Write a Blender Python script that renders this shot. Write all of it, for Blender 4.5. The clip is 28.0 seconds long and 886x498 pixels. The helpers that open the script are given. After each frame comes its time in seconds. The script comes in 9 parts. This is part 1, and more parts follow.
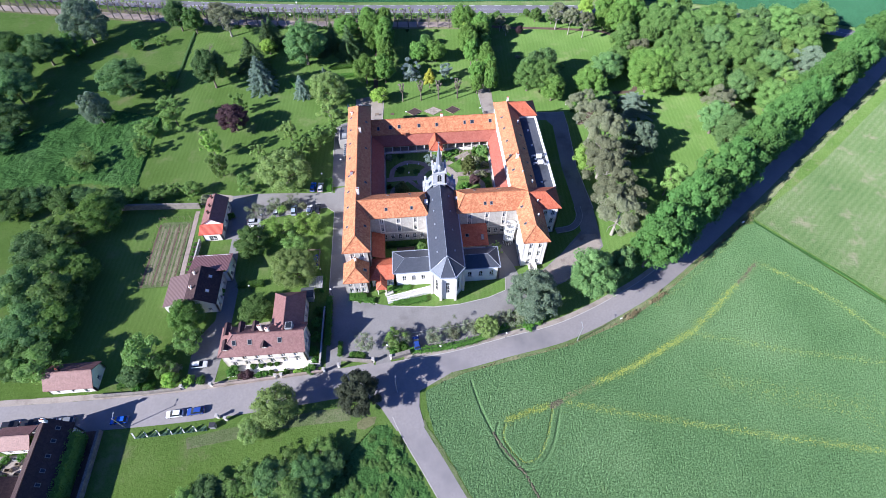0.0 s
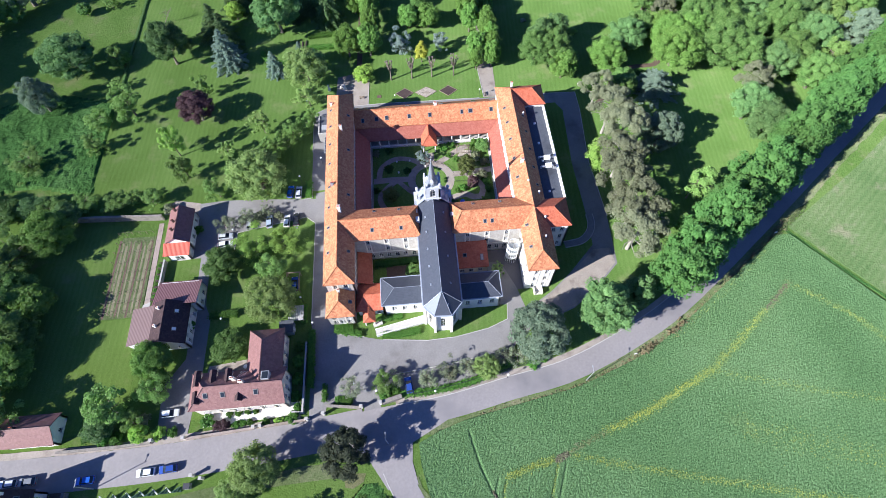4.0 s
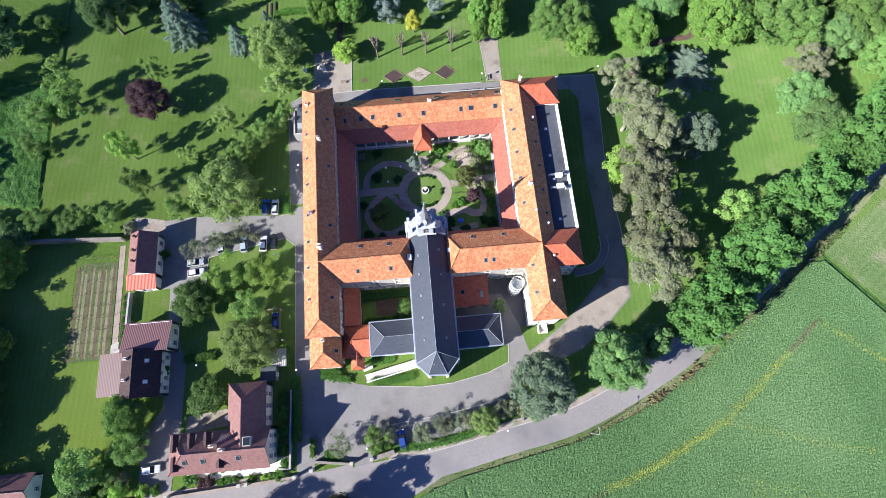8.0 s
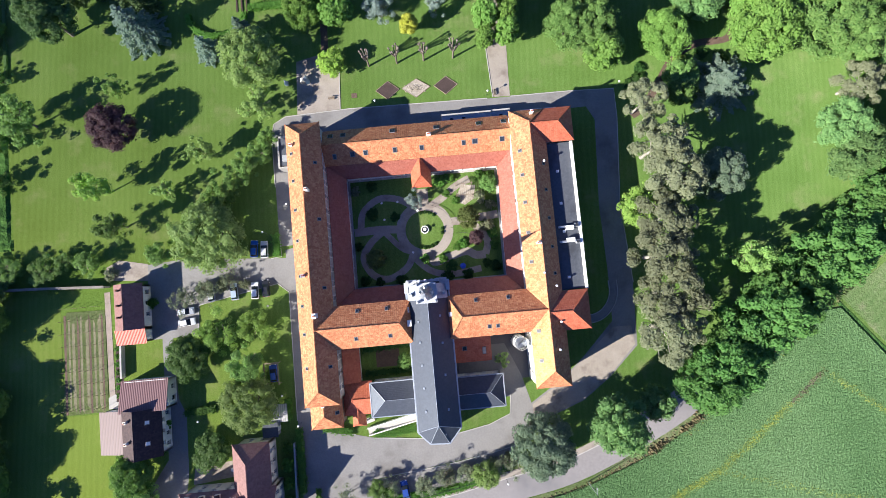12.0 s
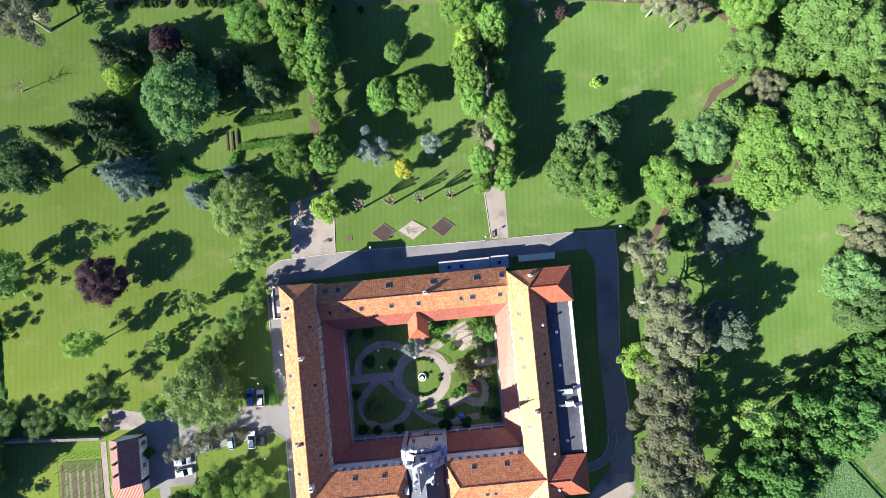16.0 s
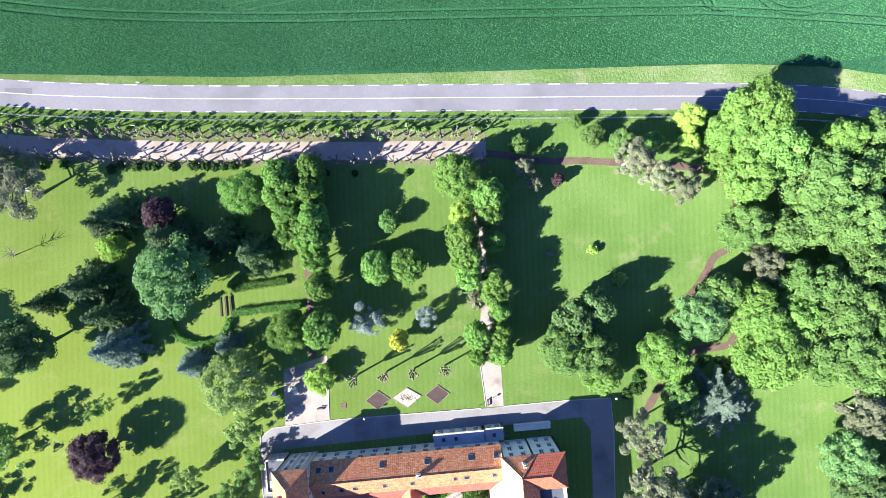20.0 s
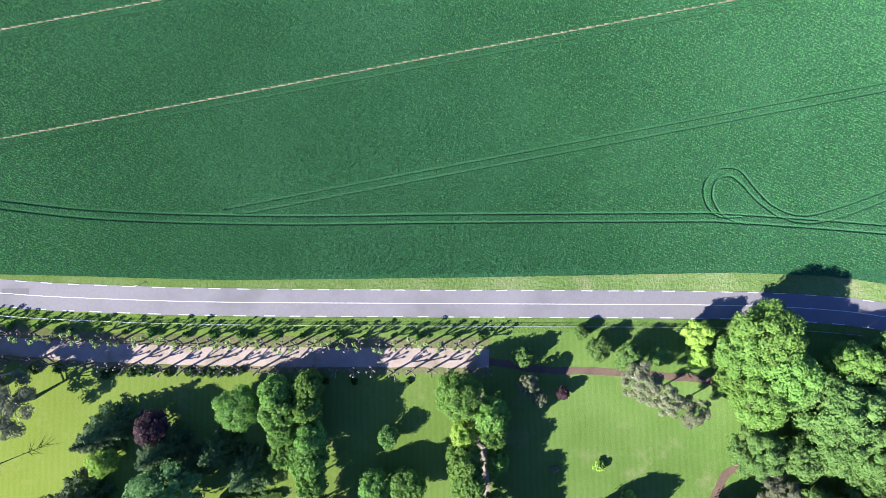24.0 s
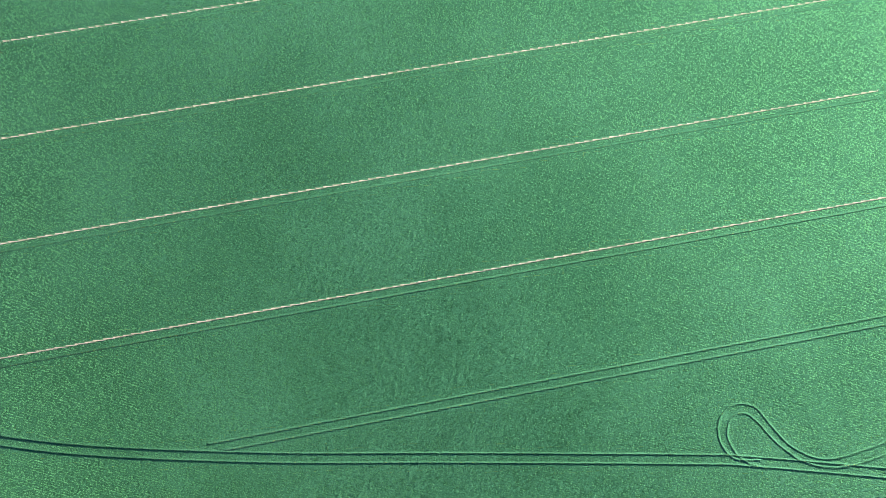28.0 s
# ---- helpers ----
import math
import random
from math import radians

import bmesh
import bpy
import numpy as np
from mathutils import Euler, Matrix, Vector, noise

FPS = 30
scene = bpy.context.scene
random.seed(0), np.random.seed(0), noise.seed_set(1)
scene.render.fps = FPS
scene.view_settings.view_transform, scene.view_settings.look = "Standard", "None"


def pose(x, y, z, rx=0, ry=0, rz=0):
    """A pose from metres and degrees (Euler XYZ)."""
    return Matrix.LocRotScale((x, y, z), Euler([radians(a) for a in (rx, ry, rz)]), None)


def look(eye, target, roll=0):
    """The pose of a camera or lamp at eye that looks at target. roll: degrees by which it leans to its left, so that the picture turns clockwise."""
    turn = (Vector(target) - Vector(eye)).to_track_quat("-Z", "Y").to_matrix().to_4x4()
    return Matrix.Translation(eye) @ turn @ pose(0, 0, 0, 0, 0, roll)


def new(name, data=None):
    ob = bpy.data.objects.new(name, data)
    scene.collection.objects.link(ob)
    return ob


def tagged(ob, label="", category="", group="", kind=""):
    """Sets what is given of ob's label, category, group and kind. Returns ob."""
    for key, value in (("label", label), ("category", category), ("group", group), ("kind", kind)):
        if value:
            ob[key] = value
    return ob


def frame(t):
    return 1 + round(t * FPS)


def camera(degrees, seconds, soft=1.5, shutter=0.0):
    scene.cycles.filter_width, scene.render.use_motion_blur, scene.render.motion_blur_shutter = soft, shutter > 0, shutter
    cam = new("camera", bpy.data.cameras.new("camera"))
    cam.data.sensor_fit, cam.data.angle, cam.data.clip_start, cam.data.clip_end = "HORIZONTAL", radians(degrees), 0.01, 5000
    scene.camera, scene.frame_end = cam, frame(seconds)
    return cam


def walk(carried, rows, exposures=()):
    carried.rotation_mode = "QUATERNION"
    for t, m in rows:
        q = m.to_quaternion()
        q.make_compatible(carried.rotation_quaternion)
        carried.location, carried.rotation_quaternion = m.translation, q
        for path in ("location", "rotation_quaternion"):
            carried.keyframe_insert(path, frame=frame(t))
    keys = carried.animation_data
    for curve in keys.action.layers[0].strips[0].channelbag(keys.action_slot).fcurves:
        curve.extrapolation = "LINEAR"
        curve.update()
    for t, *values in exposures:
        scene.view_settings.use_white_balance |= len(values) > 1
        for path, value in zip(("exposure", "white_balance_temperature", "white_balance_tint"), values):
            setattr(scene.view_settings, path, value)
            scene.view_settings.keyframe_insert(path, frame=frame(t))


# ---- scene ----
cam = camera(81.3, 28.0, 0.55)
METRES, EYE, TILT, LEAN, TURN = 283.0, 130.0, -1.28, -1.89, -1.8
ROWS = [
    (0.0, 0.0, 0.0, 0.0, -2.73, -52.44, 2.1),
    (0.5, 0.0011, 0.0122, 0.0003, -2.8, -53.28, 2.16),
    (1.0, 0.0023, 0.0249, 0.0003, -2.88, -54.13, 2.21),
    (1.5, 0.0036, 0.0384, 0.0005, -2.96, -55.0, 2.26),
    (2.0, 0.0052, 0.0523, 0.0005, -3.02, -55.84, 2.32),
    (2.5, 0.0067, 0.0672, 0.001, -3.07, -56.73, 2.37),
    (3.0, 0.0083, 0.0822, 0.0008, -3.12, -57.74, 2.41),
    (3.5, 0.0099, 0.0979, 0.0008, -3.15, -59.14, 2.42),
    (5.5, 0.0162, 0.1636, 0.0006, -3.21, -65.04, 2.46),
    (6.0, 0.0176, 0.1808, 0.0008, -3.23, -66.51, 2.42),
    (6.5, 0.019, 0.1986, 0.001, -3.21, -68.0, 2.39),
    (7.0, 0.02, 0.2162, 0.0011, -3.2, -69.42, 2.36),
    (7.5, 0.0211, 0.234, 0.0013, -3.2, -70.86, 2.33),
    (8.0, 0.0218, 0.2515, 0.0014, -3.2, -72.31, 2.27),
    (8.5, 0.0225, 0.2696, 0.0017, -3.21, -73.81, 2.21),
    (9.0, 0.023, 0.2875, 0.002, -3.22, -75.25, 2.14),
    (9.5, 0.0236, 0.3055, 0.0021, -3.23, -76.84, 2.1),
    (10.0, 0.024, 0.3235, 0.0024, -3.23, -78.48, 2.05),
    (10.5, 0.0245, 0.3415, 0.0027, -3.24, -80.13, 2.01),
    (11.0, 0.0249, 0.3595, 0.0031, -3.29, -81.76, 1.96),
    (11.5, 0.0256, 0.3775, 0.0034, -3.37, -83.39, 1.95),
    (13.5, 0.0299, 0.449, 0.0049, -3.59, -86.96, 1.99),
    (14.0, 0.0314, 0.4674, 0.0053, -3.61, -86.93, 1.98),
    (14.5, 0.0328, 0.4875, 0.0057, -3.63, -87.13, 1.96),
    (15.0, 0.0348, 0.5054, 0.0061, -3.62, -87.08, 1.99),
    (15.5, 0.0364, 0.5241, 0.0065, -3.64, -87.13, 1.99),
    (16.0, 0.0384, 0.5426, 0.0071, -3.64, -87.18, 2.03),
    (16.5, 0.0397, 0.5612, 0.0078, -3.64, -87.21, 1.99),
    (17.0, 0.0418, 0.5796, 0.0082, -3.62, -87.23, 2.03),
    (17.5, 0.0439, 0.5986, 0.0088, -3.6, -87.3, 2.06),
    (18.0, 0.0462, 0.6176, 0.0092, -3.58, -87.37, 2.12),
    (18.5, 0.0483, 0.636, 0.0095, -3.56, -87.38, 2.15),
    (19.0, 0.0501, 0.6546, 0.0097, -3.54, -87.43, 2.15),
    (19.5, 0.0516, 0.6727, 0.0099, -3.5, -87.42, 2.16),
    (20.0, 0.0534, 0.6915, 0.0101, -3.47, -87.47, 2.17),
    (20.5, 0.0549, 0.7101, 0.0102, -3.42, -87.38, 2.18),
    (21.0, 0.0562, 0.7287, 0.0104, -3.37, -87.07, 2.2),
    (21.5, 0.0573, 0.7477, 0.0105, -3.3, -86.55, 2.21),
    (23.5, 0.0603, 0.8275, 0.0111, -2.96, -84.6, 2.24),
    (24.0, 0.0615, 0.8466, 0.0112, -2.86, -84.03, 2.28),
    (24.5, 0.0625, 0.8666, 0.0112, -2.77, -83.6, 2.3),
    (25.0, 0.0639, 0.8854, 0.0114, -2.68, -83.03, 2.32),
    (25.5, 0.0652, 0.9041, 0.0113, -2.6, -82.42, 2.33),
    (26.0, 0.0663, 0.9219, 0.0115, -2.54, -81.59, 2.33),
    (26.5, 0.0674, 0.9408, 0.0116, -2.48, -80.61, 2.3),
    (27.0, 0.0684, 0.9592, 0.012, -2.43, -79.53, 2.28),
    (27.5, 0.069, 0.9781, 0.0126, -2.35, -78.51, 2.21),
    (28.0, 0.0694, 0.9971, 0.0131, -2.3, -77.48, 2.12),
]
walk(cam, [(t, pose(0, 0, EYE, TILT, LEAN, TURN) @ pose(METRES * x, METRES * y, METRES * z, 90 + pitch, roll, yaw)) for t, x, y, z, yaw, pitch, roll in ROWS],
     [(0.0, 1.29, 5750, 17), (3.0, 1.32, 5820, 14), (6.0, 1.36, 6000, 12), (11.0, 1.4, 6350, 11), (14.0, 1.48, 6450, 10), (17.0, 1.68, 6350, 11), (19.0, 2.0, 6150, 12), (20.0, 2.18, 6200, 13), (21.5, 2.32, 6250, 14), (24.0, 1.88, 6250, 14), (25.0, 1.74, 6250, 16), (26.5, 2.05, 6230, 16), (28.0, 2.4, 6200, 18)])

# ---- light ----
SUN_AZ, SUN_EL = radians(24), radians(29.3)
to_sun = Vector((-math.cos(SUN_AZ) * math.cos(SUN_EL), -math.sin(SUN_AZ) * math.cos(SUN_EL), math.sin(SUN_EL)))
world = bpy.data.worlds.new("sky")
scene.world = world
world.use_nodes = True
wn = world.node_tree.nodes
sky = wn.new("ShaderNodeTexSky")
sky.sky_type = "NISHITA"
sky.sun_disc = False
sky.sun_elevation = SUN_EL
sky.sun_rotation = math.atan2(to_sun.x, to_sun.y)
wn["Background"].inputs[1].default_value = 0.037
tint = wn.new("ShaderNodeMix")
tint.data_type, tint.blend_type = "RGBA", "MULTIPLY"
tint.inputs[0].default_value = 1.0
tint.inputs[7].default_value = (0.52, 0.84, 1.70, 1)
world.node_tree.links.new(sky.outputs[0], tint.inputs[6])
world.node_tree.links.new(tint.outputs[2], wn["Background"].inputs[0])
sun = bpy.data.lights.new("sun", "SUN")
sun.energy, sun.angle, sun.color = 5.0, radians(0.55), (1.0, 0.96, 0.88)
new("sun", sun).matrix_world = look(to_sun * 400, (0, 0, 0))


# ---- materials ----
def nodes_of(name):
    m = bpy.data.materials.new(name)
    m.use_nodes = True
    nt = m.node_tree
    return m, nt, nt.nodes, nt.nodes["Principled BSDF"]


def rgb(c):
    return (c[0], c[1], c[2], 1)


def noise_node(nt, scale, detail=4, coord=None, rough=0.55):
    n = nt.nodes.new("ShaderNodeTexNoise")
    n.inputs["Scale"].default_value, n.inputs["Detail"].default_value, n.inputs["Roughness"].default_value = scale, detail, rough
    if coord is not None:
        nt.links.new(coord, n.inputs["Vector"])
    return n.outputs["Fac"]


def ramp(nt, fac, stops):
    r = nt.nodes.new("ShaderNodeValToRGB")
    el = r.color_ramp.elements
    while len(el) < len(stops):
        el.new(0.5)
    for e, (p, c) in zip(el, stops):
        e.position, e.color = p, rgb(c)
    nt.links.new(fac, r.inputs[0])
    return r.outputs[0]


def mixc(nt, fac, a, b, how="MIX"):
    n = nt.nodes.new("ShaderNodeMix")
    n.data_type, n.blend_type = "RGBA", how
    for sock, v in ((n.inputs[0], fac), (n.inputs[6], a), (n.inputs[7], b)):
        if isinstance(v, (int, float)):
            sock.default_value = v
        elif isinstance(v, tuple):
            sock.default_value = rgb(v)
        else:
            nt.links.new(v, sock)
    return n.outputs[2]


def mathn(nt, op, a, b=0.5, c=0.5):
    n = nt.nodes.new("ShaderNodeMath")
    n.operation = op
    for sock, v in zip(n.inputs, (a, b, c)):
        if isinstance(v, (int, float)):
            sock.default_value = v
        else:
            nt.links.new(v, sock)
    return n.outputs[0]


def coords(nt, scale=(1, 1, 1), turn=0.0):
    tc = nt.nodes.new("ShaderNodeTexCoord")
    mp = nt.nodes.new("ShaderNodeMapping")
    mp.inputs["Scale"].default_value = scale
    mp.inputs["Rotation"].default_value = (0, 0, turn)
    nt.links.new(tc.outputs["Object"], mp.inputs[0])
    return mp.outputs[0]


def bump(nt, bsdf, height, strength=0.4, dist=0.05):
    b = nt.nodes.new("ShaderNodeBump")
    b.inputs["Strength"].default_value, b.inputs["Distance"].default_value = strength, dist
    nt.links.new(height, b.inputs["Height"])
    nt.links.new(b.outputs[0], bsdf.inputs["Normal"])


def surface(name, dark, light, coarse=0.15, fine=3.0, rough=0.85, relief=0.3, depth=0.03, stain=None, stain_at=0.05, metal=0.0, spec=0.3):
    """A surface that varies at two scales between two colours, with a third as patches."""
    m, nt, n, b = nodes_of(name)
    co = coords(nt)
    big = ramp(nt, noise_node(nt, coarse, 5, co), [(0.3, dark), (0.7, light)])
    small = ramp(nt, noise_node(nt, fine, 4, co), [(0.3, dark), (0.7, light)])
    col = mixc(nt, 0.5, big, small)
    if stain:
        fac = ramp(nt, noise_node(nt, stain_at, 6, co, 0.65), [(0.5, (0, 0, 0)), (0.68, (1, 1, 1))])
        col = mixc(nt, fac, col, stain)
    nt.links.new(col, b.inputs["Base Color"])
    b.inputs["Roughness"].default_value, b.inputs["Metallic"].default_value = rough, metal
    b.inputs["Specular IOR Level"].default_value = spec
    if relief:
        bump(nt, b, noise_node(nt, fine * 2, 3, co), relief, depth)
    return m


def lobe(nt, shader, colour, rough=0.66):
    """The broad green gleam of blades that the low sun shines through and along."""
    g = nt.nodes.new("ShaderNodeBsdfGlossy")
    g.inputs["Color"].default_value, g.inputs["Roughness"].default_value = rgb(colour), rough
    add = nt.nodes.new("ShaderNodeAddShader")
    nt.links.new(shader, add.inputs[0])
    nt.links.new(g.outputs[0], add.inputs[1])
    nt.links.new(add.outputs[0], nt.nodes["Material Output"].inputs[0])


def grass(name, dark, mid, light, stripe=0.0, stripe_w=1.6, blade=2.2, relief=0.8, depth=0.12, dry=None, turn=0.0, gleam=(0.038, 0.058, 0.008)):
    """Grass: tufts, patches, and mowing stripes where it is mown."""
    m, nt, n, b = nodes_of(name)
    co = coords(nt)
    big = noise_node(nt, 0.06, 5, co)
    tuft = noise_node(nt, blade, 5, co, 0.7)
    fac = mathn(nt, "ADD", mathn(nt, "MULTIPLY", big, 0.55), mathn(nt, "MULTIPLY", tuft, 0.45))
    if stripe:
        w = nt.nodes.new("ShaderNodeTexWave")
        w.bands_direction = "X"
        w.inputs["Scale"].default_value = 0.314 / stripe_w
        w.inputs["Distortion"].default_value = 2.2
        w.inputs["Detail Scale"].default_value = 0.3
        nt.links.new(coords(nt, (1, 1, 1), turn), w.inputs["Vector"])
        fac = mathn(nt, "ADD", fac, mathn(nt, "MULTIPLY", mathn(nt, "SUBTRACT", w.outputs["Fac"], 0.5), stripe))
    col = ramp(nt, fac, [(0.3, dark), (0.5, mid), (0.7, light)])
    col = mixc(nt, 1.0, col, ramp(nt, noise_node(nt, 5.5, 3, co, 0.8), [(0.32, (0.62, 0.64, 0.60)), (0.68, (1.36, 1.34, 1.36))]), "MULTIPLY")
    if dry:
        f = ramp(nt, noise_node(nt, 0.11, 7, co, 0.7), [(0.54, (0, 0, 0)), (0.72, (1, 1, 1))])
        col = mixc(nt, f, col, dry)
    nt.links.new(col, b.inputs["Base Color"])
    b.inputs["Diffuse Roughness"].default_value = 1.0
    b.inputs["Roughness"].default_value, b.inputs["Specular IOR Level"].default_value = 0.8, 0.0
    bump(nt, b, noise_node(nt, blade * 1.4, 4, co, 0.7), relief, depth)
    lobe(nt, b.outputs[0], gleam)
    return m


def crop(name, dark, mid, light, weed=None, gleam=(0.010, 0.038, 0.003), depth=0.5, sheen=0.0):
    """A standing crop in close rows, seen from above."""
    m, nt, n, b = nodes_of(name)
    co = coords(nt)
    big = noise_node(nt, 0.025, 5, co)
    tuft = noise_node(nt, 3.2, 4, co, 0.75)
    fac = mathn(nt, "ADD", mathn(nt, "MULTIPLY", big, 0.5), mathn(nt, "MULTIPLY", tuft, 0.5))
    col = ramp(nt, fac, [(0.34, dark), (0.5, mid), (0.66, light)])
    if weed:
        f = ramp(nt, noise_node(nt, 0.03, 8, co, 0.75), [(0.6, (0, 0, 0)), (0.75, (1, 1, 1))])
        col = mixc(nt, mathn(nt, "MULTIPLY", f, 0.5), col, weed)
    col = mixc(nt, 1.0, col, ramp(nt, noise_node(nt, 3.4, 3, co, 0.85), [(0.34, (0.42, 0.45, 0.42)), (0.66, (1.52, 1.50, 1.52))]), "MULTIPLY")
    nt.links.new(col, b.inputs["Base Color"])
    b.inputs["Diffuse Roughness"].default_value = 1.0
    b.inputs["Roughness"].default_value, b.inputs["Specular IOR Level"].default_value = 0.8, 0.0
    bump(nt, b, noise_node(nt, 4.5, 4, co, 0.8), 1.0, depth)
    b.inputs["Sheen Weight"].default_value, b.inputs["Sheen Roughness"].default_value = sheen, 0.4
    b.inputs["Sheen Tint"].default_value = (0.62, 1.0, 0.78, 1)
    lobe(nt, b.outputs[0], gleam, 0.62)
    return m


def tiles(name, dark, mid, light, course=0.34, grime=(0.10, 0.06, 0.045), grime_amt=0.5, gleam=(0.15, 0.140, 0.074), gloss=0.52, rib_h=0.5):
    """Roof tiles: courses along the slope, columns, and weathered patches."""
    m, nt, n, b = nodes_of(name)
    co = coords(nt)
    tc = nt.nodes.new("ShaderNodeTexCoord")
    sep = nt.nodes.new("ShaderNodeSeparateXYZ")
    nt.links.new(tc.outputs["Object"], sep.inputs[0])
    saw = mathn(nt, "FRACT", mathn(nt, "MULTIPLY", sep.outputs[2], 1 / (course * 0.6)))
    rib = mathn(nt, "SINE", mathn(nt, "MULTIPLY", sep.outputs[0], 6.283 / 0.46))
    rib_2 = mathn(nt, "SINE", mathn(nt, "MULTIPLY", sep.outputs[1], 6.283 / 0.46))
    vor = nt.nodes.new("ShaderNodeTexVoronoi")
    vor.inputs["Scale"].default_value = 2.4
    nt.links.new(co, vor.inputs["Vector"])
    hue = nt.nodes.new("ShaderNodeSeparateColor")
    nt.links.new(vor.outputs["Color"], hue.inputs[0])
    fac = mathn(nt, "ADD", mathn(nt, "MULTIPLY", hue.outputs[0], 0.35), mathn(nt, "MULTIPLY", noise_node(nt, 0.9, 6, co, 0.7), 0.65))
    col = ramp(nt, fac, [(0.25, dark), (0.5, mid), (0.75, light)])
    f = ramp(nt, noise_node(nt, 0.5, 8, co, 0.72), [(0.52, (0, 0, 0)), (0.75, (1, 1, 1))])
    col = mixc(nt, mathn(nt, "MULTIPLY", f, grime_amt), col, grime)
    nt.links.new(col, b.inputs["Base Color"])
    b.inputs["Roughness"].default_value, b.inputs["Specular IOR Level"].default_value = 0.6, 0.15
    waves = mathn(nt, "MULTIPLY", mathn(nt, "ADD", rib, rib_2), rib_h)
    bump(nt, b, mathn(nt, "ADD", waves, mathn(nt, "ADD", saw, mathn(nt, "MULTIPLY", hue.outputs[1], 0.6))), 0.6, 0.045)
    lobe(nt, b.outputs[0], gleam, gloss)
    return m


def leafy(name, dark, light, spread=0.25, shine=0.14, through_light=0.48):
    """Leaves: a colour for each cluster and each tree, some light let through."""
    m, nt, n, b = nodes_of(name)
    geo = nt.nodes.new("ShaderNodeNewGeometry")
    info = nt.nodes.new("ShaderNodeObjectInfo")
    isl = geo.outputs["Random Per Island"]
    fac = mathn(nt, "ADD", mathn(nt, "MULTIPLY", isl, 0.5), mathn(nt, "ADD", mathn(nt, "MULTIPLY", info.outputs["Random"], 0.28), 0.14))
    col = ramp(nt, fac, [(0.1, dark), (0.9, light)])
    hs = nt.nodes.new("ShaderNodeHueSaturation")
    nt.links.new(col, hs.inputs["Color"])
    nt.links.new(mathn(nt, "ADD", 1 - spread / 2, mathn(nt, "MULTIPLY", info.outputs["Random"], spread)), hs.inputs["Value"])
    nt.links.new(mathn(nt, "ADD", 0.486, mathn(nt, "MULTIPLY", info.outputs["Random"], 0.022)), hs.inputs["Hue"])
    nt.links.new(hs.outputs[0], b.inputs["Base Color"])
    b.inputs["Diffuse Roughness"].default_value = 1.0
    b.inputs["Roughness"].default_value, b.inputs["Specular IOR Level"].default_value = 0.55, shine
    tr = nt.nodes.new("ShaderNodeBsdfTranslucent")
    nt.links.new(hs.outputs[0], tr.inputs[0])
    mx = nt.nodes.new("ShaderNodeMixShader")
    mx.inputs[0].default_value = through_light
    nt.links.new(b.outputs[0], mx.inputs[1])
    nt.links.new(tr.outputs[0], mx.inputs[2])
    nt.links.new(mx.outputs[0], n["Material Output"].inputs[0])
    return m


def paint(name, c, rough=0.5, metal=0.0, worn=0.12, spec=0.4):
    return surface(name, tuple(v * (1 - worn) for v in c), c, 0.6, 6.0, rough, 0.06, 0.01, metal=metal, spec=spec)


def striped(name, dark, light, pitch, axis="X", metal=0.0, rough=0.6, turn=0.0):
    """Ribbed sheet or boards with a groove at every pitch."""
    m, nt, n, b = nodes_of(name)
    co = coords(nt, (1, 1, 1), turn)
    w = nt.nodes.new("ShaderNodeTexWave")
    w.bands_direction = axis
    w.inputs["Scale"].default_value = 0.314 / pitch
    nt.links.new(co, w.inputs["Vector"])
    col = mixc(nt, mathn(nt, "MULTIPLY", noise_node(nt, 0.8, 6, co, 0.7), 0.8), ramp(nt, w.outputs["Fac"], [(0.2, dark), (0.7, light)]), dark)
    nt.links.new(col, b.inputs["Base Color"])
    b.inputs["Roughness"].default_value, b.inputs["Metallic"].default_value = rough, metal
    bump(nt, b, w.outputs["Fac"], 0.6, 0.08)
    return m


def glass_dark(name, c=(0.02, 0.025, 0.03)):
    m, nt, n, b = nodes_of(name)
    b.inputs["Base Color"].default_value = rgb(c)
    b.inputs["Roughness"].default_value, b.inputs["Specular IOR Level"].default_value = 0.12, 0.45
    return m


LAWN = grass("mown_lawn", (0.056, 0.108, 0.026), (0.088, 0.160, 0.041), (0.132, 0.206, 0.064), 0.07, 1.5, 2.2, 0.9, 0.12, dry=(0.160, 0.190, 0.084), turn=0.06, gleam=(0.048, 0.058, 0.009))
ROUGH_GRASS = grass("rough_grass", (0.048, 0.094, 0.024), (0.084, 0.146, 0.038), (0.132, 0.188, 0.064), 0, 1, 0.9, 1.0, 0.4, dry=(0.160, 0.162, 0.088))
MEADOW = grass("tall_meadow", (0.028, 0.078, 0.021), (0.058, 0.136, 0.037), (0.104, 0.200, 0.066), 0, 1, 0.7, 1.0, 1.2, gleam=(0.012, 0.022, 0.005))
VERGE = grass("verge_grass", (0.070, 0.105, 0.038), (0.125, 0.160, 0.072), (0.205, 0.212, 0.125), 0, 1, 0.9, 1.0, 0.3, dry=(0.250, 0.220, 0.150), gleam=(0.02, 0.024, 0.006))
TALL_VERGE = grass("tall_verge_grass", (0.065, 0.120, 0.035), (0.115, 0.180, 0.060), (0.195, 0.235, 0.120), 0, 1, 0.9, 1.0, 0.5, dry=(0.205, 0.215, 0.120), gleam=(0.03, 0.045, 0.008))
DRY_GRASS = grass("dry_worn_grass", (0.090, 0.112, 0.046), (0.150, 0.156, 0.078), (0.225, 0.205, 0.122), 0, 1, 0.9, 1.0, 0.3, dry=(0.250, 0.205, 0.135), gleam=(0.02, 0.022, 0.006))
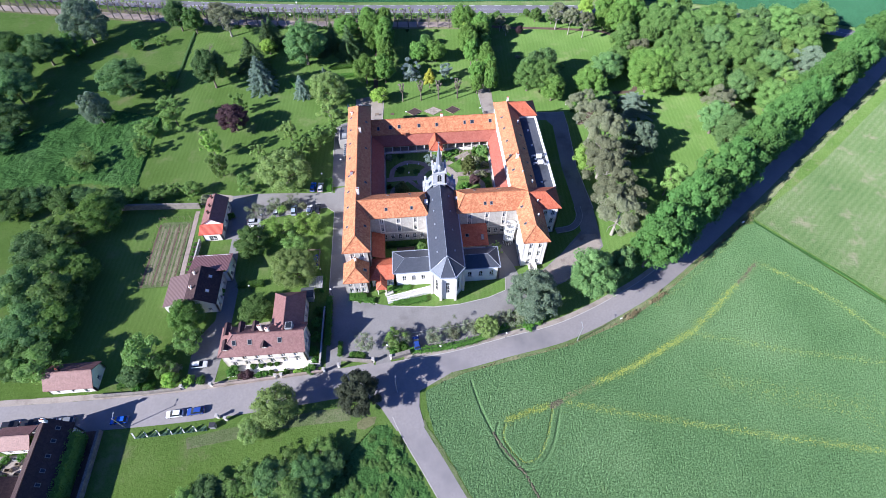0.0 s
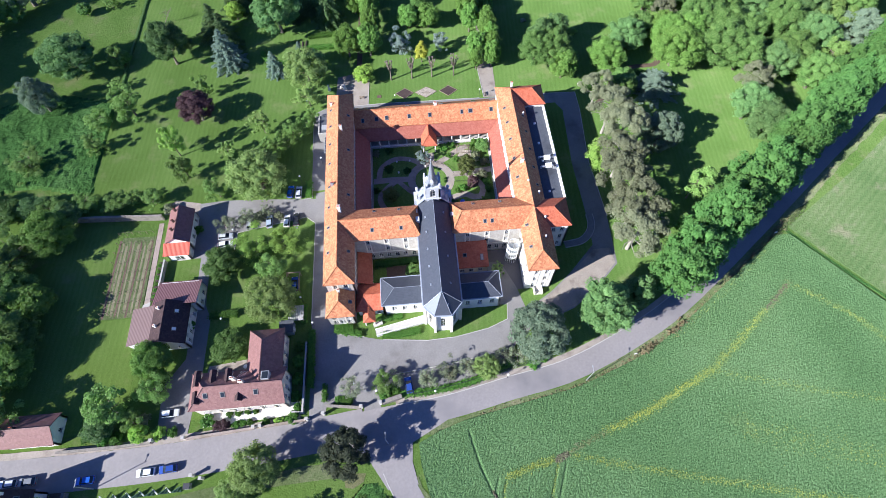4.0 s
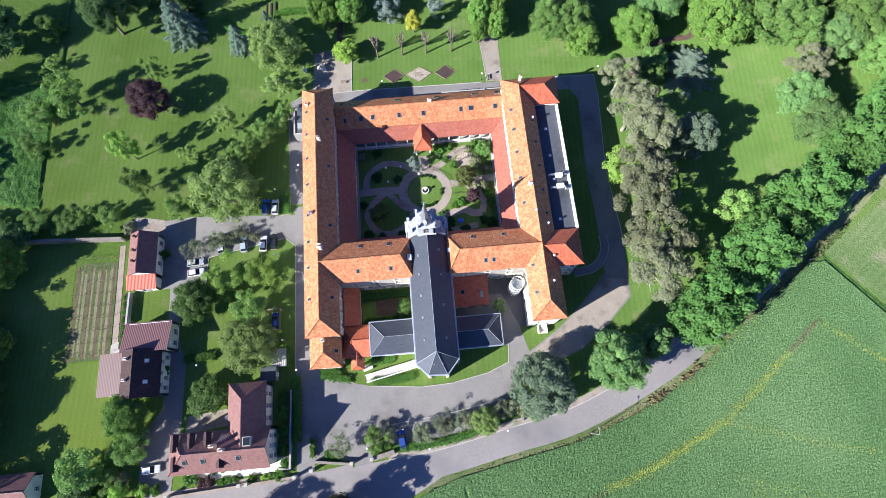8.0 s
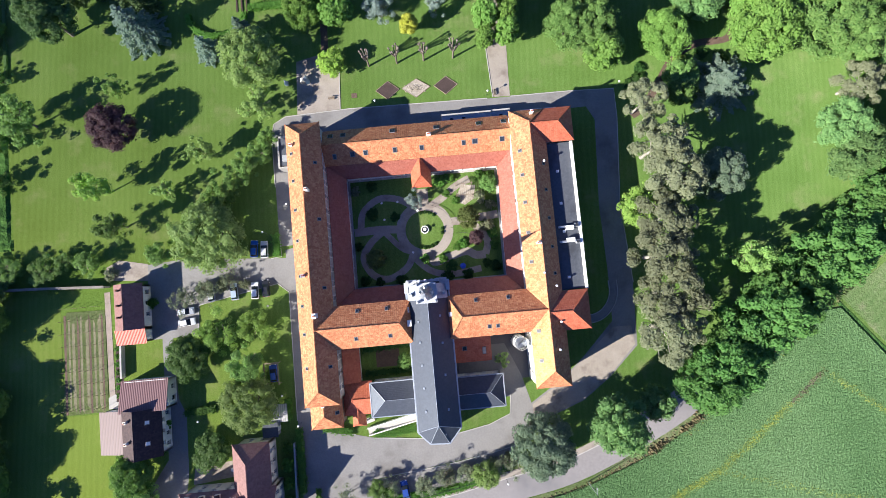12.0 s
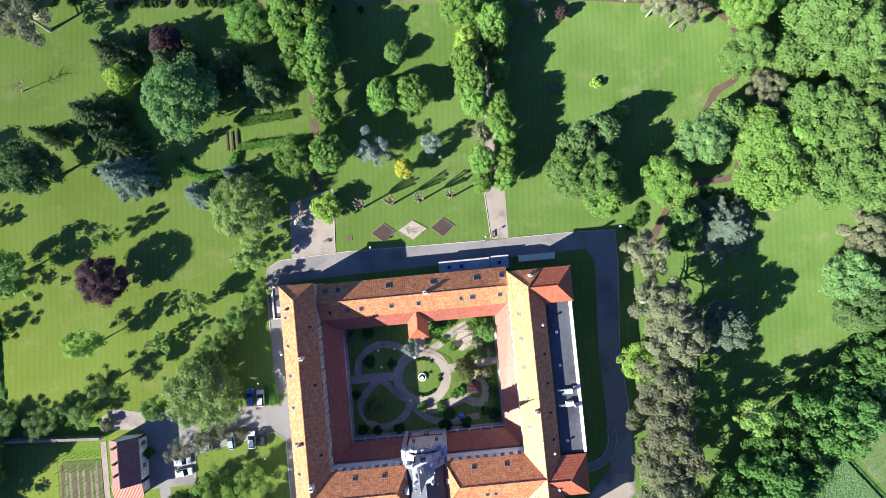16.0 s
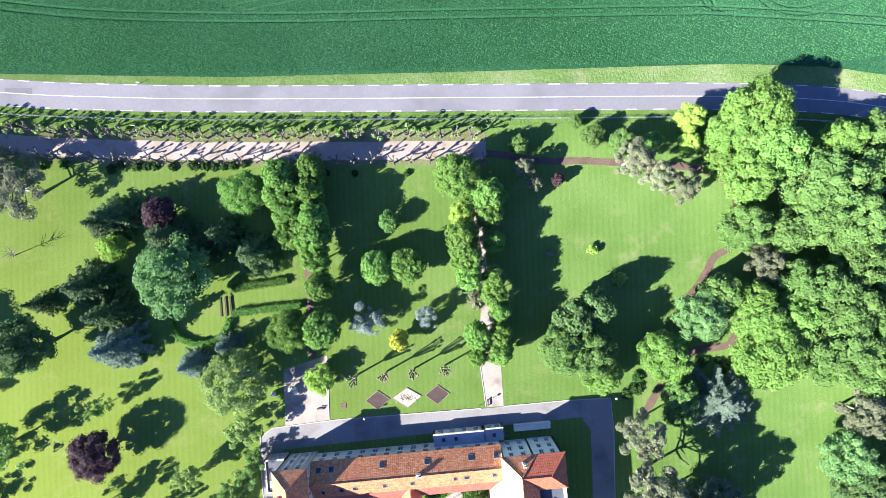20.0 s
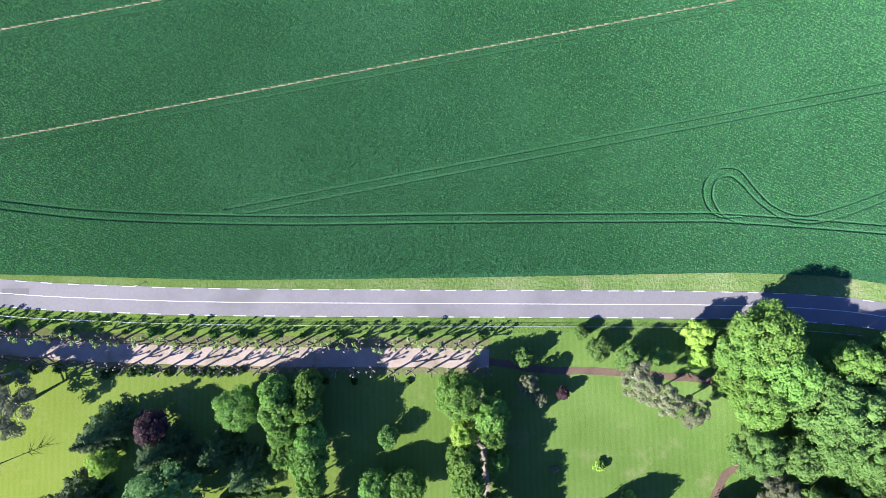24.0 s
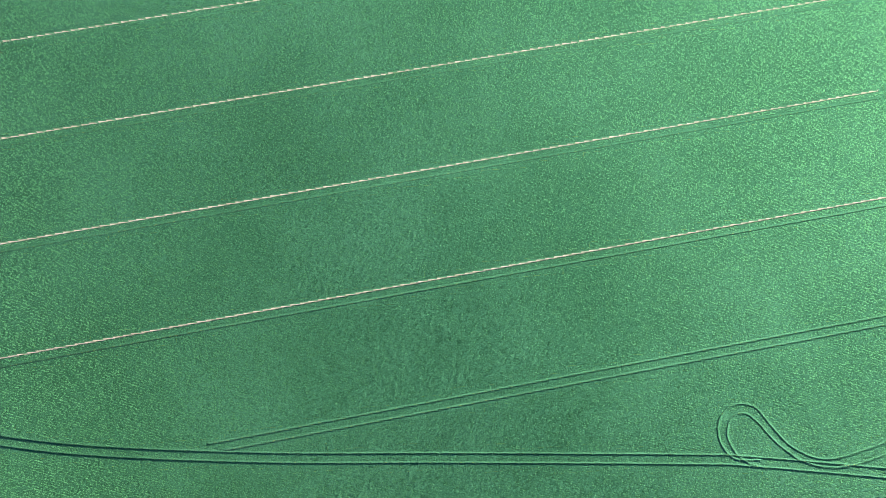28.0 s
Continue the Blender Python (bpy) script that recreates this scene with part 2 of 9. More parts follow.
HAYFIELD = grass("cut_hayfield", (0.062, 0.112, 0.042), (0.102, 0.152, 0.064), (0.155, 0.188, 0.100), 0.09, 2.0, 0.9, 1.0, 0.4, dry=(0.215, 0.195, 0.138), turn=0.9)
WHEAT = crop("green_wheat", (0.020, 0.074, 0.032), (0.028, 0.096, 0.044), (0.040, 0.124, 0.060), gleam=(0.002, 0.008, 0.001), depth=0.3, sheen=0.05)
RAPE = crop("green_rape", (0.072, 0.138, 0.054), (0.106, 0.188, 0.078), (0.156, 0.242, 0.110), weed=(0.21, 0.25, 0.090), depth=0.3, gleam=(0.004, 0.012, 0.002))
RAPE_FLOWER = surface("yellow_flowers", (0.120, 0.200, 0.055), (0.340, 0.375, 0.060), 0.5, 2.4, 0.8, 0.8, 0.2)
TRODDEN = surface("trodden_crop", (0.049, 0.049, 0.027), (0.140, 0.126, 0.082), 0.5, 2.0, 0.9, 0.8, 0.15)
RUT = surface("rut_soil", (0.120, 0.108, 0.066), (0.320, 0.280, 0.200), 0.2, 1.2, 0.9, 0.5, 0.05)
ASPHALT = surface("pale_asphalt", (0.168, 0.160, 0.154), (0.236, 0.225, 0.217), 0.12, 2.5, 0.85, 0.25, 0.02, stain=(0.138, 0.128, 0.121), stain_at=0.10)
ROAD = surface("road_asphalt", (0.197, 0.181, 0.176), (0.264, 0.243, 0.237), 0.06, 1.6, 0.8, 0.2, 0.02, stain=(0.164, 0.155, 0.157), stain_at=0.05)
MAIN_ROAD = surface("main_road_asphalt", (0.138, 0.133, 0.142), (0.185, 0.178, 0.190), 0.06, 1.6, 0.8, 0.2, 0.02, stain=(0.118, 0.114, 0.121), stain_at=0.05)
TAR_AND_SHADE = surface("tar_and_court_shade", (0.095, 0.092, 0.098), (0.128, 0.124, 0.131), 0.3, 3.0, 0.85, 0.2, 0.02)
GRAVEL = surface("pale_gravel", (0.231, 0.197, 0.164), (0.340, 0.299, 0.257), 0.3, 4.0, 0.95, 0.5, 0.03, stain=(0.177, 0.143, 0.121), stain_at=0.2)
ALLEY = surface("alley_gravel", (0.225, 0.176, 0.148), (0.345, 0.285, 0.245), 0.2, 3.0, 0.95, 0.5, 0.03, stain=(0.185, 0.155, 0.105), stain_at=0.16)
EARTH = surface("bare_earth", (0.070, 0.045, 0.035), (0.154, 0.105, 0.077), 0.4, 2.5, 0.95, 0.7, 0.08)
BED = surface("dug_bed_soil", (0.035, 0.025, 0.023), (0.084, 0.056, 0.050), 0.5, 3.0, 0.95, 0.8, 0.08)
TILTH = surface("grassy_tilth", (0.105, 0.105, 0.050), (0.235, 0.205, 0.140), 0.6, 2.0, 0.95, 0.8, 0.08)
STRAW = surface("straw_mulch", (0.176, 0.144, 0.106), (0.496, 0.440, 0.370), 0.8, 2.2, 0.95, 0.8, 0.08)
KERB = surface("kerb_stone", (0.302, 0.288, 0.266), (0.418, 0.396, 0.367), 0.5, 3.0, 0.85, 0.2, 0.02)
LINE = surface("road_paint", (0.62, 0.62, 0.60), (0.82, 0.82, 0.80), 0.4, 3.0, 0.7, 0.1, 0.01)
TILE_OLD = tiles("old_clay_tiles", (0.31, 0.096, 0.048), (0.415, 0.166, 0.082), (0.53, 0.258, 0.128), grime=(0.26, 0.084, 0.048), grime_amt=0.30, gleam=(0.030, 0.026, 0.008), gloss=0.40, rib_h=0.18)
TILE_RED = tiles("red_clay_tiles", (0.34, 0.080, 0.042), (0.41, 0.112, 0.060), (0.47, 0.150, 0.082), grime_amt=0.18, gleam=(0.02, 0.018, 0.012), gloss=0.42, rib_h=0.22)
TILE_CLOISTER = tiles("cloister_tiles", (0.25, 0.074, 0.050), (0.29, 0.094, 0.066), (0.33, 0.120, 0.086), grime_amt=0.12, gleam=(0.02, 0.019, 0.016), gloss=0.45, rib_h=0.12)
TILE_BROWN = tiles("brown_flat_tiles", (0.034, 0.021, 0.022), (0.048, 0.029, 0.029), (0.066, 0.041, 0.039), grime_amt=0.25, gleam=(0.008, 0.007, 0.007), rib_h=0.05)
TILE_PINK = tiles("weathered_pink_tiles", (0.150, 0.072, 0.066), (0.185, 0.092, 0.083), (0.22, 0.115, 0.105), grime_amt=0.3, gleam=(0.03, 0.027, 0.024), rib_h=0.08)
SLATE = tiles("grey_slate", (0.044, 0.050, 0.063), (0.050, 0.056, 0.071), (0.058, 0.065, 0.081), 0.3, (0.040, 0.046, 0.058), 0.15, gleam=(0.016, 0.018, 0.021), gloss=0.42, rib_h=0.0)
ZINC = surface("zinc_sheet", (0.25, 0.28, 0.33), (0.40, 0.43, 0.48), 0.3, 2.5, 0.5, 0.08, 0.01, metal=0.3)
FLAT_ROOF = surface("flat_roof_felt", (0.052, 0.058, 0.072), (0.088, 0.096, 0.112), 0.15, 2.0, 0.85, 0.15, 0.02, stain=(0.040, 0.044, 0.054), stain_at=0.2)
PALE_FELT = surface("pale_roof_felt", (0.24, 0.265, 0.30), (0.34, 0.365, 0.40), 0.15, 2.0, 0.8, 0.15, 0.02, stain=(0.19, 0.21, 0.24), stain_at=0.3)
BELFRY_STONE = surface("grey_belfry_stone", (0.36, 0.37, 0.39), (0.50, 0.51, 0.53), 0.5, 3.0, 0.85, 0.15, 0.01)
SPIRE = surface("lead_sheet", (0.16, 0.175, 0.20), (0.27, 0.29, 0.32), 0.4, 2.5, 0.5, 0.1, 0.02, metal=0.25)
WHITE_WALL = surface("white_render", (0.66, 0.64, 0.60), (0.80, 0.78, 0.74), 0.35, 3.0, 0.85, 0.12, 0.01)
CREAM_WALL = surface("cream_render", (0.60, 0.53, 0.43), (0.76, 0.70, 0.60), 0.3, 3.0, 0.85, 0.12, 0.01, stain=(0.55, 0.48, 0.38), stain_at=0.3)
RUBBLE = surface("rubble_stone", (0.28, 0.26, 0.23), (0.52, 0.49, 0.44), 0.8, 2.6, 0.9, 0.7, 0.05)
STONE = surface("dressed_stone", (0.56, 0.52, 0.45), (0.74, 0.70, 0.62), 0.5, 3.0, 0.85, 0.15, 0.01)
OLD_WALL = surface("old_garden_wall", (0.13, 0.115, 0.10), (0.29, 0.26, 0.225), 0.7, 2.2, 0.95, 0.8, 0.06)
WHITE_PAINT = paint("white_paint", (0.80, 0.80, 0.78))
GREY_PAINT = paint("grey_paint", (0.30, 0.31, 0.32))
DARK_METAL = paint("dark_metal", (0.06, 0.06, 0.065), 0.5, 0.5)
GREEN_NET = paint("green_net", (0.035, 0.085, 0.060), 0.7)
GALV = paint("galvanised_steel", (0.55, 0.57, 0.58), 0.4, 0.7)
RED_SHEET = striped("red_roof_sheet", (0.42, 0.07, 0.04), (0.62, 0.15, 0.09), 0.35, "X")
MAROON_SHEET = striped("maroon_roof_sheet", (0.150, 0.074, 0.074), (0.192, 0.098, 0.097), 0.42, "X")
GREY_SHEET = striped("brown_roof_sheet", (0.128, 0.080, 0.075), (0.160, 0.104, 0.098), 0.45, "X")
DECK_BOARDS = striped("grey_boards", (0.30, 0.29, 0.28), (0.50, 0.48, 0.46), 0.5, "X")
WOOD = surface("weathered_wood", (0.16, 0.12, 0.085), (0.30, 0.24, 0.18), 0.8, 4.0, 0.85, 0.4, 0.02)
BARK = surface("grey_bark", (0.10, 0.08, 0.062), (0.24, 0.20, 0.165), 0.8, 5.0, 0.95, 0.8, 0.05)
PALE_BARK = surface("pale_bark", (0.22, 0.20, 0.17), (0.42, 0.38, 0.33), 0.8, 3.0, 0.95, 0.7, 0.05)
POLLARD_BARK = surface("pollard_bark", (0.075, 0.065, 0.055), (0.19, 0.17, 0.15), 0.8, 3.0, 0.95, 0.7, 0.05)
SASH = paint("grey_brown_sash", (0.20, 0.185, 0.175), 0.5)
GLASS = glass_dark("window_glass")
BLUE_GLASS = glass_dark("skylight_glass", (0.025, 0.032, 0.045))
RUBBER = paint("tyre_rubber", (0.02, 0.02, 0.022), 0.85)
LEAF = {
    "B": leafy("bright_chestnut_leaves", (0.112, 0.244, 0.044), (0.268, 0.450, 0.112), spread=0.12),
    "G": leafy("mid_green_leaves", (0.084, 0.192, 0.044), (0.235, 0.388, 0.116)),
    "K": leafy("loose_young_leaves", (0.120, 0.240, 0.058), (0.320, 0.470, 0.140)),
    "N": leafy("dark_purple_green_leaves", (0.040, 0.056, 0.030), (0.115, 0.130, 0.080)),
    "M": leafy("silver_leaves", (0.200, 0.270, 0.235), (0.400, 0.480, 0.430)),
    "A": leafy("atlas_cedar_needles", (0.150, 0.225, 0.165), (0.340, 0.430, 0.330)),
    "D": leafy("deep_green_leaves", (0.086, 0.188, 0.062), (0.228, 0.375, 0.136)),
    "L": leafy("yellow_green_leaves", (0.260, 0.430, 0.080), (0.430, 0.600, 0.130)),
    "Y": leafy("golden_leaves", (0.40, 0.45, 0.050), (0.70, 0.74, 0.16)),
    "U": leafy("copper_leaves", (0.080, 0.046, 0.054), (0.180, 0.108, 0.112)),
    "J": leafy("fresh_yellow_green_leaves", (0.200, 0.350, 0.070), (0.390, 0.560, 0.140)),
    "R": leafy("grey_green_shrub_leaves", (0.150, 0.190, 0.110), (0.330, 0.370, 0.230)),
    "Q": leafy("yew_needles", (0.078, 0.112, 0.032), (0.205, 0.245, 0.080)),
    "V": leafy("young_leaves", (0.190, 0.330, 0.085), (0.410, 0.540, 0.180)),
    "W": leafy("willow_leaves", (0.170, 0.270, 0.075), (0.360, 0.470, 0.165)),
    "H": leafy("lime_leaves", (0.062, 0.168, 0.040), (0.160, 0.318, 0.088), spread=0.10),
    "P": leafy("pine_needles", (0.155, 0.180, 0.100), (0.330, 0.350, 0.212)),
    "E": leafy("cedar_needles", (0.115, 0.185, 0.115), (0.285, 0.365, 0.245)),
    "C": leafy("fir_needles", (0.068, 0.138, 0.052), (0.200, 0.300, 0.118)),
    "S": leafy("blue_spruce_needles", (0.140, 0.215, 0.165), (0.330, 0.430, 0.340)),
}
HEDGE_LEAF = leafy("hedge_leaves", (0.060, 0.165, 0.028), (0.165, 0.335, 0.065))
BOX_LEAF = leafy("box_leaves", (0.030, 0.081, 0.020), (0.072, 0.162, 0.039))


# ---- mesh helpers ----
def mesh_of(name, verts, faces, mats):
    me = bpy.data.meshes.new(name)
    me.from_pydata(verts, [], faces)
    for m in (mats if isinstance(mats, (list, tuple)) else [mats]):
        me.materials.append(m)
    me.update()
    return me


def bm_mesh(name, bm, mats):
    me = bpy.data.meshes.new(name)
    bm.to_mesh(me)
    bm.free()
    for m in (mats if isinstance(mats, (list, tuple)) else [mats]):
        me.materials.append(m)
    return me


def thing(name, label, category, group="", kind="", at=(0, 0, 0), turn=0.0):
    ob = new(name)
    ob.empty_display_size = 0.3
    ob.matrix_basis = pose(at[0], at[1], at[2], 0, 0, turn)
    return tagged(ob, label, category, group, kind)


def put(name, me, parent=None, label="", at=None, turn=0.0, scale=None):
    """One mesh object, a part of its parent, placed in the parent's frame."""
    ob = new(name, me)
    if at is not None or scale is not None:
        ob.matrix_basis = pose(*(at or (0, 0, 0)), 0, 0, turn) @ Matrix.Diagonal((*(scale or (1, 1, 1)), 1))
    if parent:
        ob.parent = parent
    if label:
        ob["label"] = label
    return ob


def part(name, bm, material, parent, label=""):
    return put(name, bm_mesh(name, bm, material), parent, label)


def box(bm, x0, x1, y0, y1, z0, z1, bevel=0.0, mi=0):
    vs = [bm.verts.new(p) for p in ((x0, y0, z0), (x1, y0, z0), (x1, y1, z0), (x0, y1, z0), (x0, y0, z1), (x1, y0, z1), (x1, y1, z1), (x0, y1, z1))]
    fs = [bm.faces.new([vs[i] for i in q]) for q in ((3, 2, 1, 0), (4, 5, 6, 7), (0, 1, 5, 4), (1, 2, 6, 5), (2, 3, 7, 6), (3, 0, 4, 7))]
    for f in fs:
        f.material_index = mi
    if bevel:
        bmesh.ops.bevel(bm, geom=list({e for f in fs for e in f.edges}), offset=bevel, segments=1, affect="EDGES")
    return vs


def boxm(name, x0, x1, y0, y1, z0, z1, material, parent=None, label="", bevel=0.0):
    bm = bmesh.new()
    box(bm, x0, x1, y0, y1, z0, z1, bevel)
    return part(name, bm, material, parent, label)


def cyl(bm, x, y, z0, z1, r0, r1=None, n=12, cap=True):
    r1 = r0 if r1 is None else r1
    lo = [bm.verts.new((x + r0 * math.cos(i * math.tau / n), y + r0 * math.sin(i * math.tau / n), z0)) for i in range(n)]
    hi = [bm.verts.new((x + r1 * math.cos(i * math.tau / n), y + r1 * math.sin(i * math.tau / n), z1)) for i in range(n)]
    for i in range(n):
        bm.faces.new((lo[i], lo[(i + 1) % n], hi[(i + 1) % n], hi[i]))
    if cap:
        bm.faces.new(hi)
        bm.faces.new(lo[::-1])


def rod(bm, a, b, ra, rb=None, n=6):
    """A tapered round bar from a to b."""
    rb = ra if rb is None else rb
    a, b = Vector(a), Vector(b)
    q = (b - a).to_track_quat("Z", "Y")
    lo, hi = [], []
    for i in range(n):
        d = q @ Vector((math.cos(i * math.tau / n), math.sin(i * math.tau / n), 0))
        lo.append(bm.verts.new(a + ra * d))
        hi.append(bm.verts.new(b + rb * d))
    for i in range(n):
        bm.faces.new((lo[i], lo[(i + 1) % n], hi[(i + 1) % n], hi[i]))
    bm.faces.new(hi)
    bm.faces.new(lo[::-1])


def slab(name, outline, z, material, parent=None, label="", thick=0.25, kind="", category=""):
    """A flat piece of ground with its own thickness; outline runs anticlockwise or clockwise."""
    bm = bmesh.new()
    top = [bm.verts.new((x, y, z)) for x, y in outline]
    low = [bm.verts.new((x, y, z - thick)) for x, y in outline]
    f = bm.faces.new(top)
    f.normal_update()
    n = len(top)
    for i in range(n):
        bm.faces.new((top[i], low[i], low[(i + 1) % n], top[(i + 1) % n]))
    bmesh.ops.triangulate(bm, faces=[f])
    bmesh.ops.recalc_face_normals(bm, faces=bm.faces[:])
    ob = part(name, bm, material, parent, label)
    return tagged(ob, label, category, "", kind) if kind else ob


def smooth_line(pts, step=2.0):
    """A smooth line through points, with a point at about every step."""
    out = []
    p = [Vector((*q, 0)) for q in pts]
    p = [2 * p[0] - p[1]] + p + [2 * p[-1] - p[-2]]
    for i in range(1, len(p) - 2):
        n = max(2, int((p[i + 1] - p[i]).length / step))
        for k in range(n):
            t = k / n
            a, b, c, d = p[i - 1], p[i], p[i + 1], p[i + 2]
            v = 0.5 * (2 * b + (c - a) * t + (2 * a - 5 * b + 4 * c - d) * t * t + (3 * b - a - 3 * c + d) * t ** 3)
            out.append((v.x, v.y))
    return out + [pts[-1]]


def offset_line(pts, d):
    out = []
    for i, (x, y) in enumerate(pts):
        x0, y0 = pts[max(0, i - 1)]
        x1, y1 = pts[min(len(pts) - 1, i + 1)]
        ln = math.hypot(x1 - x0, y1 - y0) or 1
        out.append((x - (y1 - y0) / ln * d, y + (x1 - x0) / ln * d))
    return out


def ribbon(name, pts, w0, w1, z, material, parent=None, label="", thick=0.2, kind="", category="", jitter=0.0):
    """A strip along a line from w0 to w1 beside it (left is positive)."""
    rng = random.Random(len(pts) * 7 + int(10 * w0))
    a, b = offset_line(pts, w0), offset_line(pts, w1)
    if jitter:
        a = [(x + rng.uniform(-jitter, jitter), y + rng.uniform(-jitter, jitter)) for x, y in a]
        b = [(x + rng.uniform(-jitter, jitter), y + rng.uniform(-jitter, jitter)) for x, y in b]
    n = len(pts)
    verts = [(x, y, z) for x, y in a] + [(x, y, z) for x, y in b] + [(x, y, z - thick) for x, y in a] + [(x, y, z - thick) for x, y in b]
    faces = []
    for i in range(n - 1):
        faces += [(i, i + 1, n + i + 1, n + i) if w1 < w0 else (n + i, n + i + 1, i + 1, i), (i, 2 * n + i, 2 * n + i + 1, i + 1), (n + i, n + i + 1, 3 * n + i + 1, 3 * n + i)]
    faces += [(0, n, 3 * n, 2 * n), (n - 1, 3 * n - 1, 4 * n - 1, 2 * n - 1)]
    ob = put(name, mesh_of(name, verts, faces, material), parent, label)
    return tagged(ob, label, category, "", kind) if kind else ob


# ---- the ground ----
G_LIFT = 0.03
bm = bmesh.new()
gv = [bm.verts.new((x, y, 0)) for x, y in ((-2500, -2000), (2500, -2000), (2500, 2600), (-2500, 2600))]
bm.faces.new(gv)
tagged(part("ground", bm, ROUGH_GRASS, None), "wide rough green grassland round the convent", "ground", "", "structure")
slab("lawn", [(-95, 128), (-72, 124), (-62, 60), (-27, 60), (30, 64), (60, 77), (80, 92), (120, 124), (140, 150), (130, 218), (84, 225), (36, 228), (-30, 234), (-96, 241)], G_LIFT, LAWN, None, "mown green park lawn with faint mowing stripes", kind="structure", category="lawn")
slab("lawn_2", [(-104, 60), (-72, 60), (-72, 88), (-84, 88), (-84, 118), (-104, 118)], G_LIFT, LAWN, None, "mown kitchen garden lawn beside the wood", kind="structure", category="lawn")


def grid_sheet(name, x0, x1, y0, y1, inside, step, base, lump, freq, material, label, category, seed=0.0):
    """An uneven sheet of tall growth over the part of a rectangle that inside() keeps."""
    xs, ys = np.arange(x0, x1 + step, step), np.arange(y0, y1 + step, step)
    gx, gy = np.meshgrid(xs, ys)
    z = base + np.array([noise.noise((x * freq, y * freq, seed)) * lump + noise.noise((x * freq * 4, y * freq * 4, seed + 7)) * lump * 0.5 for x, y in zip(gx.ravel(), gy.ravel())])
    nx = len(xs)
    keep = inside(0.5 * (gx[:-1, :-1] + gx[1:, 1:]), 0.5 * (gy[:-1, :-1] + gy[1:, 1:]))
    jj, ii = np.nonzero(keep)
    a = jj * nx + ii
    used = np.zeros(gx.size, bool)
    faces = np.stack([a, a + 1, a + nx + 1, a + nx], 1)
    count = np.bincount(faces.ravel(), minlength=gx.size)
    z[count < 4] = 0.0
    verts = np.stack([gx.ravel(), gy.ravel(), z], 1)
    new_id = np.cumsum(count > 0) - 1
    me = mesh_of(name, verts[count > 0].tolist(), new_id[faces].tolist(), material)
    return tagged(put(name, me), label, category, "", "structure")


def meadow_in(x, y):
    return (x < -95.2 - 0.02 * (y - 130)) & (y > 131.5 + 2.0 * np.sin(x * 0.15)) & (y < 171 + 5 * np.sin(x * 0.09) + 0.12 * (x + 95)) & (x > -230)


grid_sheet("meadow", -230, -94, 130, 178, meadow_in, 0.7, 0.55, 0.75, 0.16, MEADOW, "tall dark green uncut meadow with an uneven top", "meadow")


def in_poly(x, y, poly):
    keep = np.zeros(np.shape(x), bool)
    for (xa, ya), (xb, yb) in zip(poly, poly[1:] + poly[:1]):
        if ya != yb:
            keep ^= ((ya > y) != (yb > y)) & (x < (xb - xa) * (y - ya) / (yb - ya) + xa)
    return keep



SOUTH_MEADOW = [(-14.6, 41.6), (-12.2, 43.6), (-8.9, 39.6), (-4.6, 32.0), (-0.4, 23.6), (6, 10), (-22, 10), (-26, 24), (-22.5, 31), (-19.6, 36.4)]
grid_sheet("meadow", -30, 6, 8, 42, lambda x, y: in_poly(x, y, SOUTH_MEADOW), 0.6, 0.18, 0.40, 0.2, MEADOW, "lush tall grass beside the side road", "meadow", 3.0)


def dense(pts, step=0.3):
    out = []
    for (xa, ya), (xb, yb) in zip(pts, pts[1:]):
        n = max(1, int(math.hypot(xb - xa, yb - ya) / step))
        out += [(xa + (xb - xa) * i / n, ya + (yb - ya) * i / n) for i in range(n)]
    return out



def spaced(pts, step):
    """Points at even steps along a line."""
    p = np.array(pts, float)
    run = np.concatenate([[0], np.cumsum(np.hypot(*np.diff(p, axis=0).T))])
    at = np.arange(0, run[-1], step)
    return list(zip(np.interp(at, run, p[:, 0]).tolist(), np.interp(at, run, p[:, 1]).tolist()))


def to_edge(x, y, poly):
    """The point itself if it lies inside the outline, else the nearest point of the outline."""
    if in_poly(np.array([x]), np.array([y]), poly)[0]:
        return x, y
    best = None
    for (xa, ya), (xb, yb) in zip(poly, poly[1:] + poly[:1]):
        ux, uy = xb - xa, yb - ya
        t = max(0.0, min(1.0, ((x - xa) * ux + (y - ya) * uy) / (ux * ux + uy * uy)))
        px, py = xa + t * ux, ya + t * uy
        d = (px - x) ** 2 + (py - y) ** 2
        if best is None or d < best[0]:
            best = (d, px, py)
    return best[1], best[2]


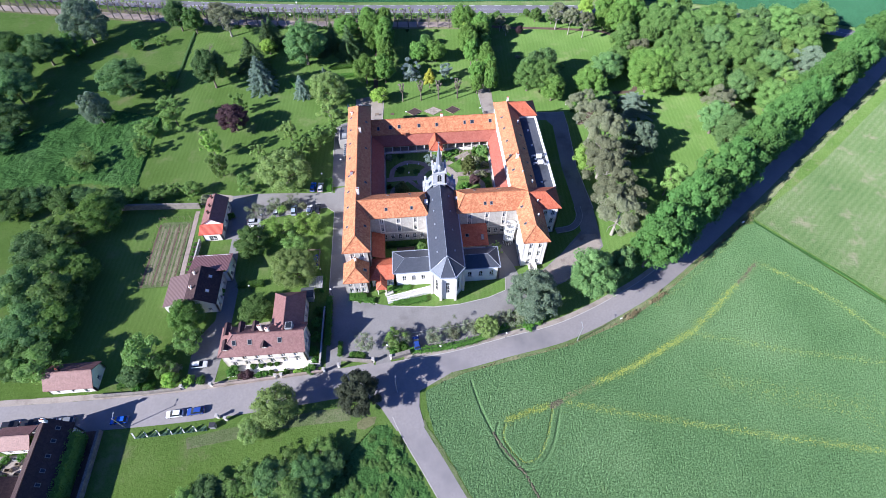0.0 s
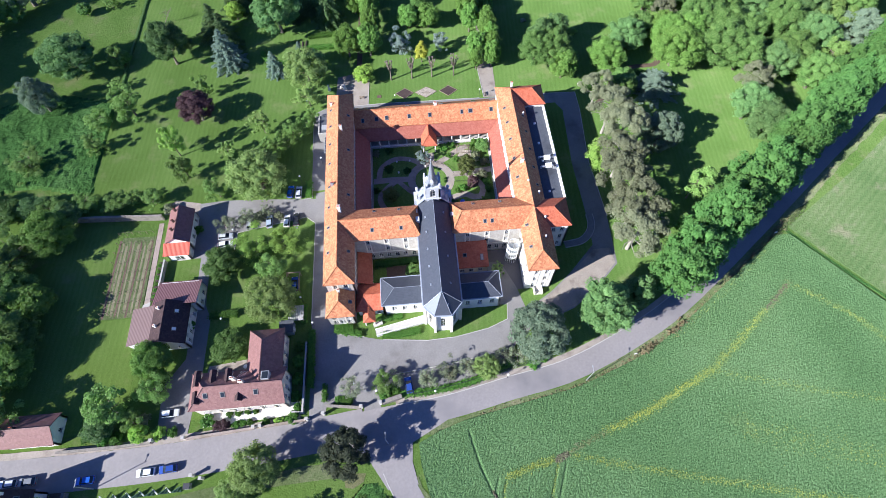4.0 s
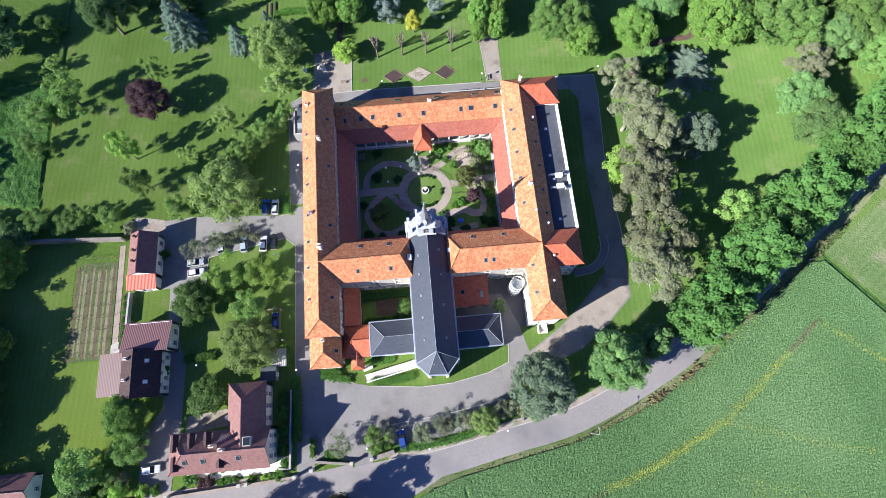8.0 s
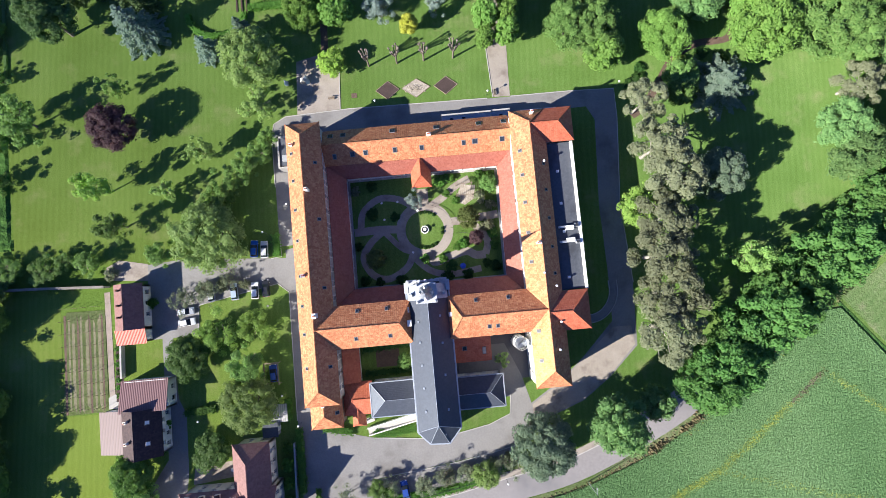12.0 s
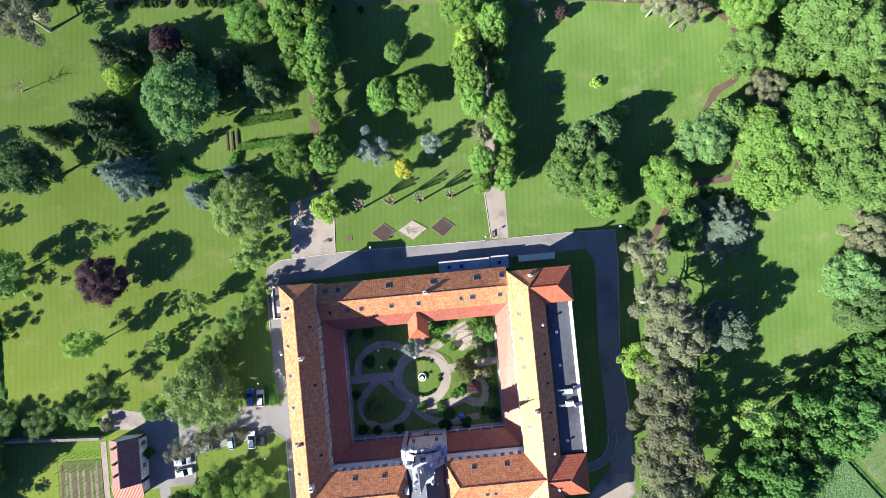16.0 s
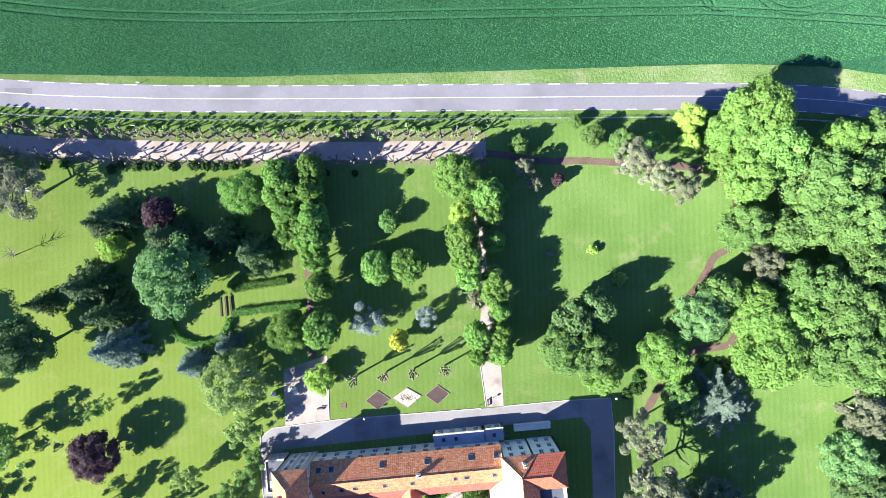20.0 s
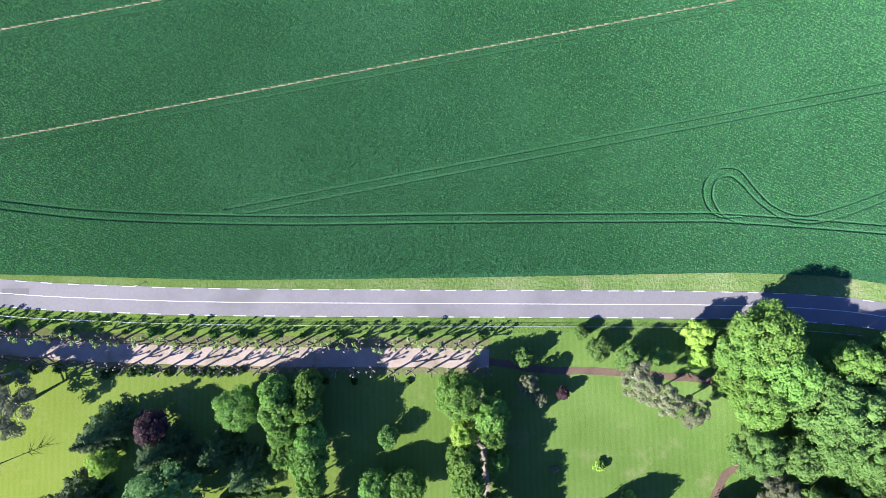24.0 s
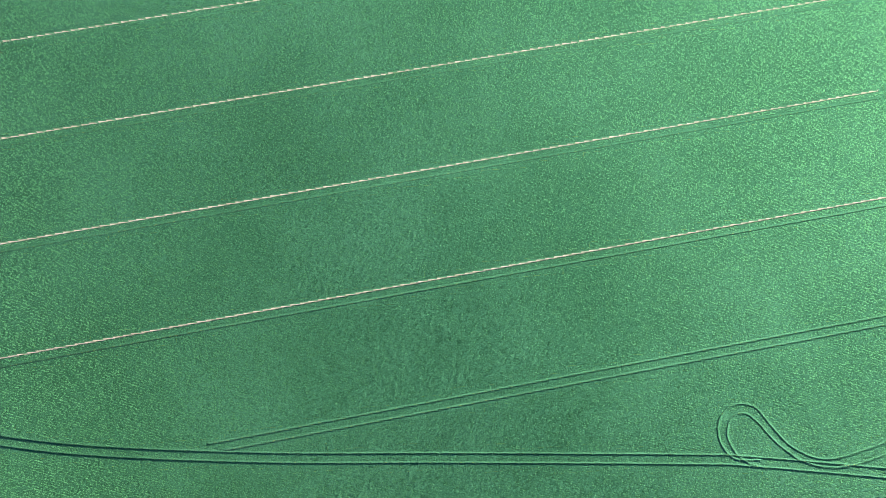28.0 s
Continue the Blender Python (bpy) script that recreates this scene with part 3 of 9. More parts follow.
def crop_field(name, poly, top, ruts, bare, mats, label, depth=0.5, half=0.42, fine=3, spike=0.4):
    """A standing crop with a top face, wheel ruts pressed into it, and bare soil in some of them."""
    from mathutils import kdtree
    xs = [p[0] for p in poly]
    ys = [p[1] for p in poly]
    x0, y0 = min(xs), min(ys)
    nx, ny = int((max(xs) - x0) / 1.5) + 1, int((max(ys) - y0) / 1.5) + 1
    gx, gy = np.meshgrid(x0 + 1.5 * (np.arange(nx) + 0.5), y0 + 1.5 * (np.arange(ny) + 0.5))
    keep = in_poly(gx, gy, poly)
    inner = keep.copy()
    for ax in (0, 1):
        inner &= np.roll(keep, 1, ax) & np.roll(keep, -1, ax)
    wide = keep.copy()
    for ax in (0, 1):
        wide |= np.roll(keep, 1, ax) | np.roll(keep, -1, ax)
    keep = wide
    near = np.zeros(keep.shape, bool)
    pts = []
    for line, soil in [(r, 0) for r in ruts] + [(r, 1) for r in bare]:
        pts += [(x, y, soil) for x, y in dense(line)]
    tree = kdtree.KDTree(max(1, len(pts)))
    for i, (x, y, s) in enumerate(pts):
        tree.insert((x, y, 0), i)
        for dx in (-0.7, 0, 0.7):
            for dy in (-0.7, 0, 0.7):
                a, b = int((x + dx - x0) / 1.5), int((y + dy - y0) / 1.5)
                if 0 <= a < nx and 0 <= b < ny:
                    near[b, a] = True
    tree.balance()
    verts, faces, mi = [], [], []
    rng = np.random.default_rng(5)
    lat = rng.uniform(0, 1, (ny * fine + 1, nx * fine + 1, 3))
    for b, a in zip(*np.nonzero(keep)):
        ox, oy = x0 + 1.5 * a, y0 + 1.5 * b
        k = 6 if near[b, a] else fine
        base = len(verts)
        dist = []
        for j in range(k + 1):
            for i in range(k + 1):
                x, y = ox + 1.5 * i / k, oy + 1.5 * j / k
                r = lat[(b * k + j) % (ny * fine), (a * k + i) % (nx * fine)]
                d, s, amp = 9.0, 0, 1.0
                drop = 0.0
                if k == 6:
                    co, idx, d = tree.find((x, y, 0))
                    s = pts[idx][2]
                    drop = depth * max(0.0, min(1.0, 1.5 * (1 - d / half)))
                    amp = 0.25 if d < half else 0.7
                dist.append((d, s))
                if not inner[b, a]:
                    x, y = to_edge(x, y, poly)
                verts.append((x + (r[0] - 0.5) * 0.22 * amp, y + (r[1] - 0.5) * 0.22 * amp, top - drop - r[2] * spike * amp))
        for j in range(k):
            for i in range(k):
                q = j * (k + 1) + i
                ids = (q, q + 1, q + k + 2, q + k + 1)
                faces.append(tuple(base + v for v in ids))
                mi.append(1 if sum(dist[v][1] and dist[v][0] < half * 0.85 for v in ids) >= 3 else 0)
    me = mesh_of(name, verts, faces, mats)
    me.polygons.foreach_set("material_index", mi)
    me.update()
    return tagged(put(name, me), label, "crop field", "", "structure")


NORTH_ROAD = smooth_line([(-300, 292), (-150, 259), (-86.6, 248), (-58.2, 244.1), (-29.9, 241), (12.7, 237.2), (55.2, 233.5), (88, 230.6), (114.5, 227.5), (135, 223.3), (170, 213), (230, 186)])
WEST_ROAD = smooth_line([(-300, 55), (-180, 52.5), (-110, 51), (-72, 51), (-50, 52), (-25, 54.2), (-8, 56.2), (7, 57.7), (22.5, 60.8), (39, 64.2), (57.3, 71.7), (74, 81.2), (104.6, 103.6), (135.7, 127.3), (173, 155.5), (203.6, 179.6), (230, 200)])


def tram(k, low=0.0, xa=-100.0, xb=150.0):
    return [(x, 287.1 + (k - 3) * 29 + 0.109 * (x + 85.4) - low) for x in (xa, xb)]


T1 = smooth_line([(-120, 279), (-85.5, 271.3), (-57, 266), (-14.4, 261.3), (28.1, 258.2), (84.6, 253.8), (98.6, 252.3), (135.7, 246.4), (150, 243)], 3)
LOOP = smooth_line([(100, 251.5), (94.3, 252.2), (91.6, 255.8), (91.7, 260.1), (94.6, 263.5), (98, 264.3), (101.4, 263.0), (104.3, 258.5), (108.6, 253.4), (115.4, 250.6), (125, 252), (140, 256)], 0.8)
LOOP_IN = smooth_line([(101, 249.6), (96.4, 251.6), (93.7, 255.5), (93.8, 259.2), (95.8, 261.7), (98.4, 262.1), (100.8, 260.2), (105.0, 254.6), (110.6, 250.2), (117.9, 248.6), (127, 250), (140, 253.8)], 0.8)
crop_field("field_north", [(-110, 256), (-85.7, 252.6), (-29.4, 246.4), (26.7, 242.4), (96.6, 237.9), (120, 235.2), (150, 228), (165, 430), (-110, 420)], 0.5,
           [T1, offset_line(T1, -2.1), LOOP, LOOP_IN, tram(2, 0, -28.5), tram(2, 2.1, -24.3), tram(3, 2.1), tram(4, 2.1), tram(5, 2.1), tram(6, 2.1)],
           [tram(3), tram(4), tram(5), tram(6)], [WHEAT, RUT], "even blue-green wheat field with paired tramline ruts", 0.5, 0.34, 2, 0.14)
WHEAT_BLADES = leafy("wheat_blades", (0.072, 0.222, 0.083), (0.110, 0.298, 0.124), 0.0, 0.0, 0.5)
rng = np.random.default_rng(77)
n_tufts = 400000
tx, ty = rng.uniform(-109, 164, n_tufts), rng.uniform(236, 402, n_tufts)
row_y = ty - 0.109 * tx
ty = ty - (row_y - np.round(row_y / 0.36) * 0.36) * 0.8
keep = in_poly(tx, ty, [(-109, 257.0), (-85.7, 253.4), (-29.4, 247.2), (26.7, 243.2), (96.6, 238.7), (120, 236.0), (149, 229.5), (163, 402), (-109, 402)])
for rut in [T1, offset_line(T1, -2.1), LOOP, LOOP_IN] + [tram(k, d, -28.5 if k == 2 else -110, 165) for k in range(2, 7) for d in (0, 2.1)]:
    for (xa, ya), (xb, yb) in zip(rut, rut[1:]):
        ux, uy = xb - xa, yb - ya
        t = np.clip(((tx - xa) * ux + (ty - ya) * uy) / (ux * ux + uy * uy), 0, 1)
        keep &= np.hypot(tx - xa - t * ux, ty - ya - t * uy) > 0.42
tx, ty = tx[keep], ty[keep]
n_tufts = len(tx)
turn, wide, tall = rng.uniform(0, math.pi, n_tufts), rng.uniform(0.09, 0.17, n_tufts), rng.uniform(0.32, 0.58, n_tufts)
lean_x, lean_y = rng.normal(0, 0.07, n_tufts), rng.normal(0, 0.07, n_tufts)
dx, dy, zz = np.cos(turn) * wide, np.sin(turn) * wide, np.full(n_tufts, 0.36)
verts = np.stack([np.stack([tx - dx, ty - dy, zz], 1), np.stack([tx + dx, ty + dy, zz], 1), np.stack([tx + lean_x, ty + lean_y, zz + tall], 1)], 1).reshape(-1, 3)
tagged(put("wheat", mesh_of("wheat", verts.tolist(), np.arange(3 * n_tufts).reshape(-1, 3).tolist(), WHEAT_BLADES)), "dense standing green wheat blades", "wheat", "", "stuff")
DARK_TRACK = smooth_line([(15.0, 38.3), (17.6, 33.5), (21.3, 28.0), (23.5, 22.9), (27, 14), (36, -4)], 1)
LOOP_TRACK = smooth_line([(31.3, 43.2), (27.6, 34.5), (23.6, 30.4), (20.5, 31.5), (17.6, 36.3), (18.6, 39.9)], 1)
crop_field("field_south", [(4.0, 52.0), (-0.9, 49.8), (-0.8, 45.8), (0.7, 39), (4.8, 31), (8.5, 23.6), (29, -20), (190, -20), (132, 66), (108.5, 97), (104.5, 96.8), (76, 77), (60, 66.8), (40, 59.5), (23, 56.4), (10, 53.9)], 0.6,
           [DARK_TRACK, LOOP_TRACK, offset_line(LOOP_TRACK, 1.8), smooth_line([(11.3, 51.5), (12.9, 44.2), (15.0, 38.3)], 2)],
           [], [RAPE, TRODDEN], "green rape field with worn tracks", 0.26, 0.5, 5, 0.20)
slab("field_east", [(150.5, 228.4), (180, 215.5), (235, 191.5), (420, 105), (420, 480), (165.5, 430)], 0.40, WHEAT, None, "far part of the blue-green wheat field", kind="structure", category="crop field")
slab("field_west", [(-110.5, 420), (-300, 480), (-300, 299.5), (-150, 266.5), (-110.5, 257.5)], 0.40, WHEAT, None, "far part of the blue-green wheat field", kind="structure", category="crop field")
slab("hayfield", [(109.5, 99.5), (134, 68), (195, -20), (420, -20), (420, 300), (236, 190), (176, 146), (140, 119)], 0.06, HAYFIELD, None, "pale cut hayfield with raked rows", kind="structure", category="field")
EDGE_DITCH = [(108.6, 98.2), (121.5, 82), (133, 67), (192, -20)]
ribbon("field_margin", smooth_line(EDGE_DITCH, 3), 0.35, -0.35, 0.15, MEADOW, None, "dark weedy strip between two fields", kind="structure", category="field margin", jitter=0.12)


def clumps(name, line, half, per_m, z, material, label, category, size=0.5, tall=0.5, seed=3, group=""):
    """Loose weeds or flowers along a line: many small upright tufts joined into one."""
    rng = np.random.default_rng(seed)
    pts = np.array(dense(line, 1.0 / per_m))
    pts = pts + rng.normal(0, half * 0.5, pts.shape)
    verts, faces = [], []
    for x, y in pts:
        s, h, a = size * rng.uniform(0.5, 1.3), tall * rng.uniform(0.5, 1.2), rng.uniform(0, 6.28)
        k = len(verts)
        ring = [(x + s * math.cos(a + i * 1.2566) * rng.uniform(0.6, 1.2), y + s * math.sin(a + i * 1.2566) * rng.uniform(0.6, 1.2), z - 0.1) for i in range(5)]
        verts += ring + [(x + rng.uniform(-0.1, 0.1), y + rng.uniform(-0.1, 0.1), z + h)]
        faces += [(k + i, k + (i + 1) % 5, k + 5) for i in range(5)]
    return tagged(put(name, mesh_of(name, verts, faces, material)), label, category, group, "stuff")


RAPE_LINES = (([(18.7, 40.7), (24.3, 42.1), (30.4, 43.6)], 1.0, 40, 0.15, "strip of yellow rape flowers left along a track"),
              ([(43.6, 48.6), (54.8, 52.2), (67.2, 57.9), (73.7, 60.8)], 1.05, 36, 0.15, "strip of yellow rape flowers left along a track"),
              ([(73.7, 60.8), (82, 66.7), (92.9, 75.0)], 1.05, 26, 0.14, "strip of yellow rape flowers left along a track"),
              ([(34, 44.2), (49.2, 40.1), (77.8, 33.1), (108.9, 26.0), (140, 19)], 1.1, 18, 0.12, "thin line of yellow rape flowers"),
              ([(73.6, 60.6), (95.7, 54.2), (122.2, 47.8)], 1.2, 9, 0.12, "sparse yellow rape flowers"),
              ([(103.8, 81.0), (117.0, 69.7), (126.8, 55.3), (138, 40)], 1.0, 16, 0.12, "thin line of yellow rape flowers"),
              ([(76.6, 46.7), (87.2, 42.7), (100.6, 39.1), (112.9, 34.2)], 4.0, 14, 0.12, "scattered yellow rape flowers"),
              ([(66.2, 69.5), (84, 81), (100, 92.5)], 1.0, 3, 0.13, "sparse yellow rape flowers"))
for i, (ln, half, per, size, words) in enumerate(RAPE_LINES):
    clumps("flowers", smooth_line(ln, 2), half, per, 0.60, RAPE_FLOWER, words, "flowers", size, 0.14, 3 + i)
clumps("weeds", smooth_line([(31, 43.5), (33.6, 44.5), (37.9, 46.2), (43.5, 48.3)], 1), 0.9, 14, 0.6, VERGE, "pale weeds along a trodden track", "weeds", 0.22, 0.2, 31)
clumps("weeds", smooth_line([(18.6, 39.9), (17.6, 36.3), (20.5, 31.5), (23.6, 30.4), (27.6, 34.5), (31.3, 43.2)], 1), 0.35, 5, 0.5, RAPE_FLOWER, "pale weeds along a looping wheel track", "weeds", 0.16, 0.15, 32)
clumps("trodden_patch", [(30.6, 43.2), (33.6, 44.6)], 0.7, 20, 0.58, TRODDEN, "patch of flattened brown crop", "crop", 0.4, 0.2, 33)
clumps("trodden_patch", smooth_line([(15.0, 38.3), (17.6, 33.5), (21.3, 28.0), (23.5, 22.9), (27, 14)], 1), 0.35, 9, 0.5, TRODDEN, "dark trodden wheel track in the crop", "crop", 0.28, 0.2, 34)
clumps("trodden_patch", [(93.6, 75.6), (98.0, 78.9), (101.6, 82.0)], 0.55, 9, 0.56, TRODDEN, "patch of flattened brown crop", "crop", 0.34, 0.2, 7)
clumps("weeds", [(92.9, 75.0), (98.0, 78.7), (102.7, 82.5)], 1.1, 12, 0.56, VERGE, "pale bent stalks round a flattened patch", "weeds", 0.2, 0.25, 36)

# roads and verges
ribbon("verge", NORTH_ROAD, 8.2, 3.5, 0.12, TALL_VERGE, None, "tall pale green grass verge beside the wheat", kind="structure", category="verge", jitter=0.12)
ribbon("verge_2", NORTH_ROAD, -3.5, -6.2, 0.06, ROUGH_GRASS, None, "short green grass verge beside the road", kind="structure", category="verge", jitter=0.15)
ribbon("road_north", NORTH_ROAD, 3.45, -3.45, 0.10, MAIN_ROAD, None, "pale grey two-lane country road", kind="structure", category="road")
ribbon("verge_3", [p for p in WEST_ROAD if p[0] > -4], -2.95, -5.6, 0.08, VERGE, None, "dry verge between road and rape field", kind="structure", category="verge", jitter=0.3)
ribbon("road_west", WEST_ROAD, 2.9, -2.9, 0.09, ROAD, None, "narrow grey village road curving past the convent", kind="structure", category="road")
ribbon("road_edge", [p for p in WEST_ROAD if p[0] < -12], 3.7, 2.85, 0.085, ROAD, None, "widened asphalt edge of the village road", kind="structure", category="road")
ribbon("road_edge_2", [p for p in WEST_ROAD if p[0] < -14], -2.85, -4.4, 0.085, ROAD, None, "widened asphalt edge of the village road", kind="structure", category="road")
ribbon("pavement_2", [p for p in WEST_ROAD if -112 < p[0] < -27], 5.3, 3.72, 0.11, GRAVEL, None, "beige gravel edge between road and garden walls", kind="structure", category="pavement", jitter=0.1)
ribbon("kerb_line", [p for p in WEST_ROAD if -8 < p[0] < 76], 2.93, 2.72, 0.12, KERB, None, "pale kerb along the road", kind="structure", category="kerb")
ribbon("pavement", [p for p in WEST_ROAD if -8 < p[0] < 76], 4.3, 2.95, 0.14, GRAVEL, None, "narrow beige gravel pavement beside the road", kind="structure", category="pavement")
SIDE_ROAD = smooth_line([(-8.6, 52), (-6.9, 45), (-4.0, 38.7), (0.1, 31.1), (3.8, 24), (13.4, 6), (32, -28)])
ribbon("kerb_line_2", [p for p in SIDE_ROAD if p[1] < 46.5], -2.78, -2.98, 0.12, KERB, None, "pale kerb along the side road", kind="structure", category="kerb")
ribbon("verge_4", [p for p in SIDE_ROAD if p[1] < 42], 3.9, 2.8, 0.07, VERGE, None, "narrow verge beside the side road", kind="structure", category="verge", jitter=0.25)
ribbon("road_side", SIDE_ROAD, 2.9, -2.9, 0.085, ROAD, None, "side road leading south from the junction", kind="structure", category="road")
slab("road_mouth", [(-19, 51.5), (-12.9, 47.2), (-8.6, 40.4), (-1.6, 41.0), (-2.7, 46), (-2.4, 50.2), (4, 53.4), (8, 55.5), (-4, 56)], 0.095, ROAD, None, "flared asphalt mouth of the side road", kind="structure", category="road")
slab("road_patch", [(-85.3, 247.3), (-78.5, 246.9), (-78.4, 248.4), (-85.2, 248.9)], 0.104, TAR_AND_SHADE, None, "darker repaired patch in the road", kind="structure", category="road patch")
marks = thing("road_marking", "white painted centre line and dashed edge lines on the road", "road marking", "", "structure")
ribbon("centre_line", NORTH_ROAD, 0.055, -0.055, 0.108, LINE, marks, thick=0.006)
for side in (3.28, -3.28):
    ln = dense(offset_line(NORTH_ROAD, side), 0.5)
    for i in range(0, len(ln) - 8, 12):
        if -110 < ln[i][0] < 150:
            ribbon("edge_dash", ln[i:i + 6], 0.065, -0.065, 0.108, LINE, marks, thick=0.006)

DRY_WEED = surface("dry_weeds", (0.085, 0.070, 0.035), (0.215, 0.180, 0.095), 0.5, 2.4, 0.9, 0.8, 0.2)
DARK_WEED = surface("dark_weeds", (0.035, 0.060, 0.020), (0.095, 0.125, 0.045), 0.5, 2.4, 0.9, 0.8, 0.2)
clumps("weeds", [p for p in offset_line(WEST_ROAD, -4.7) if 14 < p[0] < 112], 1.1, 9, 0.06, DRY_WEED, "dry brown weeds on the road verge", "weeds", 0.32, 0.35, 51)
clumps("weeds", [p for p in offset_line(WEST_ROAD, -5.6) if 2 < p[0] < 118], 0.9, 9, 0.06, DARK_WEED, "dark green weeds between verge and crop", "weeds", 0.34, 0.6, 52)
for k, (wa, wb) in enumerate(((57.0, 61.5), (66.0, 72.5))):
    clumps("weeds", [p for p in offset_line(WEST_ROAD, -4.6) if wa < p[0] < wb], 1.0, 16, 0.06, DRY_WEED, "tangle of tall dry stalks on the verge", "weeds", 0.42, 0.9, 53 + k)

# drives, yards and paths
slab("forecourt", [(-27.2, 57.2), (-23.4, 58.2), (-22.9, 60.6), (-13.8, 59.6), (-13.8, 57), (-9.6, 57.4), (-9.8, 66.3), (-3.9, 66.9), (4.3, 68.0), (18, 69.8), (25, 71.2), (30, 75.5), (30, 81), (28.2, 88), (24.8, 96), (13, 96), (13, 84), (25.1, 83), (24.5, 78.9), (19.2, 76.8), (10.4, 75.2), (3, 74.9), (-9.2, 76.2), (-13.4, 77.3), (-21.5, 79.1), (-21.5, 125), (-27.4, 124)], 0.06, ASPHALT, None, "wide pale grey asphalt forecourt", kind="structure", category="forecourt")
slab("shrub_strip", [(-9.0, 62.6), (-4, 62.4), (4, 62.7), (13, 64.1), (19, 66.1), (25, 69.1), (25, 71.1), (18, 69.7), (4.3, 67.9), (-3.9, 66.8), (-9.0, 66.2)], 0.05, ASPHALT, None, "bare worn strip under the forecourt shrubs", kind="structure", category="yard")
slab("shed_pad", [(-72.0, 120.4), (-61.9, 119.4), (-61.8, 123.6), (-68.9, 125.2), (-72.2, 123.6)], 0.068, GRAVEL, None, "pale concrete pad beside the outbuilding", kind="structure", category="yard")
slab("drive_east", [(30, 75.5), (35, 77.5), (43, 80.5), (50, 85.5), (57.5, 92.5), (58.2, 108), (57.2, 128), (59, 150), (59, 157.5), (47.8, 157.9), (26.6, 157.9), (-8.5, 158.4), (-25, 157.8), (-28.0, 156.2), (-28.7, 152.3), (-28.7, 125), (-23.0, 125), (-23.2, 152.4), (51.5, 153.6), (53.4, 150), (52, 128), (52.3, 110), (52.0, 99), (44, 91), (38, 86), (30, 81)], 0.058, ASPHALT, None, "asphalt drive round the convent", kind="structure", category="drive")
slab("drive_gravel", [(30.2, 75.9), (35, 77.9), (43, 80.9), (50, 85.9), (57.0, 92.8), (56.5, 97.5), (52, 97.5), (44, 90.6), (38, 85.6), (30.2, 80.6)], 0.066, GRAVEL, None, "pale worn gravel drive", kind="structure", category="drive")
# darker than the forecourt asphalt: the chapel's shade is put into its colour
slab("east_court", [(11.9, 84.2), (24.8, 83.2), (27.6, 87.2), (30.15, 87.2), (30.15, 99.8), (12.2, 99.8)], 0.050, TAR_AND_SHADE, None, "asphalt court beside the chapel, its shade put into a dark colour", kind="structure", category="court")
slab("car_park", [(-72, 120.6), (-61.6, 123.4), (-54.7, 123.9), (-41.2, 123.1), (-31, 122.2), (-27.3, 122), (-27.3, 113.4), (-29.9, 115.8), (-40, 114.0), (-49.7, 112.2), (-50.2, 104.8), (-62.1, 104.8), (-62, 119.5)], 0.062, ASPHALT, None, "asphalt car park among shrubs", kind="structure", category="car park")
slab("yard", [(-59.2, 104.9), (-56.6, 104.9), (-56, 90), (-54.3, 86), (-54.5, 72.4), (-55.5, 64), (-56.3, 56), (-63.5, 56), (-63.8, 65), (-63.4, 69.7), (-59.2, 75.5)], 0.064, ASPHALT, None, "shaded asphalt yard between the houses", kind="structure", category="yard")
slab("terrace", [(-53, 58.0), (-28.4, 59.2), (-28.4, 62), (-37, 62.6), (-52.5, 61.3)], 0.10, STONE, None, "pale paved terrace before the house", kind="structure", category="terrace")
slab("terrace_2", [(-53.5, 69), (-40.5, 70.5), (-40.6, 74.3), (-53, 73)], 0.09, GRAVEL, None, "pale gravel terrace behind the house", kind="structure", category="terrace")
slab("apron", [(-21.2, 172), (-10.1, 174.5), (-10.9, 158.6), (-21.9, 158)], 0.064, GRAVEL, None, "pale gravel apron at the end of the avenue", kind="structure", category="path")
slab("avenue_path", [(28.2, 158.2), (32.5, 158.1), (32.9, 172), (31.6, 184), (31.8, 214), (29.6, 214), (29.4, 184), (27.6, 172)], 0.064, GRAVEL, None, "straight gravel path between two rows of trees", kind="structure", category="path")
slab("avenue_path_2", [(-14.6, 174), (-12.8, 174), (-11.4, 217), (-13.2, 217)], 0.064, EARTH, None, "narrow brown earth path along the avenue", kind="structure", category="path")
ALLEY_LINE = smooth_line([(-220, 262), (-150, 247), (-87.5, 235.2), (-45.2, 229.3), (-2.6, 225.2), (34.2, 222)])
ribbon("alley", ALLEY_LINE, 2.3, -2.3, 0.066, ALLEY, None, "pale gravel alley between pollarded trees", kind="structure", category="path", jitter=0.15)
ribbon("alley_verge", ALLEY_LINE, 4.9, 2.35, 0.062, DRY_GRASS, None, "dry worn grass strip under the pollards", kind="structure", category="verge", jitter=0.2)
ribbon("alley_verge_2", ALLEY_LINE, -2.35, -3.8, 0.062, DRY_GRASS, None, "dry worn grass strip under the pollards", kind="structure", category="verge", jitter=0.2)
ribbon("park_path", smooth_line([(33, 221.5), (48, 218), (59.3, 216.9), (75, 214.5), (87.2, 212.1), (93.8, 207.2), (95.2, 203), (94.8, 197), (93.2, 192.5), (88.5, 190), (85.1, 185.3), (79, 178.5)], 1.5), 0.9, -0.9, 0.062, EARTH, None, "winding brown earth path in the park", kind="structure", category="path", jitter=0.15)
ribbon("park_path_2", smooth_line([(92.5, 172.5), (89.7, 168), (82, 167.5), (75.5, 164.5), (71.9, 159.9), (67, 153), (63, 150)], 1.5), 0.9, -0.9, 0.062, EARTH, None, "brown earth path under the trees", kind="structure", category="path", jitter=0.15)
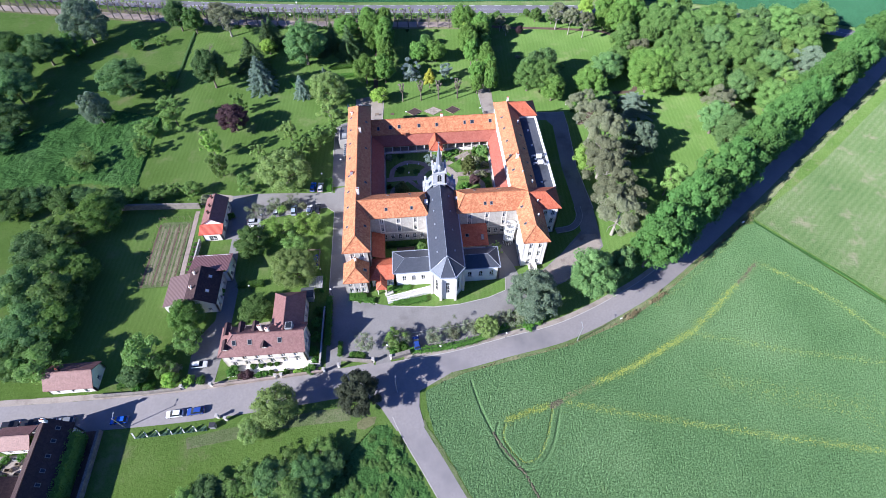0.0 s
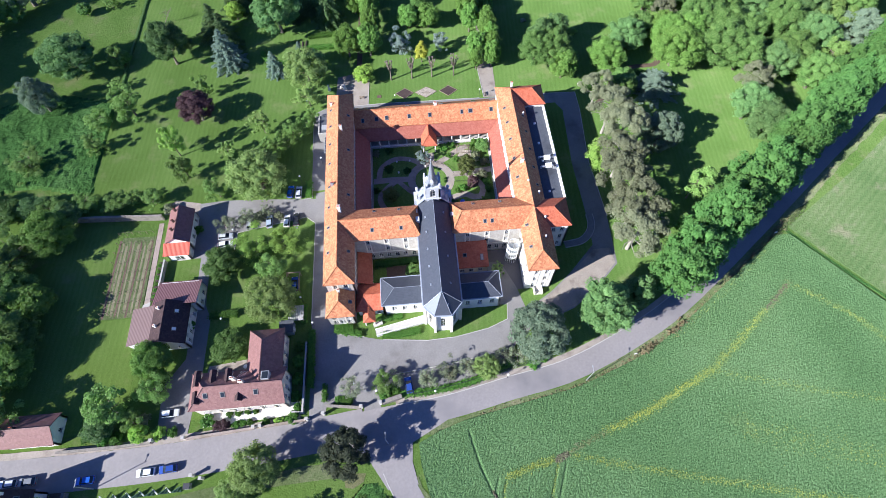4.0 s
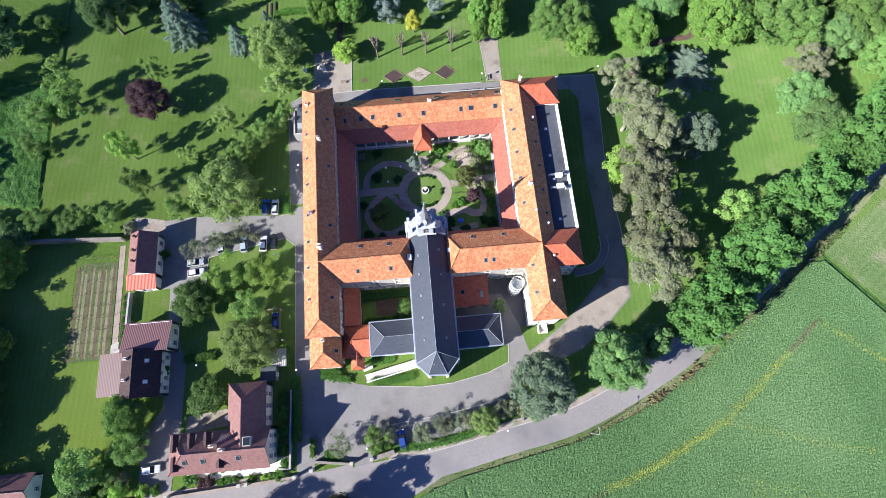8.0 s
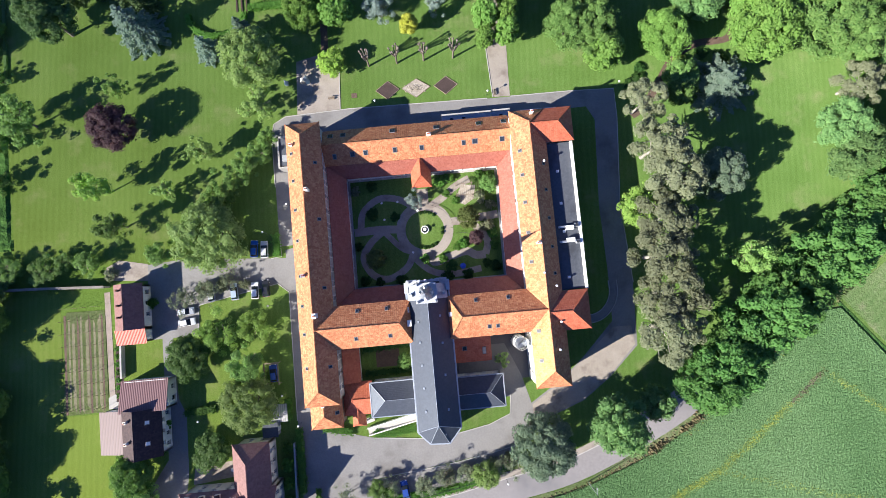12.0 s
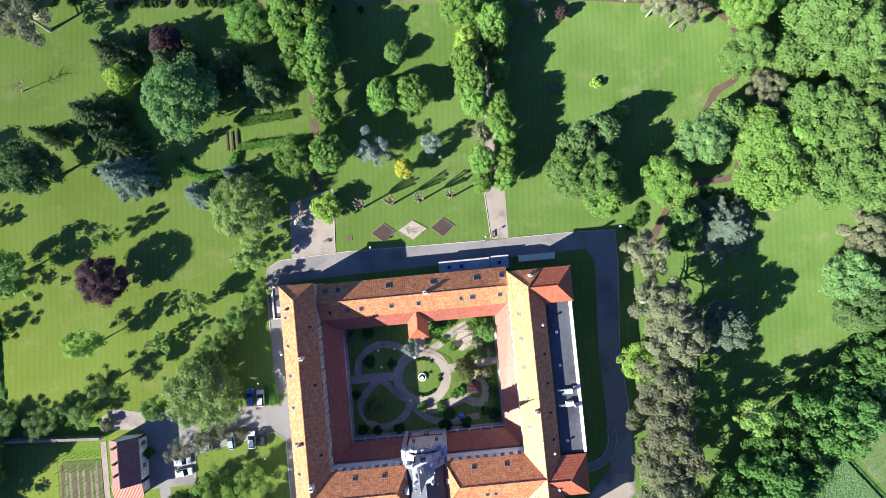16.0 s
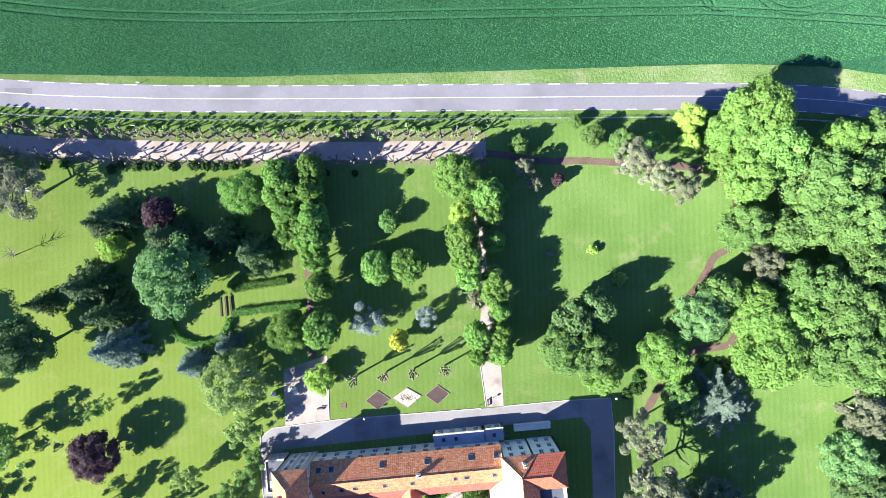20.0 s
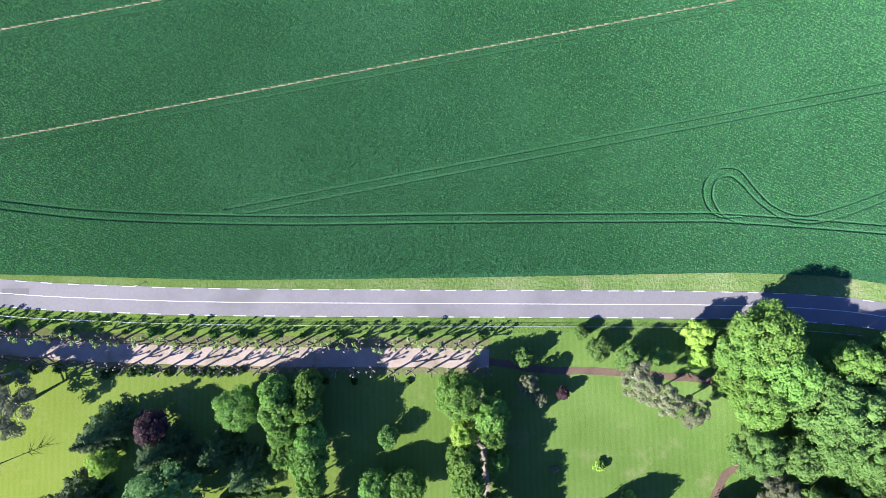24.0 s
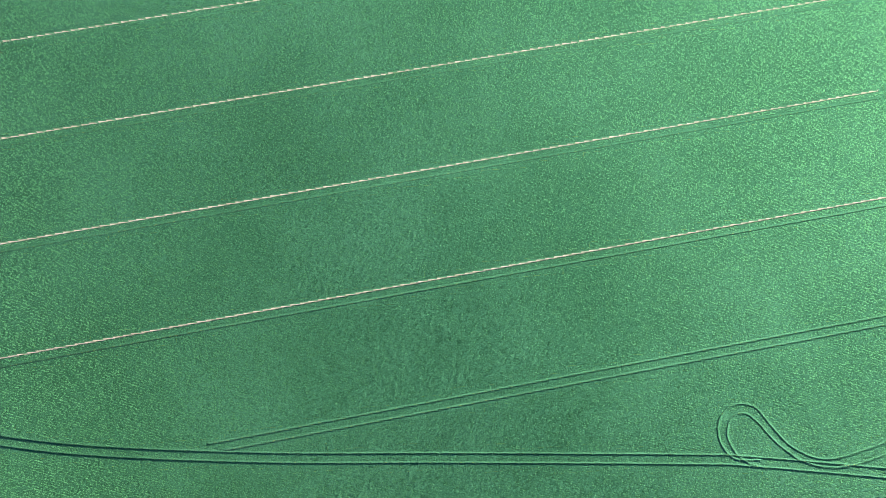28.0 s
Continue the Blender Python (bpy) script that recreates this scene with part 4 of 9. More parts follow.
slab("garden_path", [(-73.0, 117.5), (-71.6, 117.5), (-71.4, 90), (-72.8, 90)], 0.066, ALLEY, None, "pale concrete path beside the kitchen garden", kind="structure", category="path")
kerbs = thing("kerb", "pale stone kerbs edging lawns and drives", "kerb", "", "structure")
for ln in ([(-21.5, 79.1), (-13.4, 77.3)], [(-9.2, 76.2), (3, 74.9), (10.4, 75.2), (19.2, 76.8), (24.5, 78.9), (25.1, 83.5)], [(-5.6, 66.9), (2.4, 67.6), (11, 68.6), (19.1, 70), (25, 71.2)],
           [(-27.4, 82), (-27.2, 113.4), (-29.9, 115.8), (-40, 114), (-49.7, 112.2), (-50.2, 104.8)], [(-28.8, 140), (-28.8, 152.3), (-28.1, 156.2), (-25, 157.9), (-8.5, 158.5), (26.6, 158.0)], [(32.5, 158.0), (47.8, 158), (59.1, 157.6), (59.1, 150), (57.3, 128), (58.3, 108)],
           [(-31, 122.2), (-28.4, 122.4), (-28.6, 128)], [(-10.9, 158.7), (-10.1, 174.5)], [(28.1, 158.2), (27.5, 172)]):
    ribbon("kerb_run", ln, 0.09, -0.09, 0.16, KERB, kerbs, thick=0.2)


# ---- plants ----
def ico_dirs(n, rng):
    v = rng.normal(0, 1, (n, 3))
    return v / np.linalg.norm(v, axis=1)[:, None]


def leaf_quads(pos, nrm, size, rng, longer=1.5, hang=0.0):
    """Rhombic leaf clusters at pos, facing about nrm."""
    n = len(pos)
    nrm = nrm + rng.normal(0, 0.32, (n, 3))
    nrm /= np.linalg.norm(nrm, axis=1)[:, None]
    t = rng.normal(0, 1, (n, 3))
    t[:, 2] -= hang * 3
    t -= nrm * np.sum(t * nrm, 1)[:, None]
    t /= np.linalg.norm(t, axis=1)[:, None] + 1e-6
    b = np.cross(nrm, t)
    s = (size * rng.uniform(0.6, 1.35, n))[:, None]
    v = np.stack([pos + t * s * longer * 0.5, pos + b * s * 0.5 + nrm * s * 0.12, pos - t * s * longer * 0.5, pos - b * s * 0.5 + nrm * s * 0.12], 1).reshape(-1, 3)
    return v, np.arange(4 * n).reshape(-1, 4)


def blob(c, r, rng, squash=1.0):
    """A rough small lump that fills the inside of a clump."""
    bm = bmesh.new()
    bmesh.ops.create_icosphere(bm, subdivisions=1, radius=1)
    v = np.array([p.co[:] for p in bm.verts])
    f = [[p.index for p in q.verts] for q in bm.faces]
    bm.free()
    v = v * (r * rng.uniform(0.75, 1.1, (len(v), 1))) * np.array([1, 1, squash]) + c
    return v, f


def crown_mesh(name, clump_list, leaves, size, material, seed, core=0.80, longer=1.5, hang=0.0, droop=0.0):
    """A crown out of clumps (centre, radius): leaf clusters over rough cores."""
    rng = np.random.default_rng(seed)
    V, Fq, k = [], [], 0
    total = sum(r * r for c, r in clump_list)
    mid = np.mean([c for c, r in clump_list], axis=0)
    for c, r in clump_list:
        n = max(6, int(leaves * r * r / total))
        d = ico_dirs(n, rng)
        d[:, 2] = np.where(d[:, 2] < -0.3, -d[:, 2], d[:, 2])
        out = np.array(c) - mid
        d = d + 0.5 * out / (np.linalg.norm(out) + 1e-6)
        d /= np.linalg.norm(d, axis=1)[:, None]
        rad = r * rng.uniform(0.72, 1.12, n)[:, None]
        p = np.array(c) + d * rad
        p[:, 2] -= droop * np.hypot(d[:, 0], d[:, 1]) * r
        v, f = leaf_quads(p, d, size, rng, longer, hang)
        V.append(v)
        Fq += (f + k).tolist()
        k += len(v)
        if core:
            v, f = blob(np.array(c), r * core, rng)
            V.append(v)
            Fq += [[i + k for i in q] for q in f]
            k += len(v)
    return mesh_of(name, np.concatenate(V).tolist(), Fq, material)


def trunk_mesh(name, height, r, limbs, spread, seed, material, reach=0.8, lean=0.0):
    """A tapered trunk with limbs that rise into the crown."""
    rng = random.Random(seed)
    bm = bmesh.new()
    px, py, z, rr = 0.0, 0.0, 0.0, r
    nodes = [(0, 0, 0, r * 1.25)]
    for i in range(4):
        z2 = height * (i + 1) / 4
        px, py, rr = px + rng.uniform(-0.12, 0.12) * r * 2 + lean, py + rng.uniform(-0.12, 0.12) * r * 2, r * (1 - 0.19 * (i + 1))
        nodes.append((px, py, z2, rr))
    for a, b in zip(nodes, nodes[1:]):
        rod(bm, a[:3], b[:3], a[3], b[3], 7)
    for i in range(limbs):
        t = rng.uniform(0.45, 0.95)
        a = i * 2.4 + rng.uniform(-0.4, 0.4)
        z0 = height * t
        p0 = (px * t, py * t, z0)
        ln = spread * rng.uniform(0.6, 1.0)
        up = height * rng.uniform(0.25, 0.5) * reach
        p1 = (px * t + math.cos(a) * ln * 0.55, py * t + math.sin(a) * ln * 0.55, z0 + up * 0.55)
        p2 = (px * t + math.cos(a + 0.2) * ln, py * t + math.sin(a + 0.2) * ln, z0 + up)
        rod(bm, p0, p1, r * 0.42, r * 0.28, 5)
        rod(bm, p1, p2, r * 0.28, r * 0.10, 5)
    return bm_mesh(name, bm, material)


def round_clumps(seed, n, rx, rz, zc, size=0.34, low=-0.55, shell=0.72):
    rng = np.random.default_rng(seed)
    out = [((0, 0, zc), rx * 0.62)]
    golden = 2.39996
    for i in range(n):
        u = low + (1 - low) * (i + 0.5) / n
        a = i * golden + rng.uniform(-0.3, 0.3)
        q = math.sqrt(max(0, 1 - u * u))
        s = shell * rng.uniform(0.85, 1.12)
        out.append(((q * math.cos(a) * rx * s, q * math.sin(a) * rx * s, zc + u * rz * s), rx * size * rng.uniform(0.75, 1.25)))
    return out


PROTO = {}
BIG = 4.8  # crowns wider than this take the meshes with more and finer leaves


def tree_proto(kind, i, crown, trunk):
    """The meshes of one tree: crown radius 4 m, height 10 m, before it is scaled."""
    PROTO.setdefault(kind, []).append((crown, trunk))


BROAD = {"B": (30, 2200, 0.46), "G": (34, 2300, 0.42), "D": (32, 2200, 0.42), "L": (24, 1900, 0.40), "U": (28, 2200, 0.40), "H": (30, 2000, 0.48)}
for kind, (n, leaves, size) in list(BROAD.items()) + [(k + "+", (round(v[0] * 1.9), round(v[1] * (2.4 if k in "BGH" else 2.4)), v[2] * (0.53 if k in "BG" else 0.42 if k == "H" else 0.52))) for k, v in BROAD.items()]:
    big = kind[1:]
    kind = kind[0]
    for i in range(3 if kind in "BGDH" else 2):
        seed = 100 * (ord(kind) - 60) + i + (40 if big else 0)
        rz, zc = (4.6, 5.3) if kind in "BGUL" else (4.4, 5.4)
        cl = round_clumps(seed, n + 2 * i, 4.0, rz, zc, (0.33 if kind != "H" else 0.30) * (0.76 if big else 1), -0.6, 0.80 if big else 0.72)
        if kind in "GDH":
            rng = np.random.default_rng(seed + 5)
            cl = [((c[0] * rng.uniform(0.8, 1.15), c[1] * rng.uniform(0.8, 1.15), c[2] * rng.uniform(0.92, 1.04)), r) for c, r in cl]
        tree_proto(kind + big, i, crown_mesh("crown", cl, leaves, size, LEAF[kind], seed), trunk_mesh("trunk", 4.5, 0.30, 6, 2.2, seed, BARK))
PROTO["H+"] = []
for i in range(4):
    rng = np.random.default_rng(850 + i)
    cl = [((c[0] * k, c[1] * k, 5.3 + (c[2] - 5.3) * k), r * rng.uniform(0.75, 1.25)) for c, r in round_clumps(850 + i, 56, 4.0, 4.7, 5.3, 0.23, -0.7, 0.80) for k in (rng.uniform(0.80, 1.16),)]
    tree_proto("H+", i, crown_mesh("crown", cl, 4400, 0.25, LEAF["H"], 850 + i, 0.72), trunk_mesh("trunk", 4.5, 0.30, 6, 2.2, 850 + i, BARK))
for i in range(2):
    cl = round_clumps(900 + i, 22, 3.4, 5.0, 5.2, 0.32, -0.7)
    cl = [((c[0] * (1.15 - 0.09 * c[2]), c[1] * (1.15 - 0.09 * c[2]), c[2]), r * (1.2 - 0.06 * c[2])) for c, r in cl]
    tree_proto("Y", i, crown_mesh("crown", cl, 1500, 0.42, LEAF["Y"], 900 + i), trunk_mesh("trunk", 4.0, 0.22, 4, 1.5, 900 + i, BARK))
for i in range(3):
    rng = random.Random(950 + i)
    cl = [((rng.gauss(0, 1.7), rng.gauss(0, 1.7), rng.uniform(3.0, 9.0)), rng.uniform(0.6, 1.1)) for _ in range(38)]
    tree_proto("V", i, crown_mesh("crown", cl, 2000, 0.34, LEAF["V"], 950 + i, core=0.55), trunk_mesh("trunk", 7.5, 0.20, 14, 3.2, 950 + i, BARK, 0.7))
for i in range(2):
    cl = round_clumps(980 + i, 50, 4.0, 4.4, 5.3, 0.25, -0.7, 0.80)
    tree_proto("W", i, crown_mesh("crown", cl, 5200, 0.17, LEAF["W"], 980 + i, 0.66, 2.1, 0.7, 0.3), trunk_mesh("trunk", 4.5, 0.35, 6, 2.2, 980 + i, BARK))
for i in range(2):
    cl = round_clumps(990 + i, 64, 4.0, 4.6, 5.2, 0.21, -0.75, 0.84)
    cl = [((c[0] * (1.12 - 0.035 * c[2]), c[1] * (1.12 - 0.035 * c[2]), c[2]), r) for c, r in cl]
    tree_proto("E", i, crown_mesh("crown", cl, 7000, 0.19, LEAF["E"], 990 + i, 0.6, 2.4, 0.4, 0.25), trunk_mesh("trunk", 5.5, 0.32, 8, 2.4, 990 + i, BARK))
for i in range(3):
    rng = random.Random(1000 + i)
    cl = []
    for j in range(34):
        a, q = j * 2.4 + rng.uniform(-0.3, 0.3), 4.0 * math.sqrt((j + 0.6) / 34) * rng.uniform(0.8, 1.05)
        cl.append(((q * math.cos(a), q * math.sin(a), 9.2 - 0.16 * q * q + rng.uniform(-1.6, 0.6)), rng.uniform(0.62, 1.1)))
    tree_proto("P", i, crown_mesh("crown", cl, 5000, 0.21, LEAF["P"], 1000 + i, 0.62, 1.9), trunk_mesh("trunk", 7.5, 0.26, 12, 3.4, 1000 + i, PALE_BARK, 0.35))


def conifer(kind, i, tiers, branches, r0, droop, size, seed, top=10.0, round_=1.0, longer=2.2):
    """Tiers of branches with needles hung along them."""
    rng = np.random.default_rng(seed)
    P, N = [], []
    V, Fq, k = [], [], 0
    for t in range(tiers):
        u = (t + 0.5) / tiers
        z = 0.6 + (top - 0.6) * u
        rad = r0 * (1 - u) ** round_ * rng.uniform(0.9, 1.08) + 0.15
        nb = max(4, int(branches * (1 - 0.6 * u)))
        for b in range(nb):
            a = b * math.tau / nb + t * 0.7 + rng.uniform(-0.2, 0.2)
            ln = rad * rng.uniform(0.75, 1.12)
            m = max(3, int(ln * 3.6))
            for s in np.linspace(0.15, 1.0, m):
                w = 0.24 * ln * (1.12 - s)
                for side in (-1, -0.5, 0, 0.5, 1):
                    x, y = math.cos(a) * ln * s - math.sin(a) * w * side, math.sin(a) * ln * s + math.cos(a) * w * side
                    P.append((x, y, z - droop * ln * (s + 0.25 * abs(side)) ** 2 + rng.uniform(-0.12, 0.12)))
                    N.append((math.cos(a) * 0.35, math.sin(a) * 0.35, 1.0))
    v, f = leaf_quads(np.array(P), np.array(N), size, rng, longer)
    V.append(v)
    Fq += f.tolist()
    k = len(v)
    for t in range(6):
        u = (t + 0.3) / 6
        v, f = blob(np.array((0, 0, 0.8 + top * 0.95 * u)), r0 * (1 - u) ** round_ * 0.42 + 0.08, rng, 0.8)
        V.append(v)
        Fq += [[q + k for q in g] for g in f]
        k += len(v)
    tree_proto(kind, i, mesh_of("crown", np.concatenate(V).tolist(), Fq, LEAF[kind]), trunk_mesh("trunk", 9.0, 0.26, 0, 1, seed, BARK))


for i in range(2):
    conifer("C", i, 15, 10, 4.0, 0.20, 0.27, 1100 + i)
    conifer("S", i, 16, 11, 3.9, 0.16, 0.27, 1200 + i)
    conifer("A", i, 9, 9, 4.3, 0.06, 0.24, 1300 + i, 10.0, 0.62)
for i in range(4):
    rng = random.Random(1400 + i)
    cl = [((rng.gauss(0, 1.55), rng.gauss(0, 1.55), rng.uniform(2.4, 8.9)), rng.uniform(0.7, 1.3)) for _ in range(34)]
    tree_proto("K", i, crown_mesh("crown", cl, 3000, 0.27, LEAF["K"], 1400 + i, core=0.6), trunk_mesh("trunk", 6.5, 0.20, 10, 2.8, 1400 + i, BARK, 0.7))
    if i < 2:
        tree_proto("J", i, crown_mesh("crown", cl, 3000, 0.25, LEAF["J"], 1430 + i, core=0.6), trunk_mesh("trunk", 6.5, 0.20, 10, 2.8, 1430 + i, BARK, 0.7))
        tree_proto("R", i, crown_mesh("crown", cl, 1700, 0.24, LEAF["R"], 1440 + i, core=0.35), trunk_mesh("trunk", 7.0, 0.16, 16, 3.2, 1440 + i, BARK, 0.7))
        tree_proto("Q", i, crown_mesh("crown", [((c[0] * (1.15 - 0.07 * c[2]), c[1] * (1.15 - 0.07 * c[2]), c[2]), r) for c, r in round_clumps(1460 + i, 48, 4.0, 5.0, 5.2, 0.22, -0.8, 0.82)], 4000, 0.24, LEAF["Q"], 1460 + i), trunk_mesh("trunk", 4.0, 0.3, 4, 1.6, 1460 + i, BARK))
        tree_proto("M", i, crown_mesh("crown", cl, 2800, 0.25, LEAF["M"], 1420 + i, core=0.5, longer=2.0), trunk_mesh("trunk", 6.5, 0.18, 10, 2.8, 1420 + i, BARK, 0.7))
for i in range(2):
    cl = round_clumps(1450 + i, 46, 4.0, 4.8, 5.2, 0.24, -0.7, 0.82)
    tree_proto("N", i, crown_mesh("crown", cl, 4200, 0.26, LEAF["N"], 1450 + i), trunk_mesh("trunk", 4.0, 0.32, 6, 2.2, 1450 + i, BARK))

TREE_WORDS = {
    "B": ("bright green chestnut tree with a dense clumped crown", "tree"), "G": ("mid-green broadleaf tree with a full crown", "tree"),
    "D": ("dark green broadleaf tree with a heavy crown", "tree"), "L": ("small yellow-green tree with a rounded crown", "tree"),
    "Y": ("golden yellow ornamental tree on the lawn", "tree"), "U": ("dark purple copper-leaved tree", "tree"),
    "V": ("slender young tree with sparse light leaves", "tree"), "W": ("pale green willow with hanging foliage", "tree"),
    "H": ("tall lime tree in a dense roadside row", "tree"), "P": ("grey-green pine with open flat-topped boughs", "pine tree"),
    "E": ("broad feathery grey-green cedar", "cedar tree"), "C": ("dark green fir with tiered branches", "fir tree"), "K": ("loose light green young broadleaf tree", "tree"),
    "N": ("very dark purple-green broadleaf tree", "tree"), "M": ("pale silver-leaved ornamental tree", "tree"), "J": ("fresh yellow-green feathery young tree", "tree"),
    "R": ("sparse grey-green shrubby tree with thin twigs", "tree"), "Q": ("dark olive yew with a dense crown", "yew tree"), "A": ("pale blue-green cedar with flat spreading tiers", "cedar tree"), "S": ("silvery blue spruce with tiered branches", "spruce tree"),
}
tree_count = [0]


def plant(spots, group):
    for x, y, h, r, kind in spots:
        tree_count[0] += 1
        k = tree_count[0]
        rng = random.Random(k * 31)
        pool = PROTO[kind + "+" if r > BIG and kind + "+" in PROTO else kind]
        crown, trunk = pool[k % len(pool)]
        words, cat = TREE_WORDS[kind]
        t = thing("tree" if cat == "tree" else cat.replace(" ", "_"), words, cat, group)
        sx, sz = r / 4.0, h / 10.0
        t.matrix_basis = pose(x, y, 0, 0, 0, rng.uniform(0, 360)) @ Matrix.Diagonal((sx * rng.uniform(0.94, 1.06), sx * rng.uniform(0.94, 1.06), sz, 1))
        put("crown", crown, t)
        put("trunk", trunk, t)


plant([(-16.4, 219.0, 12, 4.2, "B"), (-8.9, 219.8, 11, 3.5, "B"), (-15.7, 214.5, 12, 4.4, "B"), (-9.8, 214.7, 11, 3.9, "B"), (-15.0, 209.7, 11, 3.5, "B"), (-14.7, 205.0, 11, 3.5, "B"), (-8.9, 208.4, 13, 3.9, "B"), (-9.5, 203.7, 13, 4.4, "B"), (-9.0, 198.1, 12, 3.3, "B"), (-8.6, 192.2, 12, 3.5, "B"), (-16.9, 182.3, 12, 5.0, "B"), (-9.4, 182.0, 12, 4.4, "B"), (-25.5, 216.0, 10, 5.1, "B")], "avenue of chestnuts")
plant([(4.8, 195.4, 9, 3.9, "B"), (12.1, 195.0, 9, 4.3, "B"), (8.6, 206.1, 6, 2.5, "G"), (1.8, 182.1, 8, 3.7, "M"), (15.7, 182.3, 7, 2.8, "M"), (8.4, 177.0, 9, 3.6, "Y"), (-11.6, 169.5, 6, 3.6, "L")], "specimen trees on the lawn")
plant([(25.9, 215.0, 13, 5.5, "B"), (33.2, 209.9, 12, 4.4, "B"), (26.5, 205.9, 11, 3.4, "L"), (32.9, 205.5, 11, 3.4, "B"), (26.2, 200.7, 13, 4.3, "B"), (26.4, 195.7, 13, 4.3, "B"), (26.7, 191.0, 12, 3.3, "B"), (33.6, 198.7, 9, 2.8, "B"), (32.2, 189.8, 11, 3.1, "B"), (32.3, 186.1, 11, 3.1, "B"), (33.4, 182.5, 10, 2.8, "B"), (27.4, 176.8, 11, 3.2, "B"), (32.8, 176.9, 11, 2.8, "B"), (32.3, 172.3, 11, 3.1, "B"), (26.9, 171.6, 9, 2.2, "B")], "avenue of chestnuts")
plant([(41.9, 222.0, 6, 2.5, "G"), (42.6, 215.8, 7, 2.5, "P"), (44.8, 212.1, 5, 1.9, "P"), (50.9, 212.6, 4, 1.7, "U"), (56.8, 226.5, 4, 1.7, "G"), (60.0, 222.4, 6, 2.8, "G"), (66.9, 219.8, 8, 3.6, "G"), (74.2, 219.5, 7, 2.3, "G"), (83.4, 224.1, 9, 3.5, "L"), (83.3, 218.4, 7, 2.5, "L"), (67.9, 215.1, 12, 4.3, "P"), (72.8, 210.6, 12, 3.5, "P"), (78.5, 207.4, 12, 3.7, "P")], "trees at the park edge")
plant([(97.4, 222.7, 16, 7.6, "B"), (91.8, 218.9, 14, 6.0, "B"), (99.8, 213.9, 16, 7.2, "B"), (94.3, 208.5, 15, 5.9, "B"), (89.0, 212.3, 10, 3.4, "B"), (93.0, 196.9, 12, 5.6, "G"), (102.5, 194.6, 12, 4.3, "G"), (110.7, 205.6, 16, 7.9, "G"), (117.0, 214.7, 13, 5.1, "B"), (122.0, 207.6, 12, 4.7, "G"), (108.9, 197.9, 15, 6.6, "G"), (117.9, 195.7, 15, 7.2, "G"), (125.8, 216.7, 12, 4.0, "G"), (85.9, 182.1, 11, 4.5, "G"), (96.5, 187.8, 10, 4.3, "P"), (80.6, 176.7, 12, 6.0, "D")], "park wood")
plant([(92.9, 179.5, 12, 4.0, "B"), (93.6, 174.3, 14, 5.9, "B"), (94.4, 167.1, 15, 7.8, "B"), (101.6, 174.8, 14, 5.3, "B"), (105.8, 181.7, 15, 5.9, "G"), (111.8, 176.6, 15, 7.8, "G"), (117.4, 186.6, 14, 5.9, "G"), (109.5, 167.6, 15, 9.1, "G"), (116.0, 163.0, 14, 7.2, "G"), (121.1, 173.0, 14, 5.3, "G")], "park wood")
plant([(50.6, 178.2, 13, 4.8, "D"), (56.2, 181.0, 13, 4.0, "D"), (47.2, 172.0, 14, 5.5, "G"), (53.0, 170.8, 14, 5.9, "G"), (55.6, 164.9, 11, 4.5, "B"), (71.0, 167.9, 11, 6.1, "B"), (74.4, 157.4, 8, 4.7, "G"), (84.6, 155.2, 9, 8.2, "A"), (110.6, 141.0, 13, 6.0, "D"), (115.7, 150.9, 12, 5.2, "P")], "trees on the east lawn")
plant([(-46.3, 213.0, 9, 4.3, "U"), (-57.6, 213.3, 13, 6.0, "C"), (-58.8, 206.0, 7, 3.6, "L"), (-37.3, 203.6, 12, 4.0, "C"), (-31.2, 206.4, 14, 5.3, "C"), (-24.1, 201.0, 15, 6.3, "C"), (-41.9, 197.5, 18, 8.4, "D"), (-64.5, 196.9, 14, 7.3, "C"), (-77.3, 193.9, 10, 3.8, "C"), (-60.0, 189.9, 15, 5.9, "C"), (-58.6, 181.9, 15, 7.2, "S"), (-78.0, 184.4, 17, 6.2, "D"), (-42.2, 175.8, 10, 4.3, "S"), (-33.1, 179.7, 10, 3.8, "S"), (-31.0, 171.2, 13, 7.7, "W"), (-30.2, 159.8, 9, 4.8, "V"), (-77.8, 221.5, 13, 6.7, "P"), (-65.4, 157.1, 11, 6.0, "U")], "trees round the grotto garden")
plant([(-97.2, 184.0, 8, 3.4, "K"), (-88.0, 161.2, 11, 5.6, "K"), (-64.8, 168.0, 8, 2.6, "K"), (-70.5, 142.4, 13, 3.8, "J"), (-66.4, 133.4, 10, 4.2, "K"), (-44.3, 149.4, 8, 3.6, "V"), (-54.6, 140.8, 7, 2.9, "V"), (-50.5, 130.4, 7, 3.4, "K"), (-45.6, 134.4, 7, 3.3, "K"), (-42.4, 137.4, 7, 3.4, "K"), (-39.6, 139.8, 8, 3.3, "K"), (-36.6, 142.8, 7, 3.4, "K"), (-33.8, 145.6, 8, 3.3, "K"), (-30.8, 148.4, 7, 3.4, "K"), (-29.4, 151.6, 6, 2.6, "K"), (-43.4, 127.6, 13, 8.6, "W"), (-56.0, 125.6, 7, 3.6, "K"), (-97.9, 157.1, 6, 4.4, "K"), (-96.6, 146.6, 6, 3.6, "K"), (-85.4, 124.0, 5, 3.9, "K"), (-75.3, 124.6, 5, 3.7, "K"), (-94.9, 124.8, 5, 4.0, "K"), (-99.0, 121.1, 6, 4.3, "D"), (-80.6, 126.0, 4, 2.6, "K"), (-110.6, 125.0, 5, 4.2, "D"), (-104.6, 124.4, 5, 3.8, "K")], "trees on the west lawn")
